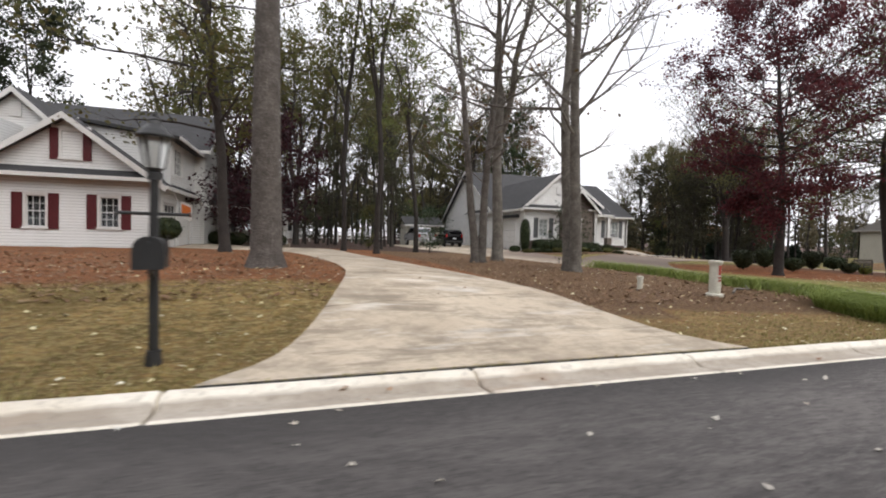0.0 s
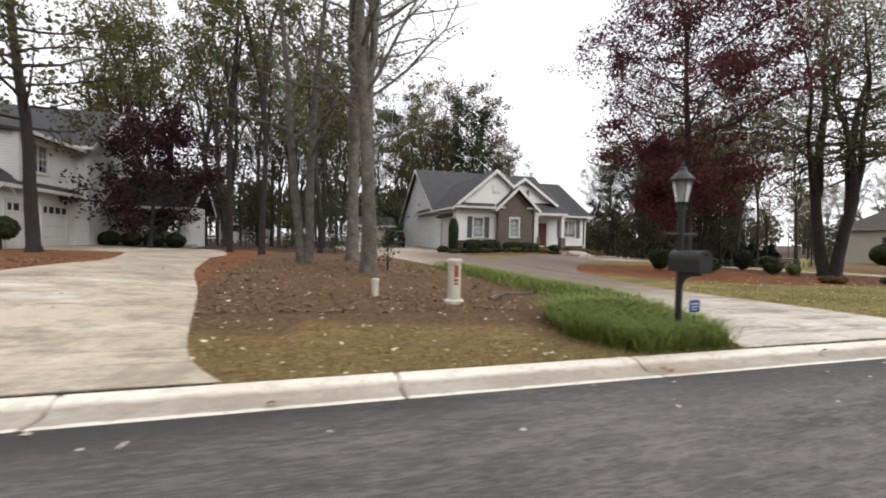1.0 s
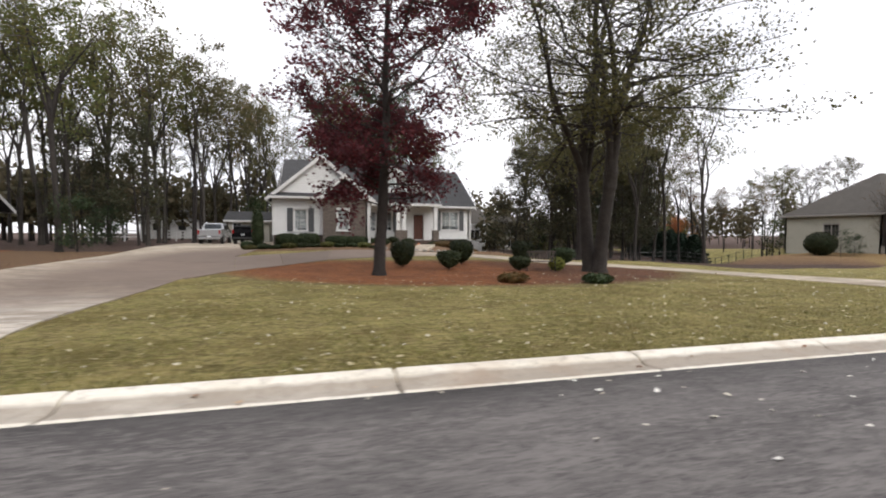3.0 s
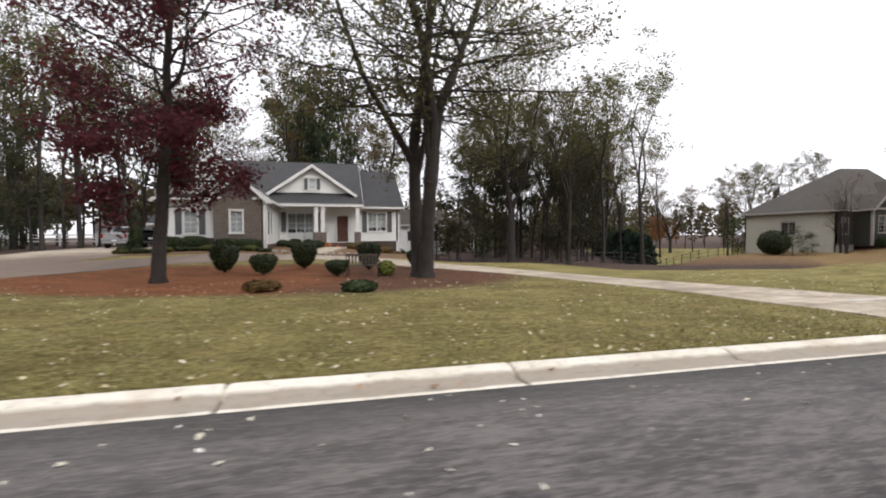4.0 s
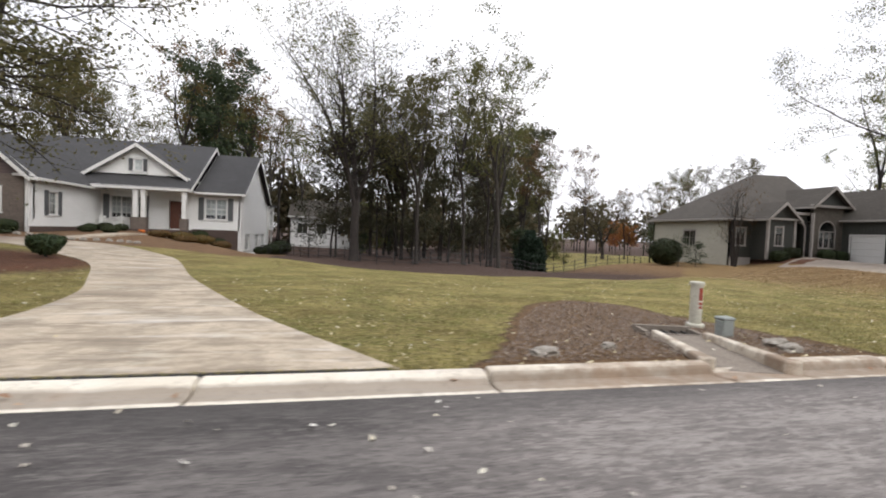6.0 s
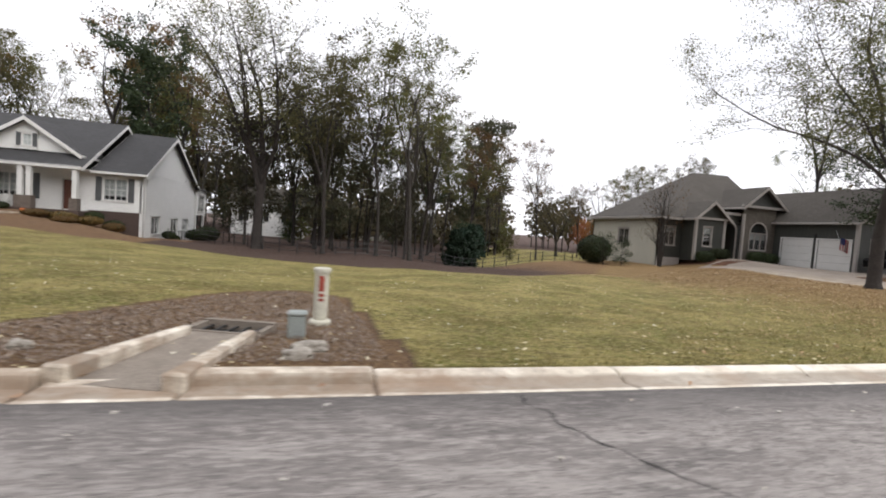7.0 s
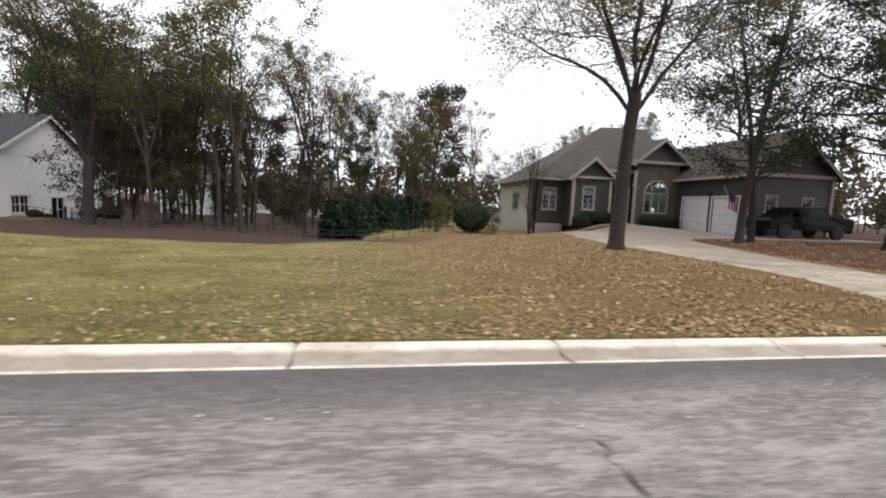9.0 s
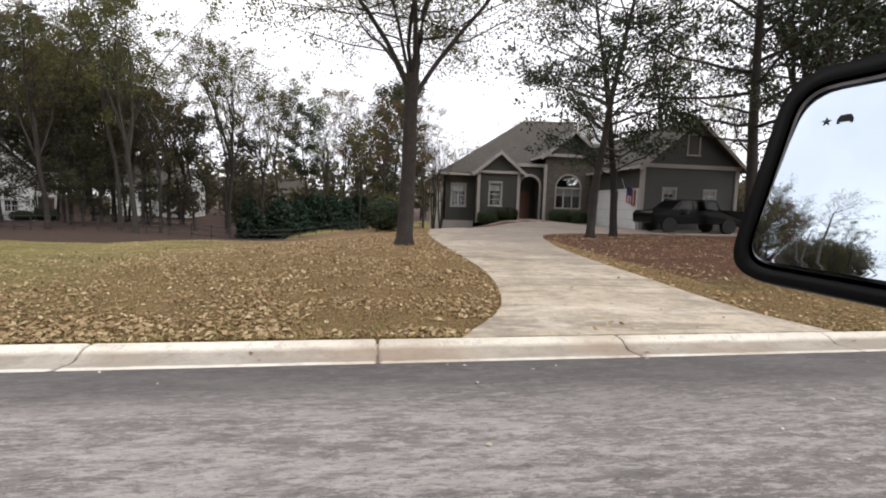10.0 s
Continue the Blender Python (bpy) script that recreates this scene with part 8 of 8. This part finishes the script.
def dense_oak(r):
    x, y = r.uniform(60, 95), 0.7 + 22 * r.random() ** 1.4
    if x > 85.5 and r.random() < 0.75:
        return None
    if r.random() > max(0.04, min(1, (x - 67) / 12)) or noise.noise((x * 0.55, y * 1.1, 7)) + 0.5 * noise.noise((x * 1.7, y * 2.6, 2)) < r.uniform(-0.45, 0.25):
        return None
    return (x, kerb_y(x) + y, land_z(x, kerb_y(x) + y))


litter("lawn_leaves", 950, on_lawn(20, 48, 0.7, 12), 0.034, "fallen_yellow", "pale yellow fallen leaves scattered on lawn", seed=2)
litter("lawn_leaves", 900, on_lawn(-14, 14, 0.7, 10), 0.03, "fallen_yellow", "pale fallen leaves scattered on tan lawn", seed=3)
litter("bed_leaves", 9000, on_lawn(-14, 14.4, 3.5, 16), 0.04, "bed_brown", "brown fallen leaves on pine straw", seed=4)
litter("oak_leaves", 27000, dense_oak, 0.035, "fallen_brown", "dense brown oak leaves covering the lawn", seed=5)
litter("lawn_leaves", 900, on_lawn(47, 80, 0.7, 14), 0.03, "fallen_yellow", "pale fallen leaves scattered on lawn", seed=6)
litter("road_leaves", 240, on_road(-10, 100), 0.026, "fallen_flake", "few pale leaves lying on asphalt", 0.004, 7)
litter("road_leaves", 110, on_road(26, 49), 0.03, "fallen_flake", "pale leaves strewn on asphalt near an oak", 0.004, 17)
litter("gutter_leaves", 60, lambda r: (lambda x: (x, kerb_y(x) + r.uniform(0.05, 0.4), road_z(x) + 0.01))(r.uniform(-8, 95)), 0.04, "fallen_brown", "dry leaves caught in the gutter", 0.005, 8)
litter("mulch_chips", 13000, lambda r: (lambda x, y: (x, y, land_z(x, y)) if not in_flume(x, y) and inside(x, y, [(48.9, 0.9), (49.9, 2.3), (50.7, 4.1), (52.1, 6.2), (53.4, 7.0), (54.5, 6.3), (55.0, 3.6), (55.1, 1.0)]) else None)(r.uniform(48, 56), r.uniform(0.8, 7.2)), 0.017, "chip", "brown and grey bark chips round the drain", 0.01, 9)

lb = []
lr = random.Random(12)
while len(lb) < 38000:
    x = lr.uniform(-8, 92)
    y = kerb_y(x) + 0.64 + 6.5 * lr.random() ** 2.0
    bed_, lit_, gr_ = cover_at(x, y)
    if bed_ > 0.45 or on_drive(x, y):
        continue
    lb.append((x, y, land_z(x, y)))
blades("lawn_grass", lb, 0.055, 0.007, "dry_blade", "short dormant lawn grass along the kerb", "grass", 0.9)

# ---- crack across the asphalt ----
ck = thing("road_crack", (60, -1, 0), "dark jagged crack across worn asphalt", "crack", kind="structure")
cr = random.Random(4)
for px_, py_, low, drift in ((56.4, kerb_y(56) - 0.08, -2.4, 0.03), (72.6, -1.2, -2.2, -0.02)):
    pts_, cv = [], []
    while py_ > low:
        pts_.append((px_, py_))
        px_, py_ = px_ + cr.uniform(-0.09, 0.09) + drift * 0.6, py_ - cr.uniform(0.05, 0.15)
    for x, y in pts_:
        z = road_z(x) + 0.07 * (1 - ((y - kerb_y(x) + 4.3) / 4.3) ** 2) + 0.001
        w = 0.004 + 0.018 * cr.random() ** 2
        cv += [(x - w, y, z), (x + w, y, z)]
    settle(ck, link_mesh("crack_line", cv, [(i, i + 1, i + 3, i + 2) for i in range(0, len(cv) - 2, 2)], M["tyre"]))

# ---- open-top car standing at the end of the drive-by, with its wing mirror ----
CX, CY = 79.4, -4.52
CZ = road_z(CX) + 0.066
car = thing("open_car", (CX, CY, CZ), "black open-top off-road car standing on the asphalt", "car")
BP = M["black_paint"]
part("floor_pan", boxes((-1.9, -0.78, 0.38, 1.0, 0.78, 0.5)), M["black_metal"], car, bevel=0.02)
for s in (-1, 1):
    lo, hi = sorted((s * 0.74, s * 0.84))
    part("rear_quarter", boxes((-1.95, lo, 0.42, -0.55, hi, 1.12)), BP, car, bevel=0.03)
    dr = part("door", boxes((-0.54, lo, 0.42, 0.72, hi, 1.16)), BP, car, bevel=0.03)
    part("door_handle", boxes((-0.42, s * 0.86 - 0.012, 0.98, -0.24, s * 0.86 + 0.012, 1.02)), M["alloy"], dr)
    part("fender", boxes((0.74, lo, 0.42, 1.25, hi, 1.1), (1.25, lo, 0.86, 2.35, hi, 1.0)), BP, car, bevel=0.03)
    for x in (-1.35, 1.75):
        wh = part("wheel", rods(((x, s * 0.68 - 0.12, 0.38), (x, s * 0.68 + 0.12, 0.38), 0.38), sides=28), M["tyre"], car)
        part("rim", rods(((x, s * 0.79, 0.38), (x, s * 0.81, 0.38), 0.23), sides=20), M["alloy"], wh)
    part("head_lamp", rods(((2.42, s * 0.5, 0.88), (2.47, s * 0.5, 0.88), 0.1), sides=18), M["head_lens"], car)
    part("tail_lamp", boxes((-2.0, s * 0.66 - 0.06, 0.8, -1.94, s * 0.66 + 0.06, 0.98)), M["tail_red"], car)
part("tailgate", boxes((-1.98, -0.74, 0.42, -1.88, 0.74, 1.1)), BP, car, bevel=0.02)
part("bonnet", boxes((0.95, -0.7, 0.5, 2.42, 0.7, 1.14)), BP, car, bevel=0.06)
part("bumper", boxes((2.44, -0.8, 0.5, 2.58, 0.8, 0.66)), M["black_metal"], car, bevel=0.03)
part("dashboard", boxes((0.66, -0.72, 0.8, 0.96, 0.72, 1.16)), M["black_metal"], car, bevel=0.04)
ws = part("windscreen", rods(((0.86, -0.74, 1.14), (0.62, -0.7, 1.62), 0.03), ((0.86, 0.74, 1.14), (0.62, 0.7, 1.62), 0.03), ((0.62, -0.7, 1.62), (0.62, 0.7, 1.62), 0.03), sides=8), BP, car, "black windscreen frame")
g = bmesh.new()
face_of(g, [(0.85, -0.72, 1.15), (0.85, 0.72, 1.15), (0.63, 0.68, 1.6), (0.63, -0.68, 1.6)])
part("pane", g, M["glass"], ws).visible_shadow = False
for y in (-0.38, 0.38):
    st_ = part("seat", boxes((-0.42, y - 0.26, 0.5, 0.1, y + 0.26, 0.72)), M["tyre"], car, "black vinyl seat", bevel=0.05)
    part("seat_back", boxes((-0.6, y - 0.25, 0.6, -0.44, y + 0.25, 1.2)), M["tyre"], st_, bevel=0.05)

# the mirror head: rounded glass, bezel, shell and arm
mt, mv, mn = Vector((0.3102, -0.9507, 0.0)), Vector((0.0190, 0.0062, 0.9998)), Vector((-0.9505, -0.3101, 0.0200))
mv, mn = (mv - 0.05 * mn).normalized(), (mn + 0.05 * mv).normalized()
MM = Matrix(((mt.x, mv.x, mn.x, 79.7643), (mt.y, mv.y, mn.y, -3.5460), (mt.z, mv.z, mn.z, 1.4677), (0, 0, 0, 1)))


def rounded(corners, radius, seg=6):
    out = []
    for i, c in enumerate(corners):
        c = Vector((*c, 0))
        a, b = Vector((*corners[i - 1], 0)), Vector((*corners[(i + 1) % len(corners)], 0))
        p, q = c + (a - c).normalized() * radius, c + (b - c).normalized() * radius
        for k in range(seg + 1):
            t = k / seg
            out.append((1 - t) ** 2 * p + 2 * t * (1 - t) * c + t * t * q)
    return out


def grown(corners, d):
    m = sum((Vector((*c, 0)) for c in corners), Vector()) / len(corners)
    return [(m.x + (x - m.x) * (1 + d / 0.09), m.y + (y - m.y) * (1 + d / 0.085)) for x, y in corners]


GLASS = [(-0.053, -0.075), (0.135, -0.085), (0.125, 0.095), (-0.022, 0.092)]


def loft(rings, caps=True):
    bm = bmesh.new()
    vs = [[bm.verts.new(MM @ Vector((p.x, p.y, z))) for p in ring] for ring, z in rings]
    k = len(vs[0])
    for a, c in zip(vs, vs[1:]):
        for i in range(k):
            bm.faces.new((a[i], a[(i + 1) % k], c[(i + 1) % k], c[i]))
    if caps:
        bm.faces.new(vs[-1])
    return bm


shell_m, snn, sll, sbb = graph("gloss_black_plastic")
sbb.inputs["Base Color"].default_value, sbb.inputs["Roughness"].default_value = (0.003, 0.003, 0.0035, 1), 0.4
sbb.inputs["Specular IOR Level"].default_value = 0.2
mirror_m, mnn, mll, mbb = graph("mirror_glass")
mbb.inputs["Base Color"].default_value = (0.62, 0.70, 0.78, 1)
mbb.inputs["Metallic"].default_value, mbb.inputs["Roughness"].default_value = 1.0, 0.01
head = part("wing_mirror", loft([(rounded(grown(GLASS, 0.008), 0.03), -0.002), (rounded(grown(GLASS, 0.02), 0.04), 0.004), (rounded(grown(GLASS, 0.024), 0.045), -0.012), (rounded(grown(GLASS, 0.02), 0.05), -0.05), (rounded(grown(GLASS, -0.01), 0.05), -0.1), (rounded(grown(GLASS, -0.05), 0.03), -0.115)]), shell_m, None, "black wing mirror", smooth=True)
gb = bmesh.new()
rim_ = rounded(GLASS, 0.026)
mid_ = sum(rim_, Vector()) / len(rim_)
deep_ = max((p - mid_).length_squared for p in rim_)
shells = []
for f in [1 - i / 14 for i in range(14)]:
    ring_ = [mid_.lerp(p, f) for p in rim_]
    shells.append([gb.verts.new(MM @ Vector((q.x, q.y, 0.001 + (deep_ - (q - mid_).length_squared) / 2.5 - 0.075 * (q.y - mid_.y)))) for q in ring_])
for a_, c_ in zip(shells, shells[1:]):
    for i in range(len(rim_)):
        gb.faces.new((a_[i], a_[(i + 1) % len(rim_)], c_[(i + 1) % len(rim_)], c_[i]))
gb.faces.new(shells[-1])
part("mirror_glass", gb, mirror_m, head, "blue-tinted convex mirror glass", smooth=True)
part("chrome_edge", loft([(rounded(GLASS, 0.026), 0.0), (rounded(grown(GLASS, 0.0025), 0.027), 0.0012), (rounded(grown(GLASS, 0.004), 0.028), -0.001)], caps=False), M["alloy"], head)


def glass_mark(outline):
    """A thin printed shape on the curved mirror glass."""
    bm = bmesh.new()
    vs = []
    for u, w in outline:
        q = Vector((u, w, 0))
        vs.append(bm.verts.new(MM @ Vector((u, w, 0.0016 + (deep_ - (q - mid_).length_squared) / 2.5 - 0.075 * (w - mid_.y)))))
    bm.faces.new(vs)
    return part("warning_mark", bm, M["tyre"], head)


glass_mark([(-0.002 + (0.0045 if i % 2 == 0 else 0.0016) * math.cos(math.pi * i / 5 + 1.57), 0.061 + (0.0045 if i % 2 == 0 else 0.0016) * math.sin(math.pi * i / 5 + 1.57)) for i in range(10)])
glass_mark([(0.0125 + u, 0.0615 + w) for u, w in ((-.006, -.004), (-.004, -.004), (-.004, -.0025), (.004, -.0025), (.004, -.004), (.006, -.004), (.006, .0), (.004, .004), (-.004, .004), (-.006, .0))])
root_arm = MM @ Vector((0.09, -0.07, -0.05))
arm = part("mirror_arm", rods(((79.95, -3.69, 0.98), (root_arm.x + 0.02, root_arm.y, root_arm.z - 0.02), 0.028, 0.022), (tuple(root_arm), tuple(root_arm + Vector((0.02, 0, -0.05))), 0.03, 0.025)), M["black_metal"], None)
settle(car, head, arm)
